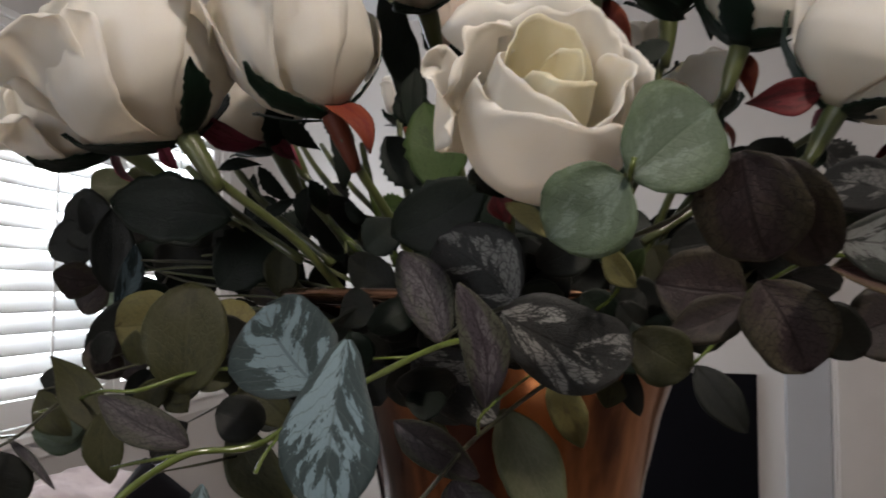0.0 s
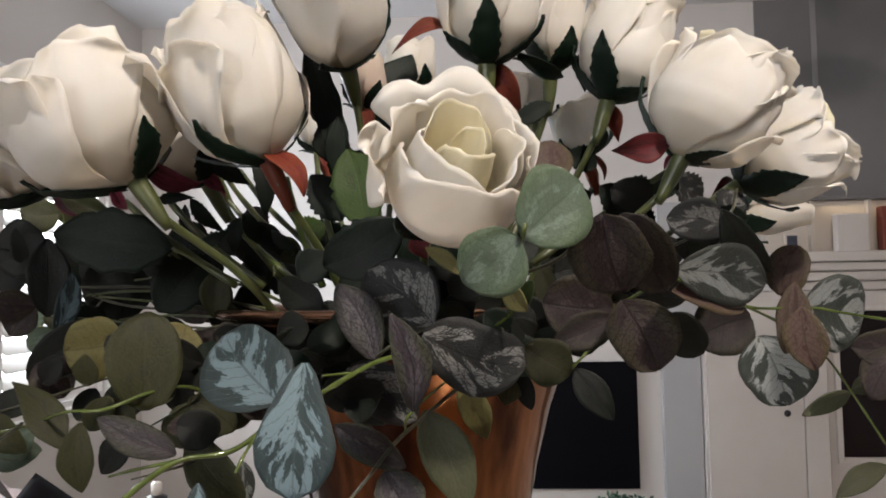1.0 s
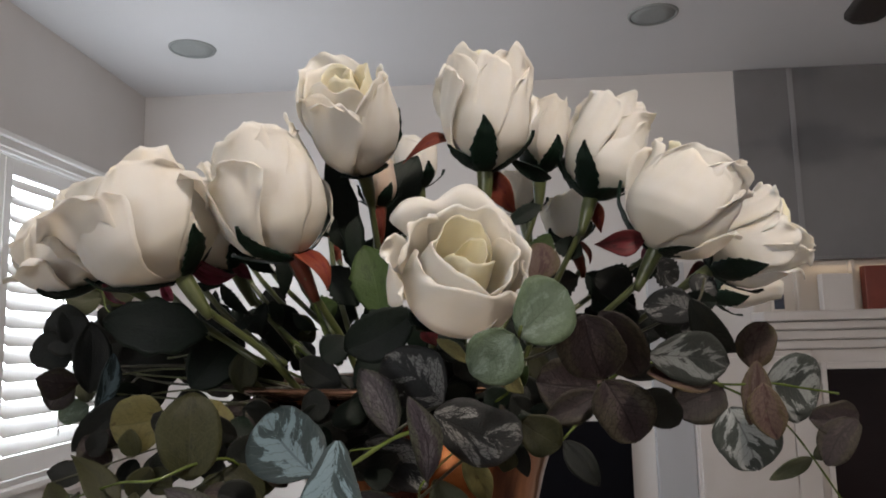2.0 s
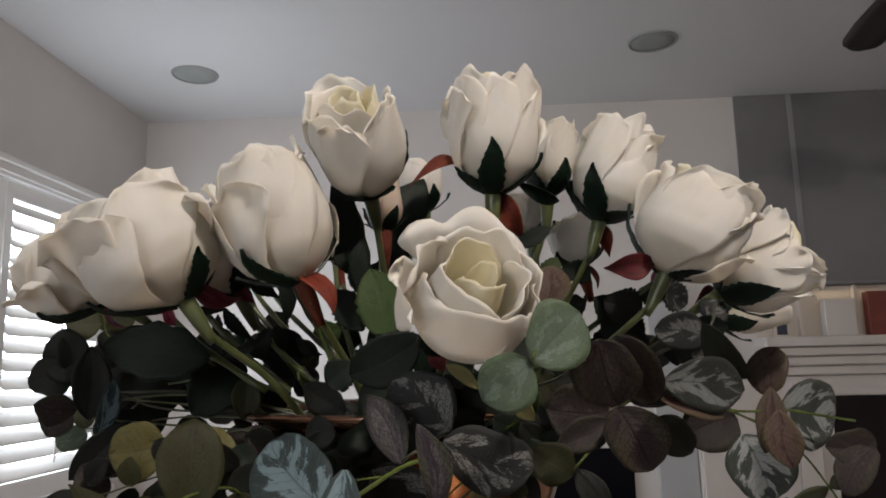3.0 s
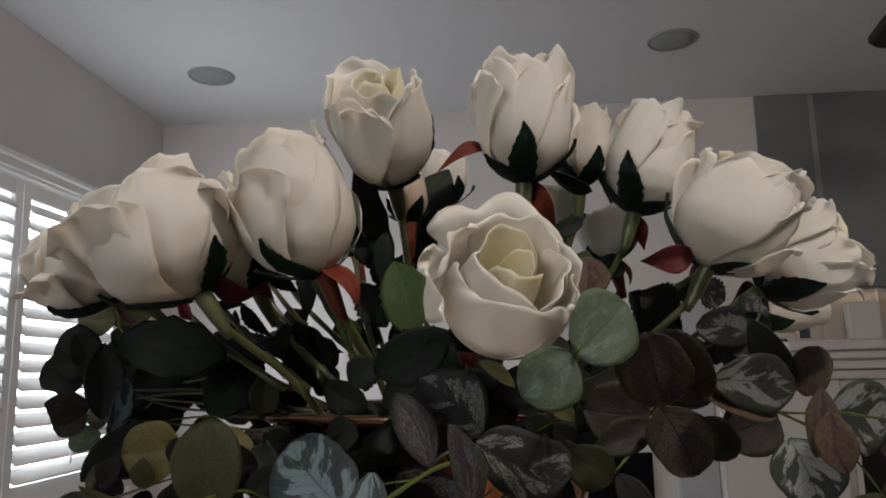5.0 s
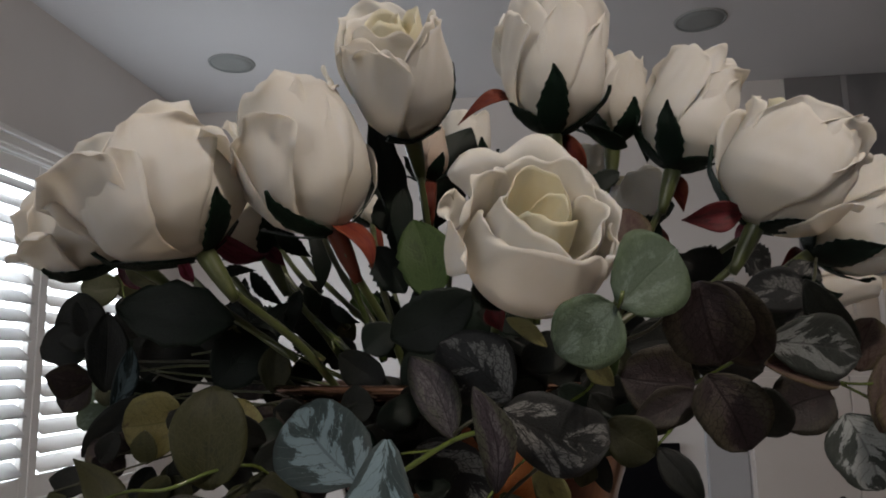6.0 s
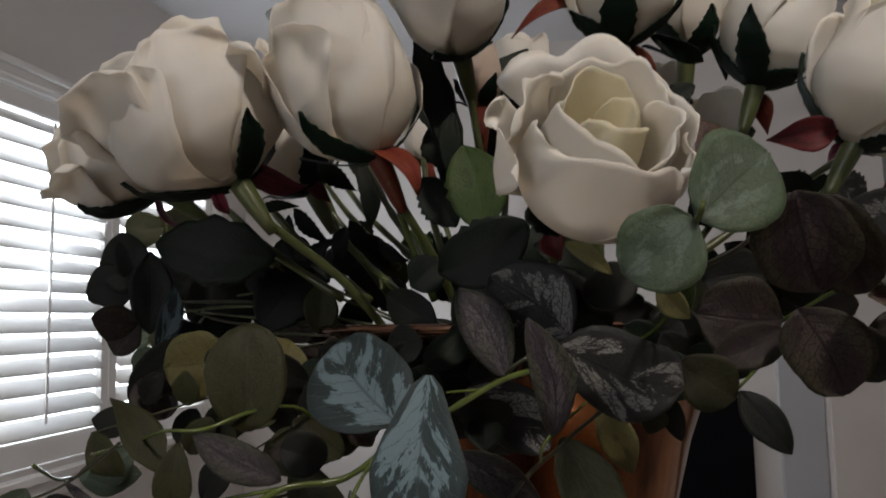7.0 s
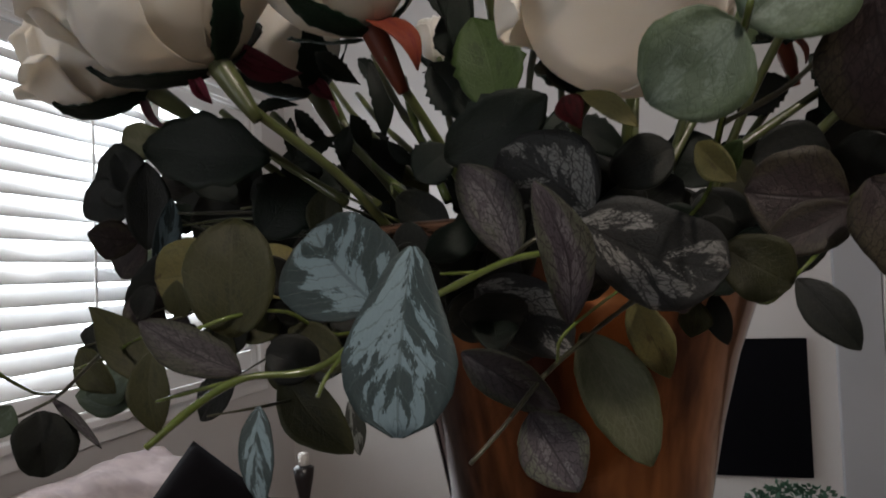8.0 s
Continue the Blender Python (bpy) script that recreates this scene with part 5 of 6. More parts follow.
leaf(rose_leaves, (0.1640, 0.6000, 1.5440), (0.1900, 0.6000, 1.5790), (-0.14, -0.98, 0.11), 0.0291, "oval", LIME, 0.25, 0.12, teeth=8)
twig(rose_leaves, [(0.0200, 0.6200, 1.4000), (0.0000, 0.5300, 1.4770), (0.0030, 0.5200, 1.4960)], 0.0018, 0.0012, STEM)
twig(rose_leaves, [(-0.0000, 0.6400, 1.4000), (-0.1060, 0.6000, 1.4540), (-0.1550, 0.5750, 1.4810)], 0.0018, 0.0012, STEM)
twig(rose_leaves, [(0.0300, 0.6200, 1.4000), (-0.0020, 0.5600, 1.5190), (-0.0100, 0.5550, 1.5450)], 0.0018, 0.0012, STEM)
# filler leaves, mostly near black to stand in for shade between the stems
spray_g = thing("eucalyptus_branch", Matrix.Translation((0.064, 0.7, 1.40)), "dense dark greenery in the mouth of the vase, near black for the shade there", "eucalyptus branch", "greenery in the vase")
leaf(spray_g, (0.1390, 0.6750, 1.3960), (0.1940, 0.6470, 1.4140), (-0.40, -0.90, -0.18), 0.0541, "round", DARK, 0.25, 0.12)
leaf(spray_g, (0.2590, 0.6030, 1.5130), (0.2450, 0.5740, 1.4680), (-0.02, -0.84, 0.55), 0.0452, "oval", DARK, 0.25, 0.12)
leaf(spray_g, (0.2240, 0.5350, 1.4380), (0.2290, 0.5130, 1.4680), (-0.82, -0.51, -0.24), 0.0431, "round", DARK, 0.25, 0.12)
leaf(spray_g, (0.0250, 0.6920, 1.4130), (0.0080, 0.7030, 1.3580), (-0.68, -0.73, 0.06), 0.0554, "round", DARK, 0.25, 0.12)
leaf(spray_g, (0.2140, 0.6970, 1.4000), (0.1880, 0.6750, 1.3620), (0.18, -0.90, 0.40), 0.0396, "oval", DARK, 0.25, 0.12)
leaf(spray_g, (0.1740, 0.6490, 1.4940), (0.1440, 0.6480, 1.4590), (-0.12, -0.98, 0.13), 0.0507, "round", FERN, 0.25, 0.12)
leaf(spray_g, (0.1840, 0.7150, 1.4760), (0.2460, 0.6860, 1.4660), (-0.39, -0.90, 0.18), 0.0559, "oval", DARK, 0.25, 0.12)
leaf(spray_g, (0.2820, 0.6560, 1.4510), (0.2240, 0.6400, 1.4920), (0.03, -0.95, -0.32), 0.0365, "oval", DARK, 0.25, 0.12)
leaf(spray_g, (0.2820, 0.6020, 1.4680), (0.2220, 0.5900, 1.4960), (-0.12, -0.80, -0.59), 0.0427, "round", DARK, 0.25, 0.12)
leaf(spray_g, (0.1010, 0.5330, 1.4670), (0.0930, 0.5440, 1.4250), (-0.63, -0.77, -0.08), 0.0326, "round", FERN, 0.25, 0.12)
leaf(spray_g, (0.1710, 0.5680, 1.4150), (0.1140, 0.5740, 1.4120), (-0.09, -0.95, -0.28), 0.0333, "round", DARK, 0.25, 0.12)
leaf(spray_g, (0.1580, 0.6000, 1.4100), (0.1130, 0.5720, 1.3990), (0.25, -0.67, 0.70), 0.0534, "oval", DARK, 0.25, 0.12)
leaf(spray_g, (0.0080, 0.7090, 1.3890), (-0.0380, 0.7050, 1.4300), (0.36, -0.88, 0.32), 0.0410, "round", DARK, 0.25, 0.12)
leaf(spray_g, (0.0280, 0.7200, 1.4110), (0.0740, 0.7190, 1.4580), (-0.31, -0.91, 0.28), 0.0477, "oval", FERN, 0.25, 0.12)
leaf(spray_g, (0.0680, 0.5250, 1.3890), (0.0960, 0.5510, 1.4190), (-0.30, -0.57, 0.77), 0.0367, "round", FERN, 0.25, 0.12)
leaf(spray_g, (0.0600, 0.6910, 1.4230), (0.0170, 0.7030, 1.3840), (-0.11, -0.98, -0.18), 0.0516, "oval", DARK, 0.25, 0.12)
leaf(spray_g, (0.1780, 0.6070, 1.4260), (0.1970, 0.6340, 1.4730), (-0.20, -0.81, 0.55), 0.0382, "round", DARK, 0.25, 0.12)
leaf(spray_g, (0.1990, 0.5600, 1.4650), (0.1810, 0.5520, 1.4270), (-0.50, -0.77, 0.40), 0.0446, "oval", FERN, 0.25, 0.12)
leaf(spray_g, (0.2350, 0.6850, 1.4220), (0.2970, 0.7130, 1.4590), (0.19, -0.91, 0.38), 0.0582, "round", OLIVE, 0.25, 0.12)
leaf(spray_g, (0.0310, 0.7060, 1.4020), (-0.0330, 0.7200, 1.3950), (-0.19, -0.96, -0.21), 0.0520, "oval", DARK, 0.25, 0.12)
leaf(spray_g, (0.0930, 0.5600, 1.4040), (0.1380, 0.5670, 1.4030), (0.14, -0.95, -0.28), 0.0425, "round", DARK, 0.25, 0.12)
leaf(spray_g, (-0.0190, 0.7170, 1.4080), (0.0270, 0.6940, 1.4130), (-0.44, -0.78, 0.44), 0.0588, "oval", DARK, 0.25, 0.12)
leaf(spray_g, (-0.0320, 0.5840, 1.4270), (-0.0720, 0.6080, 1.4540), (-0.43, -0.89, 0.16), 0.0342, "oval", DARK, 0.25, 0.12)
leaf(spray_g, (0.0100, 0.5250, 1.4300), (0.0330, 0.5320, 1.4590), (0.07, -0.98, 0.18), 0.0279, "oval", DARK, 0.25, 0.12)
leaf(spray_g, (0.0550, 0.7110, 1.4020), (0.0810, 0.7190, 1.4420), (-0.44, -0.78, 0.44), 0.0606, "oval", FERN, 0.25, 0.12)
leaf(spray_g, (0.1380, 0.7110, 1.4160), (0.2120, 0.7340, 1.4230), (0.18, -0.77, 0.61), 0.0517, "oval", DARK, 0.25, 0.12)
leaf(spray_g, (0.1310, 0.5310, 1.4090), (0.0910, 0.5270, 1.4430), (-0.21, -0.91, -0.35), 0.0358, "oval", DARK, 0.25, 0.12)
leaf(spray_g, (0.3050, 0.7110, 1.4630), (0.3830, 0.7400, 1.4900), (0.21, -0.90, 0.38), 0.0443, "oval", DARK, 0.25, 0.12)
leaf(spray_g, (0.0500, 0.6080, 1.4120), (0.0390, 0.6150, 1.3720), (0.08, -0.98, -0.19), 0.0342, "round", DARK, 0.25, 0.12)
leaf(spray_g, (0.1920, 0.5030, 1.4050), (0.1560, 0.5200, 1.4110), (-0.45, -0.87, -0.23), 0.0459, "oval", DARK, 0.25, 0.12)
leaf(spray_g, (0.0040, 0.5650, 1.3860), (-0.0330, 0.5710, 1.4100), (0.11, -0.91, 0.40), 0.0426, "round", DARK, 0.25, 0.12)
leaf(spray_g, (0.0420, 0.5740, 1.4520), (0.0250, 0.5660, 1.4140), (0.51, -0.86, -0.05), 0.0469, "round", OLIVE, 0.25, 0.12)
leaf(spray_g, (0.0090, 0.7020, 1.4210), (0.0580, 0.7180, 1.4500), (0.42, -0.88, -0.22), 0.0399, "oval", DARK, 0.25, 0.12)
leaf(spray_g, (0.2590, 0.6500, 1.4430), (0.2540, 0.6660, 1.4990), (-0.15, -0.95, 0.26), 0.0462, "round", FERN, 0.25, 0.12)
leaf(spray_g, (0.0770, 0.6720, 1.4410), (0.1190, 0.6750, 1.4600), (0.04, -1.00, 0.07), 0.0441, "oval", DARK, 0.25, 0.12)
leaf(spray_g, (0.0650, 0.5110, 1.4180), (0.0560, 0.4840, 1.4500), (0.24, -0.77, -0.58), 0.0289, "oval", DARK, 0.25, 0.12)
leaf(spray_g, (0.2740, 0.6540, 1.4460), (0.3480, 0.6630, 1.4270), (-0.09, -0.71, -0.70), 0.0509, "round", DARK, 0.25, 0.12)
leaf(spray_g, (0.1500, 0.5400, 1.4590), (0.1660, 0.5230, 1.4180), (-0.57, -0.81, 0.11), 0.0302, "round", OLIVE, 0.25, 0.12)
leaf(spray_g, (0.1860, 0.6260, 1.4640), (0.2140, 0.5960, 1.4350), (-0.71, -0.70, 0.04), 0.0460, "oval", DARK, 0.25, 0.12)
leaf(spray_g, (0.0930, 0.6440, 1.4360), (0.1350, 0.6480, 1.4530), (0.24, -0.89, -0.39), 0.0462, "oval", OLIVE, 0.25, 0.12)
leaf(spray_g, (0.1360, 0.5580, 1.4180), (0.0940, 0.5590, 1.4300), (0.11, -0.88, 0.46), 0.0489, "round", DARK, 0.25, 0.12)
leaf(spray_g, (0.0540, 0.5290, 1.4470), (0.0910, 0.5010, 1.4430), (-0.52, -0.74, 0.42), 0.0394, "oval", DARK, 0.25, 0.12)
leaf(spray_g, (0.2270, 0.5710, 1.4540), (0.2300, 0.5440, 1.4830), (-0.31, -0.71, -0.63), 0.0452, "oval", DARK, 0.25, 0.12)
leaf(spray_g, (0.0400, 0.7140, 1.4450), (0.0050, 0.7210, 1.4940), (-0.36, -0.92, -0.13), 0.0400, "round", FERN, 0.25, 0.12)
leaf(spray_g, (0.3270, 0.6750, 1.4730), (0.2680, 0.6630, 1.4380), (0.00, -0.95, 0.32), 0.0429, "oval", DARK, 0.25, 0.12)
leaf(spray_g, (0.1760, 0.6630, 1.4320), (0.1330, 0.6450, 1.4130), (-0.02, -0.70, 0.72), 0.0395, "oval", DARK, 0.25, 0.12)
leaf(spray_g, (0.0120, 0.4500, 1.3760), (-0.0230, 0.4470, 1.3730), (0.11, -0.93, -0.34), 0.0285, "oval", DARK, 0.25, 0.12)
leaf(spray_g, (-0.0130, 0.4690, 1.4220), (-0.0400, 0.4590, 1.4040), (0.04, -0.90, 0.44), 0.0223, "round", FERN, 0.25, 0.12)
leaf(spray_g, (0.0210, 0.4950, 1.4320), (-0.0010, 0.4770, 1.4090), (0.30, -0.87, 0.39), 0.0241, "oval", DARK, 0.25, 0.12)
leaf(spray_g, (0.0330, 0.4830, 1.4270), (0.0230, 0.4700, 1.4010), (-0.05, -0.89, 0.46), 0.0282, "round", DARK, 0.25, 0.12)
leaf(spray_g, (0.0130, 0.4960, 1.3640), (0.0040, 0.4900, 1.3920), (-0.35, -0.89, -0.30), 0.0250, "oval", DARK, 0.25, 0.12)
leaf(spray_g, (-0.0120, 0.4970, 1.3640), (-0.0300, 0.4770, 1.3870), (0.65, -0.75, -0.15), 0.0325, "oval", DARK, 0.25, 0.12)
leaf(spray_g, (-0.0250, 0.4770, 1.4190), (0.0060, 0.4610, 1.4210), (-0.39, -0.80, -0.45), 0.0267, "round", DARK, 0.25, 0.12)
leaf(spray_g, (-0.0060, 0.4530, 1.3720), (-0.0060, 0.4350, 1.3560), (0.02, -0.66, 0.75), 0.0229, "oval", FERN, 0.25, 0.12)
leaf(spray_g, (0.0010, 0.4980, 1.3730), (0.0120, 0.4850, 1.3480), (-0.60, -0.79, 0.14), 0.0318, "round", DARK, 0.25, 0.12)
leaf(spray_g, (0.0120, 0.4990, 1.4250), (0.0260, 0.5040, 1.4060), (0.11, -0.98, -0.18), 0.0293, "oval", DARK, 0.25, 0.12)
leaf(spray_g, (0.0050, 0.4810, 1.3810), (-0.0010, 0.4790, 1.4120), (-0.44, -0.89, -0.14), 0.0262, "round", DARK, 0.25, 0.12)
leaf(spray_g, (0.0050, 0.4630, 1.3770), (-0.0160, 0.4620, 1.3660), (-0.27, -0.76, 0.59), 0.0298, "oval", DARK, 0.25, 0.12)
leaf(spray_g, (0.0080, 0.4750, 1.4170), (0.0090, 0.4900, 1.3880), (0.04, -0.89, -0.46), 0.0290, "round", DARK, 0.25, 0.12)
leaf(spray_g, (-0.0300, 0.4780, 1.3640), (-0.0030, 0.4810, 1.3790), (0.21, -0.96, -0.18), 0.0303, "round", DARK, 0.25, 0.12)
leaf(spray_g, (0.0120, 0.4860, 1.3440), (0.0030, 0.4820, 1.3670), (-0.42, -0.85, -0.31), 0.0336, "oval", DARK, 0.25, 0.12)
leaf(spray_g, (-0.0230, 0.4840, 1.4150), (-0.0290, 0.4860, 1.3950), (0.46, -0.86, -0.22), 0.0333, "round", DARK, 0.25, 0.12)
leaf(spray_g, (-0.3090, 0.8150, 1.4760), (-0.2620, 0.8120, 1.4880), (-0.09, -0.99, 0.11), 0.0358, "round", OLIVE, 0.25, 0.12)
leaf(spray_g, (-0.3080, 0.8090, 1.4460), (-0.3120, 0.7960, 1.4770), (0.61, -0.76, -0.24), 0.0425, "oval", FERN, 0.25, 0.12)
leaf(spray_g, (-0.1770, 0.7200, 1.4780), (-0.2100, 0.7070, 1.4680), (0.34, -0.94, 0.08), 0.0384, "round", DARK, 0.25, 0.12)
leaf(spray_g, (-0.0790, 0.6790, 1.4410), (-0.0630, 0.6980, 1.4710), (0.22, -0.87, 0.43), 0.0282, "round", DARK, 0.25, 0.12)
leaf(spray_g, (-0.0890, 0.6990, 1.4880), (-0.0940, 0.6930, 1.4590), (0.25, -0.96, 0.15), 0.0384, "oval", FERN, 0.25, 0.12)
leaf(spray_g, (-0.2670, 0.8110, 1.4080), (-0.2370, 0.7970, 1.4400), (-0.21, -0.95, -0.22), 0.0383, "oval", FERN, 0.25, 0.12)
leaf(spray_g, (-0.2850, 0.7960, 1.5010), (-0.2970, 0.8060, 1.4560), (-0.24, -0.96, -0.15), 0.0507, "oval", DARK, 0.25, 0.12)
leaf(spray_g, (-0.1750, 0.7280, 1.4420), (-0.1290, 0.7150, 1.4390), (-0.25, -0.93, 0.27), 0.0396, "round", DARK, 0.25, 0.12)
leaf(spray_g, (-0.2650, 0.7290, 1.4870), (-0.3160, 0.7480, 1.4830), (-0.35, -0.89, 0.28), 0.0377, "round", DARK, 0.25, 0.12)
leaf(spray_g, (-0.2010, 0.7820, 1.4560), (-0.2390, 0.7660, 1.4620), (0.34, -0.90, -0.26), 0.0317, "oval", OLIVE, 0.25, 0.12)
leaf(spray_g, (-0.1090, 0.7890, 1.4960), (-0.0580, 0.8070, 1.4750), (0.29, -0.95, -0.11), 0.0449, "round", OLIVE, 0.25, 0.12)
leaf(spray_g, (-0.2760, 0.7220, 1.4840), (-0.2700, 0.7280, 1.5180), (0.55, -0.83, 0.05), 0.0476, "round", DARK, 0.25, 0.12)
leaf(spray_g, (-0.1740, 0.7820, 1.5090), (-0.1940, 0.7980, 1.4780), (-0.47, -0.87, -0.14), 0.0530, "round", OLIVE, 0.25, 0.12)
leaf(spray_g, (-0.2230, 0.7080, 1.4690), (-0.2620, 0.7130, 1.4990), (0.11, -0.95, 0.30), 0.0307, "round", FERN, 0.25, 0.12)
twig(rose_leaves, [(-0.1560, 0.8000, 1.5960), (-0.1210, 0.7600, 1.5450), (-0.0650, 0.7200, 1.4820)], 0.0044, 0.0048, STEM)
twig(rose_leaves, [(-0.1300, 0.8200, 1.5850), (-0.0950, 0.7800, 1.5380), (-0.0390, 0.7400, 1.4820)], 0.0044, 0.0048, STEM)
twig(rose_leaves, [(-0.0960, 0.7000, 1.5880), (-0.0740, 0.6800, 1.5380), (-0.0350, 0.6600, 1.4750)], 0.0044, 0.0048, STEM)
twig(rose_leaves, [(-0.0400, 0.7400, 1.5940), (-0.0340, 0.7100, 1.5380), (-0.0170, 0.6800, 1.4690)], 0.0044, 0.0048, STEM)
twig(rose_leaves, [(-0.0650, 0.6400, 1.5500), (-0.0540, 0.6200, 1.5040), (-0.0320, 0.6000, 1.4470)], 0.0044, 0.0048, TWIG)
twig(rose_leaves, [(-0.1700, 0.6400, 1.5270), (-0.1390, 0.6300, 1.4930), (-0.0850, 0.6200, 1.4480)], 0.0044, 0.0048, STEM)
twig(rose_leaves, [(0.0490, 0.7000, 1.6080), (0.0360, 0.6700, 1.5500), (0.0280, 0.6400, 1.4790)], 0.0044, 0.0048, STEM)
twig(rose_leaves, [(0.0100, 0.6200, 1.6170), (0.0060, 0.6000, 1.5600), (0.0100, 0.5800, 1.4880)], 0.0044, 0.0048, STEM)
twig(rose_leaves, [(-0.2040, 0.6200, 1.5260), (-0.1670, 0.6100, 1.4920), (-0.1060, 0.6000, 1.4490)], 0.0044, 0.0048, STEM)
twig(rose_leaves, [(-0.1320, 0.7000, 1.5320), (-0.0970, 0.6700, 1.4890), (-0.0410, 0.6400, 1.4350)], 0.0044, 0.0048, TWIG)
twig(rose_leaves, [(0.1190, 0.6000, 1.6260), (0.1070, 0.5900, 1.5610), (0.0980, 0.5800, 1.4760)], 0.0044, 0.0048, STEM)
twig(rose_leaves, [(0.2100, 0.6600, 1.5760), (0.1710, 0.6400, 1.5270), (0.1300, 0.6200, 1.4650)], 0.0044, 0.0048, STEM)
twig(rose_leaves, [(0.3010, 0.6000, 1.5550), (0.2350, 0.5900, 1.5150), (0.1540, 0.5800, 1.4640)], 0.0044, 0.0048, STEM)
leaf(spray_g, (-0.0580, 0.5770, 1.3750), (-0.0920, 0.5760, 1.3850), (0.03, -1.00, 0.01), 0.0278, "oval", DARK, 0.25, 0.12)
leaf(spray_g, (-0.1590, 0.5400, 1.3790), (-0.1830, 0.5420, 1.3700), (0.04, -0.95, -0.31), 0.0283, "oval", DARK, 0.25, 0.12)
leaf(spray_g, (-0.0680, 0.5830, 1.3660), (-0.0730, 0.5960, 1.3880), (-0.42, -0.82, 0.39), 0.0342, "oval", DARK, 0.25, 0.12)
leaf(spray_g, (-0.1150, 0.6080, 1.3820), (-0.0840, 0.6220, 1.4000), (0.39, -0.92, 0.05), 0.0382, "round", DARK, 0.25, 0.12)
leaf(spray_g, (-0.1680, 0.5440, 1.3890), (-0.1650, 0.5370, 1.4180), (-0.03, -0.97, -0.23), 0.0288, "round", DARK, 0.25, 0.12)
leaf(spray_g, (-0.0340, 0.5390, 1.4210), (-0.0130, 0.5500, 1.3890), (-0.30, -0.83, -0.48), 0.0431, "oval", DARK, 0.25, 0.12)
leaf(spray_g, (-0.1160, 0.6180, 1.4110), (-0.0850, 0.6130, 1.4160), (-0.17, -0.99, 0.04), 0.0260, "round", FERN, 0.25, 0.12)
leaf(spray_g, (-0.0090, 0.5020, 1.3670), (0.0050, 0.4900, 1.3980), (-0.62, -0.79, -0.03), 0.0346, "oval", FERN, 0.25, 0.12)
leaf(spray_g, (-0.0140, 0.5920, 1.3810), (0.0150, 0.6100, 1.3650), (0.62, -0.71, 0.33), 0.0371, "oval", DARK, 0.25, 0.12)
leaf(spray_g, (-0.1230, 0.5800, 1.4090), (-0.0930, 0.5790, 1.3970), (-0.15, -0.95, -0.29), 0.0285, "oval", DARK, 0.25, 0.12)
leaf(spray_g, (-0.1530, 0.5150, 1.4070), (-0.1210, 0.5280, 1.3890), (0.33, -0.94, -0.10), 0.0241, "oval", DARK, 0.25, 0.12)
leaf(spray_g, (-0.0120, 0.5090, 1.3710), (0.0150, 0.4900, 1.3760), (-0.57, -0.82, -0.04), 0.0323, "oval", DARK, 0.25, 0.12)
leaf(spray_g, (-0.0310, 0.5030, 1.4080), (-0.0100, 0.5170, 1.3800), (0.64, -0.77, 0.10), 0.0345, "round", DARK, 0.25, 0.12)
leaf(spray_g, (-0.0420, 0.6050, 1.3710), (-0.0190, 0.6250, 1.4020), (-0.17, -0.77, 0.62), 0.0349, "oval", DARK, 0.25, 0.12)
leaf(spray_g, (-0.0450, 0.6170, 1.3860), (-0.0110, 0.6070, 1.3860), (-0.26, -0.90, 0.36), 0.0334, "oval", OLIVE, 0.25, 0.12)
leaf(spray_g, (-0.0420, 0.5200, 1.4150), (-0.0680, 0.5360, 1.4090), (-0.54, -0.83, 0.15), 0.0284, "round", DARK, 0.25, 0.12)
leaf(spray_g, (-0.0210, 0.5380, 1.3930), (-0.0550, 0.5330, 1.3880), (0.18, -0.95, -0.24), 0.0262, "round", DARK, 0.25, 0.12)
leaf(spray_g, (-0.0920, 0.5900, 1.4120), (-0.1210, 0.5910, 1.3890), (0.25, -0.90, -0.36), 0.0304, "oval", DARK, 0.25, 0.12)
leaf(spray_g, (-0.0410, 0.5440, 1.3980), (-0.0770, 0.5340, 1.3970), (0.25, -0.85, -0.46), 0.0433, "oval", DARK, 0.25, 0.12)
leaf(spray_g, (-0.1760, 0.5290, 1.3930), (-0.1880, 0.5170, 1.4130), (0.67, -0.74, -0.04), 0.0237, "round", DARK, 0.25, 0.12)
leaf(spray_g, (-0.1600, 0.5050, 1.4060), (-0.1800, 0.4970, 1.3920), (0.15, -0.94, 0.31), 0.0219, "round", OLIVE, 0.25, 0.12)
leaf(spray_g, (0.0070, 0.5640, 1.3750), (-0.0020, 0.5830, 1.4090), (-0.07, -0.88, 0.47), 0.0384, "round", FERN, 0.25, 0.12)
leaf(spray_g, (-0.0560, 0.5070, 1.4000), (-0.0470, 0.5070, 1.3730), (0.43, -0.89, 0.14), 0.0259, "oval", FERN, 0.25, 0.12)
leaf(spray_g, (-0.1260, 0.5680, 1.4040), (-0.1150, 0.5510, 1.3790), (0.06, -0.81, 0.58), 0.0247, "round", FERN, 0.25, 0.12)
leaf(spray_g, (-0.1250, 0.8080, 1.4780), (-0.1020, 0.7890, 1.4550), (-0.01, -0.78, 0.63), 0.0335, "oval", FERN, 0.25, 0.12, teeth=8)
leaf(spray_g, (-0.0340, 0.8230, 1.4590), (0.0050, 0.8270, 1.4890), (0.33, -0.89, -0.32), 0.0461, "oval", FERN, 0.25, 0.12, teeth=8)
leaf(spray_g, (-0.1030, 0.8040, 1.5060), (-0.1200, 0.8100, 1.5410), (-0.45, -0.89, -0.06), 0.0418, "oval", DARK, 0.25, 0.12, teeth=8)
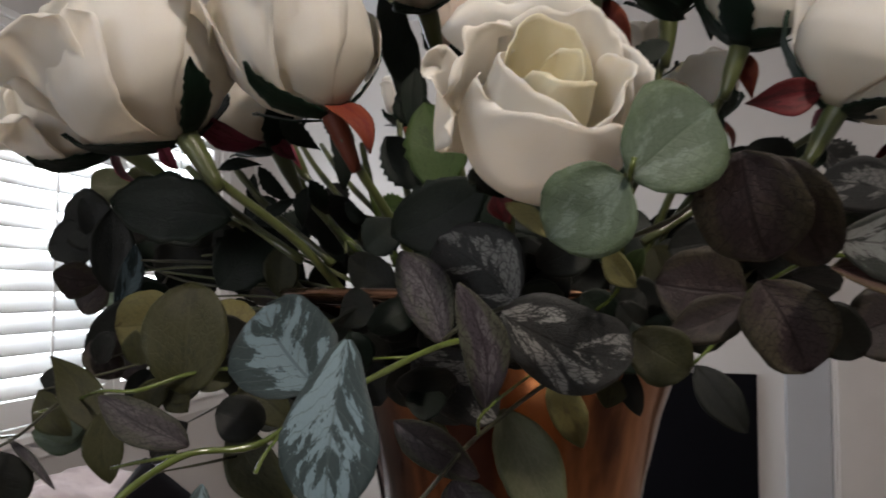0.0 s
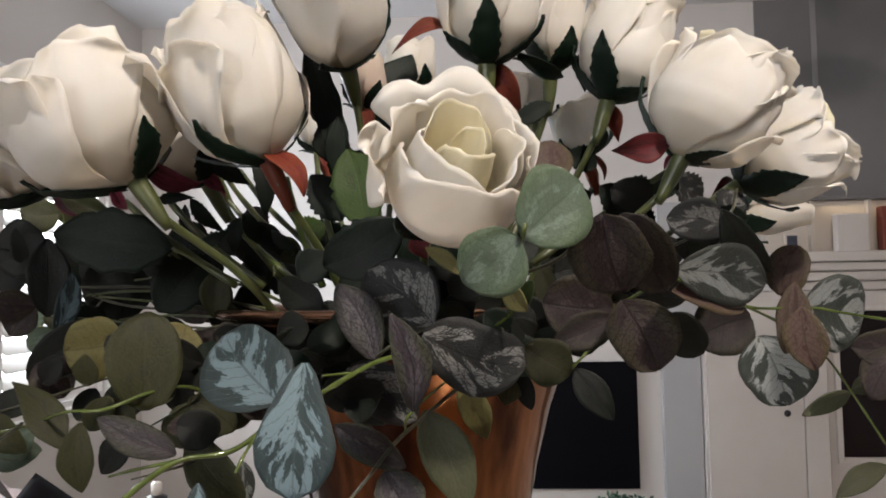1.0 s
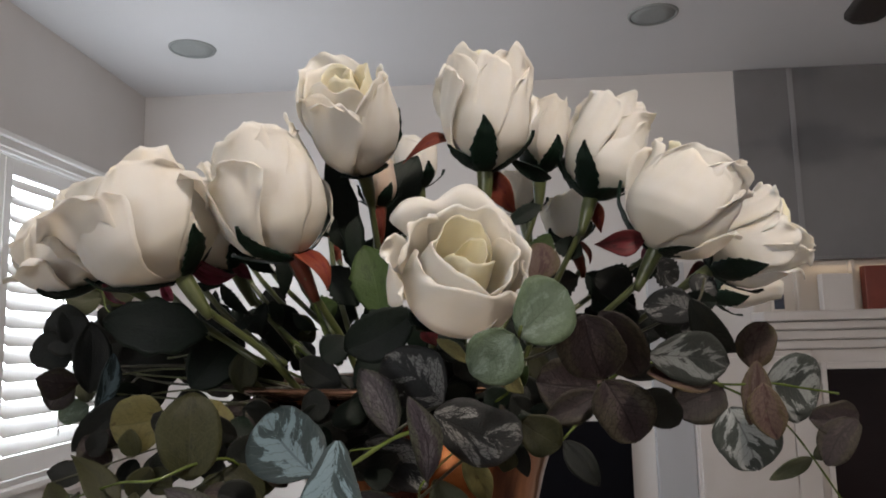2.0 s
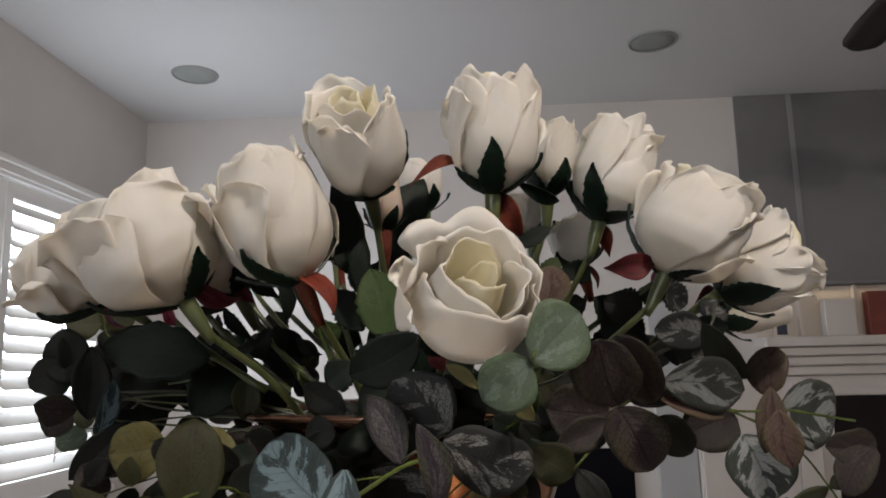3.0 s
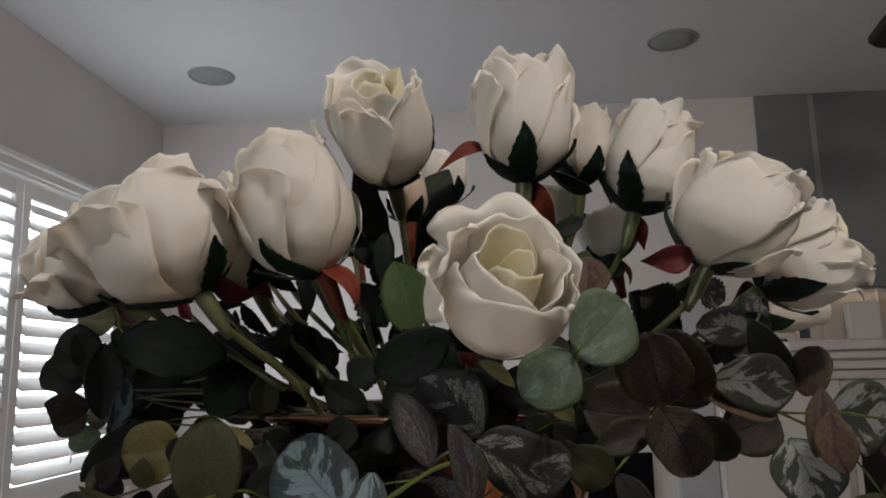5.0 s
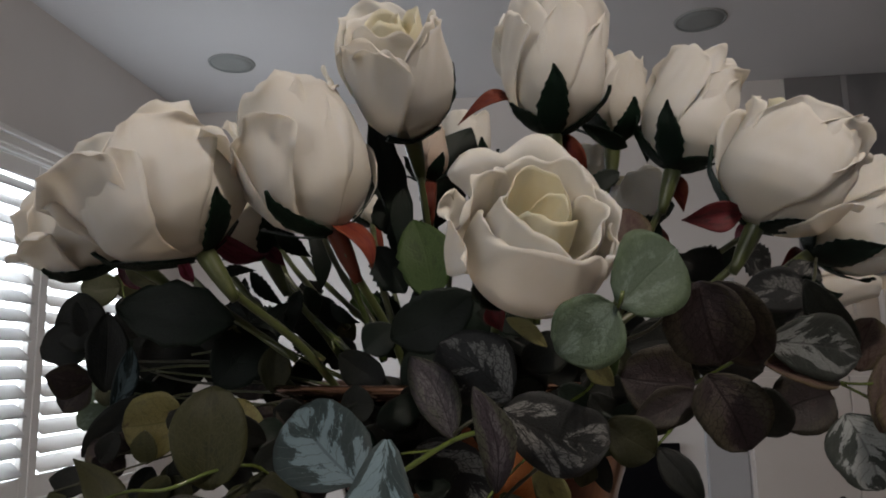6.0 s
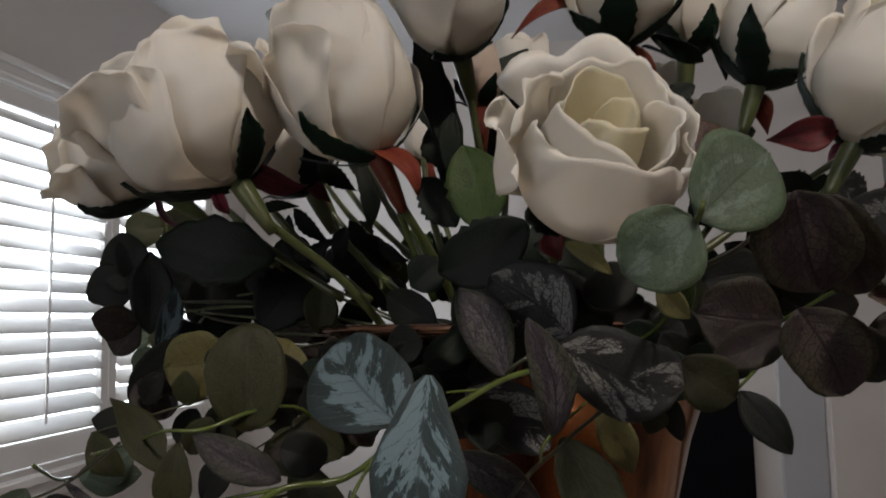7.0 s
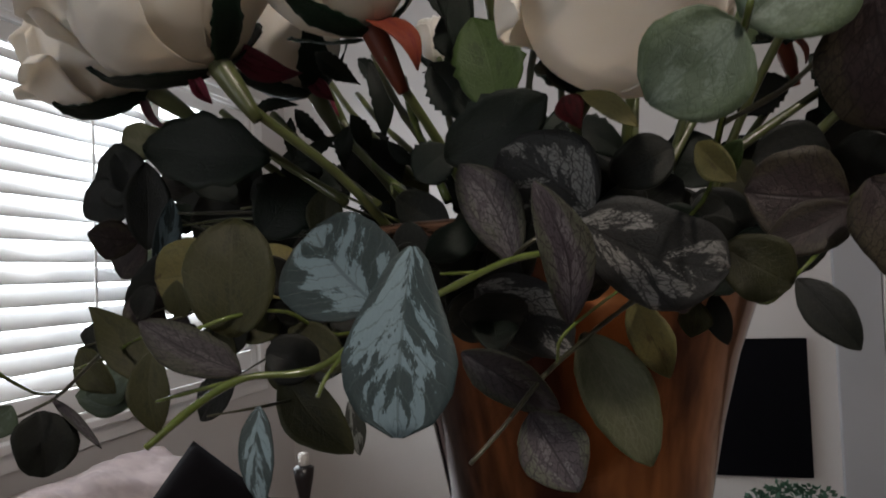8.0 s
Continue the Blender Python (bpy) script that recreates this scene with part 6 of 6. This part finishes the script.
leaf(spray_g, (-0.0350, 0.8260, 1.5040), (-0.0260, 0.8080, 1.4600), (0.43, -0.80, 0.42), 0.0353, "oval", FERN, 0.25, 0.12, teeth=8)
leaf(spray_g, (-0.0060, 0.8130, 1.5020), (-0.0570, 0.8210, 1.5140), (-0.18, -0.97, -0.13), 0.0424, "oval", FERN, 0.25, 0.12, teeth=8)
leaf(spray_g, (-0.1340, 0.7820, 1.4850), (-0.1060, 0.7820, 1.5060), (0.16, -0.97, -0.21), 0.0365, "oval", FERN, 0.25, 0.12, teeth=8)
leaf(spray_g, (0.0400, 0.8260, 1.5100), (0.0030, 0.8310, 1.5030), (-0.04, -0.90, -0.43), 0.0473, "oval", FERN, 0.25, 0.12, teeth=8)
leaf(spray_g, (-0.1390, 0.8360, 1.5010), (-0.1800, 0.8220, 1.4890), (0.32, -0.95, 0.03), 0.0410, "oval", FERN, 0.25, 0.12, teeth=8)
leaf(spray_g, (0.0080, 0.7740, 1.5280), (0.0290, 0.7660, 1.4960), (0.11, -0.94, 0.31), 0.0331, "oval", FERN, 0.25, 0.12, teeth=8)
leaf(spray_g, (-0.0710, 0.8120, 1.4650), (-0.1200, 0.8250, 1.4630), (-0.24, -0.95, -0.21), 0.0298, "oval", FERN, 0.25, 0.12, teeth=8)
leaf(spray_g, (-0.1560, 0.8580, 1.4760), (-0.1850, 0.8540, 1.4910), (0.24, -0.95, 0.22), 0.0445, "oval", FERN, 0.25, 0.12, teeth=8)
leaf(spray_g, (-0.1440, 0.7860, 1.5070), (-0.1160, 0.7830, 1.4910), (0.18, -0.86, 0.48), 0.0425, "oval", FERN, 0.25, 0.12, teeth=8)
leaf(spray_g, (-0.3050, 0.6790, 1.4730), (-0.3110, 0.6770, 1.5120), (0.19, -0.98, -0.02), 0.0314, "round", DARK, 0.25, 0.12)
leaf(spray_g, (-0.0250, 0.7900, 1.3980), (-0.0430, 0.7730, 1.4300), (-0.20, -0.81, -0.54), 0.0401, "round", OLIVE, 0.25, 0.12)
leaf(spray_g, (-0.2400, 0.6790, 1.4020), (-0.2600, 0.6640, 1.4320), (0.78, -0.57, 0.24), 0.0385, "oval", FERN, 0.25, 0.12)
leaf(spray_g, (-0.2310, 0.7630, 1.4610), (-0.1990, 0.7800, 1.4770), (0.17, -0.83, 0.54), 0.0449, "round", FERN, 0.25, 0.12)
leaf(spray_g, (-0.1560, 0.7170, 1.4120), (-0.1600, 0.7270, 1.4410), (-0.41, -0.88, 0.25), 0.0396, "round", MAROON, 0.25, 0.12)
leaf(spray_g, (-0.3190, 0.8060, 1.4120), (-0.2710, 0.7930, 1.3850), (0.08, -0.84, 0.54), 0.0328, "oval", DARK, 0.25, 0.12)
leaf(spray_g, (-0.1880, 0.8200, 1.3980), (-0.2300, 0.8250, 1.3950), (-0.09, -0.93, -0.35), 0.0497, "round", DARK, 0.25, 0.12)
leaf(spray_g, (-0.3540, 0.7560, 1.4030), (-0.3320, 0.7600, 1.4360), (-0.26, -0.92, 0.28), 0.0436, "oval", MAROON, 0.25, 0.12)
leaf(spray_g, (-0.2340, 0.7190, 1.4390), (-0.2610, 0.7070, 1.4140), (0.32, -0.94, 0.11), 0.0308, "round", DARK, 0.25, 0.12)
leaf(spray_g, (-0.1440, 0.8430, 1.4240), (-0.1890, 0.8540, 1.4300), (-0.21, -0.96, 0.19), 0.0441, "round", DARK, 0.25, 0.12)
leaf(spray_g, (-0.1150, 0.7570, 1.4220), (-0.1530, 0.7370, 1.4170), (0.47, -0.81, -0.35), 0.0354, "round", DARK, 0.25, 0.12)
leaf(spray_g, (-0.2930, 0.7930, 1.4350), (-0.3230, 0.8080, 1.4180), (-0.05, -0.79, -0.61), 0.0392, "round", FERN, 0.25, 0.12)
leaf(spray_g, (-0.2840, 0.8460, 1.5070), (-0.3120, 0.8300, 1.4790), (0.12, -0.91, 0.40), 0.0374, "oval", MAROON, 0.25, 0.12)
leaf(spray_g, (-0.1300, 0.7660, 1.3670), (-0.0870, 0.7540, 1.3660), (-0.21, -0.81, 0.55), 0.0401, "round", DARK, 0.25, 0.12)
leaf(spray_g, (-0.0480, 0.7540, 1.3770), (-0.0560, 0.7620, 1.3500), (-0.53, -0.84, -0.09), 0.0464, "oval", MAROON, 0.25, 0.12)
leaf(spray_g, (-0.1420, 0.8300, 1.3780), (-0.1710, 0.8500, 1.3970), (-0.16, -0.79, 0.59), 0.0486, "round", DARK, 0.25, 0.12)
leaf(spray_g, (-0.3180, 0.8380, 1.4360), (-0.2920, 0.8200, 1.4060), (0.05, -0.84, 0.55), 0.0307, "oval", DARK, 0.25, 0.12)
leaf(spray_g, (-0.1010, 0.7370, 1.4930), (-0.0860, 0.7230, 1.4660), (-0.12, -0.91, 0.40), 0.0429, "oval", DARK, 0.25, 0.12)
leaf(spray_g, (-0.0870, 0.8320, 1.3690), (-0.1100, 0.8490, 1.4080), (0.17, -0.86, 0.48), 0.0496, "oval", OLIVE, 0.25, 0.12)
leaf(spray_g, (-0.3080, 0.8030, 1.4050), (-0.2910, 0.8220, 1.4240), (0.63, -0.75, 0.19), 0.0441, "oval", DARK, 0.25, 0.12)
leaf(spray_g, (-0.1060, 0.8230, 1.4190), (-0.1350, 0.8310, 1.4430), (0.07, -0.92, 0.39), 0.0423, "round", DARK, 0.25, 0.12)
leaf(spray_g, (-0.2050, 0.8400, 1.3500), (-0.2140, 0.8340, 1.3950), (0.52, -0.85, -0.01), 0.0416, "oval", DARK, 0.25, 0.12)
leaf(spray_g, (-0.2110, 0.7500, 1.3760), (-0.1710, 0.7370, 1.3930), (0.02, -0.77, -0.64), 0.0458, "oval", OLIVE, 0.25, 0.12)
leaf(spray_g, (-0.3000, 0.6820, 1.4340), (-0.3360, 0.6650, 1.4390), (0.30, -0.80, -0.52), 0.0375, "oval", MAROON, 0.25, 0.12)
leaf(spray_g, (-0.1210, 0.7240, 1.4230), (-0.0920, 0.7310, 1.4530), (0.38, -0.91, -0.15), 0.0350, "round", DARK, 0.25, 0.12)
leaf(spray_g, (-0.0340, 0.6770, 1.4020), (-0.0830, 0.6690, 1.4010), (0.15, -0.96, 0.24), 0.0295, "oval", OLIVE, 0.25, 0.12)
leaf(spray_g, (-0.1800, 0.7630, 1.3450), (-0.1420, 0.7460, 1.3720), (-0.36, -0.93, -0.07), 0.0376, "oval", OLIVE, 0.25, 0.12)
leaf(spray_g, (-0.2400, 0.7250, 1.4690), (-0.2250, 0.7440, 1.4990), (0.77, -0.63, 0.01), 0.0327, "round", DARK, 0.25, 0.12)
leaf(spray_g, (-0.2460, 0.8380, 1.4270), (-0.2920, 0.8380, 1.4340), (0.04, -0.96, 0.28), 0.0328, "oval", OLIVE, 0.25, 0.12)
leaf(spray_g, (-0.1620, 0.7450, 1.4510), (-0.1320, 0.7380, 1.4260), (-0.17, -0.98, 0.07), 0.0427, "oval", FERN, 0.25, 0.12)
leaf(spray_g, (-0.1550, 0.7490, 1.4590), (-0.1600, 0.7590, 1.4860), (0.59, -0.71, 0.37), 0.0363, "round", DARK, 0.25, 0.12)
twig(spray_g, [(-0.0029, 0.6650, 1.4000), (-0.1390, 0.6730, 1.4600), (-0.2130, 0.6860, 1.4570)], 0.0020, 0.0014, STEM)
twig(spray_g, [(0.0233, 0.6699, 1.4000), (-0.1060, 0.6860, 1.3900), (-0.1510, 0.7130, 1.3890)], 0.0020, 0.0014, DARKTWIG)
twig(spray_g, [(0.0600, 0.6167, 1.4000), (-0.1530, 0.6620, 1.4310), (-0.2390, 0.6640, 1.4420)], 0.0020, 0.0014, STEM)
twig(spray_g, [(-0.0215, 0.6603, 1.4000), (-0.0520, 0.6930, 1.4500), (-0.0380, 0.7260, 1.4480)], 0.0020, 0.0014, STEM)
twig(spray_g, [(0.0332, 0.6417, 1.4000), (-0.1640, 0.7030, 1.4210), (-0.2700, 0.7450, 1.4140)], 0.0020, 0.0014, STEM)
twig(spray_g, [(-0.0088, 0.6233, 1.4000), (-0.1740, 0.6620, 1.4130), (-0.2800, 0.6630, 1.4250)], 0.0020, 0.0014, STEM)
twig(spray_g, [(-0.0090, 0.6609, 1.4000), (-0.1590, 0.6490, 1.4450), (-0.2480, 0.6390, 1.4510)], 0.0020, 0.0014, DARKTWIG)
twig(spray_g, [(0.0142, 0.6918, 1.4000), (-0.0550, 0.6610, 1.4170), (-0.0450, 0.6610, 1.4090)], 0.0020, 0.0014, DARKTWIG)
twig(spray_g, [(0.0442, 0.6068, 1.4000), (-0.1700, 0.6570, 1.4440), (-0.2700, 0.6550, 1.4410)], 0.0020, 0.0014, STEM)
twig(spray_g, [(-0.0348, 0.6183, 1.4000), (-0.0710, 0.6760, 1.4680), (-0.0770, 0.6910, 1.4610)], 0.0020, 0.0014, STEM)
twig(spray_g, [(0.0836, 0.7343, 1.4000), (-0.1630, 0.6930, 1.3980), (-0.2670, 0.7270, 1.4010)], 0.0020, 0.0014, STEM)
twig(spray_g, [(0.0032, 0.6098, 1.4000), (-0.0710, 0.6470, 1.4650), (-0.0770, 0.6340, 1.4580)], 0.0020, 0.0014, STEM)
twig(spray_g, [(-0.0028, 0.6083, 1.4000), (-0.0630, 0.6770, 1.4040), (-0.0630, 0.6940, 1.4090)], 0.0020, 0.0014, DARKTWIG)
twig(spray_g, [(-0.0342, 0.6390, 1.4000), (-0.1250, 0.6580, 1.4310), (-0.1840, 0.6560, 1.4320)], 0.0020, 0.0014, DARKTWIG)
leaf(spray_b, (0.3030, 0.5780, 1.4930), (0.3070, 0.5860, 1.4630), (-0.55, -0.78, -0.28), 0.0221, "oval", DARK, 0.25, 0.12, teeth=8)
leaf(spray_b, (0.2470, 0.5780, 1.5090), (0.2170, 0.5700, 1.5330), (0.11, -0.98, -0.19), 0.0314, "oval", FERN, 0.25, 0.12, teeth=8)
leaf(spray_b, (0.3310, 0.6490, 1.5390), (0.2990, 0.6450, 1.5490), (-0.06, -0.84, -0.54), 0.0284, "oval", FERN, 0.25, 0.12, teeth=8)
leaf(spray_b, (0.3280, 0.6510, 1.5550), (0.3640, 0.6600, 1.5330), (0.18, -0.98, -0.10), 0.0362, "oval", DUSK, 0.25, 0.12, teeth=8)
leaf(spray_b, (0.2660, 0.5700, 1.5190), (0.2380, 0.5760, 1.5360), (-0.25, -0.96, -0.07), 0.0308, "oval", FERN, 0.25, 0.12, teeth=8)
leaf(spray_b, (0.3020, 0.5420, 1.4730), (0.3390, 0.5530, 1.4710), (0.29, -0.93, 0.23), 0.0237, "oval", DUSK, 0.25, 0.12, teeth=8)
leaf(spray_b, (0.2640, 0.6170, 1.5180), (0.2820, 0.6050, 1.4950), (-0.60, -0.80, -0.05), 0.0297, "oval", DARK, 0.25, 0.12, teeth=8)
leaf(spray_b, (0.3270, 0.5620, 1.4750), (0.2920, 0.5530, 1.4820), (0.04, -0.72, -0.70), 0.0350, "oval", FERN, 0.25, 0.12, teeth=8)
leaf(spray_b, (0.2360, 0.6150, 1.5010), (0.2770, 0.6310, 1.4980), (0.27, -0.80, -0.53), 0.0289, "oval", DUSK, 0.25, 0.12, teeth=8)
leaf(spray_b, (0.2390, 0.6570, 1.5380), (0.2040, 0.6750, 1.5190), (-0.54, -0.81, 0.22), 0.0393, "oval", DARK, 0.25, 0.12, teeth=8)
leaf(spray_b, (0.3440, 0.5450, 1.5000), (0.3080, 0.5530, 1.5020), (-0.22, -0.96, -0.16), 0.0249, "oval", FERN, 0.25, 0.12, teeth=8)
leaf(spray_b, (0.3230, 0.5600, 1.5070), (0.2980, 0.5760, 1.4870), (-0.32, -0.89, -0.31), 0.0327, "oval", DARK, 0.25, 0.12, teeth=8)
leaf(spray_b, (0.3490, 0.5980, 1.5100), (0.3710, 0.5970, 1.5300), (-0.28, -0.92, 0.26), 0.0325, "oval", DUSK, 0.25, 0.12, teeth=8)
leaf(rose_leaves, (0.0160, 0.6260, 1.5210), (0.0050, 0.6260, 1.5750), (0.10, -0.99, 0.02), 0.0210, "oval", LIME, 0.25, 0.12, teeth=10)
leaf(rose_leaves, (0.0020, 0.6690, 1.5460), (0.0210, 0.6690, 1.5900), (-0.46, -0.86, 0.20), 0.0308, "oval", FERN, 0.25, 0.12, teeth=10)
leaf(rose_leaves, (-0.0230, 0.6610, 1.6000), (-0.0390, 0.6610, 1.6440), (0.24, -0.97, 0.09), 0.0241, "oval", FERN, 0.25, 0.12, teeth=10)
leaf(rose_leaves, (-0.0060, 0.6430, 1.5420), (-0.0140, 0.6430, 1.5910), (-0.45, -0.89, -0.07), 0.0306, "oval", FERN, 0.25, 0.12, teeth=10)
leaf(rose_leaves, (-0.0170, 0.6680, 1.5680), (-0.0340, 0.6680, 1.6090), (-0.32, -0.94, -0.13), 0.0293, "oval", FERN, 0.25, 0.12, teeth=10)

# low dark leaves that fill the spray's underside beside the vase
spray_h = thing("eucalyptus_branch", Matrix.Translation((0.064, 0.7, 1.40)), "drooping eucalyptus spray with olive and brown leaves beside the vase", "eucalyptus branch", "greenery in the vase")
for k in range(9):
    end = Vector((-0.075 - 0.025 * k + random.uniform(-0.01, 0.01), random.uniform(0.53, 0.62), random.uniform(1.325, 1.375)))
    start = Vector((0.02, 0.62, 1.405))
    bow = (start + end) / 2 + Vector((0, 0, random.uniform(0.0, 0.03)))
    twig(spray_h, [start, bow, end], 0.0018, 0.0010, DARKTWIG)
    for j in range(5):
        at = bow.lerp(end, 0.15 + 0.85 * j / 4)
        way = Vector((random.uniform(-1, 1), random.uniform(-0.3, 0.3), random.uniform(-1.0, 0.8))).normalized()
        size = random.uniform(0.026, 0.042)
        leaf(spray_h, at, at + way * size, (random.uniform(-0.4, 0.4), -0.9, random.uniform(-0.1, 0.5)), size * random.uniform(0.6, 0.95), random.choice(("round", "oval")),
             random.choice((OLIVE, OLIVE, DARK, DARK, MAROON)), 0.25, 0.12)

# dark, shade-coloured leaves hanging over the vase's rim, and behind the front rose
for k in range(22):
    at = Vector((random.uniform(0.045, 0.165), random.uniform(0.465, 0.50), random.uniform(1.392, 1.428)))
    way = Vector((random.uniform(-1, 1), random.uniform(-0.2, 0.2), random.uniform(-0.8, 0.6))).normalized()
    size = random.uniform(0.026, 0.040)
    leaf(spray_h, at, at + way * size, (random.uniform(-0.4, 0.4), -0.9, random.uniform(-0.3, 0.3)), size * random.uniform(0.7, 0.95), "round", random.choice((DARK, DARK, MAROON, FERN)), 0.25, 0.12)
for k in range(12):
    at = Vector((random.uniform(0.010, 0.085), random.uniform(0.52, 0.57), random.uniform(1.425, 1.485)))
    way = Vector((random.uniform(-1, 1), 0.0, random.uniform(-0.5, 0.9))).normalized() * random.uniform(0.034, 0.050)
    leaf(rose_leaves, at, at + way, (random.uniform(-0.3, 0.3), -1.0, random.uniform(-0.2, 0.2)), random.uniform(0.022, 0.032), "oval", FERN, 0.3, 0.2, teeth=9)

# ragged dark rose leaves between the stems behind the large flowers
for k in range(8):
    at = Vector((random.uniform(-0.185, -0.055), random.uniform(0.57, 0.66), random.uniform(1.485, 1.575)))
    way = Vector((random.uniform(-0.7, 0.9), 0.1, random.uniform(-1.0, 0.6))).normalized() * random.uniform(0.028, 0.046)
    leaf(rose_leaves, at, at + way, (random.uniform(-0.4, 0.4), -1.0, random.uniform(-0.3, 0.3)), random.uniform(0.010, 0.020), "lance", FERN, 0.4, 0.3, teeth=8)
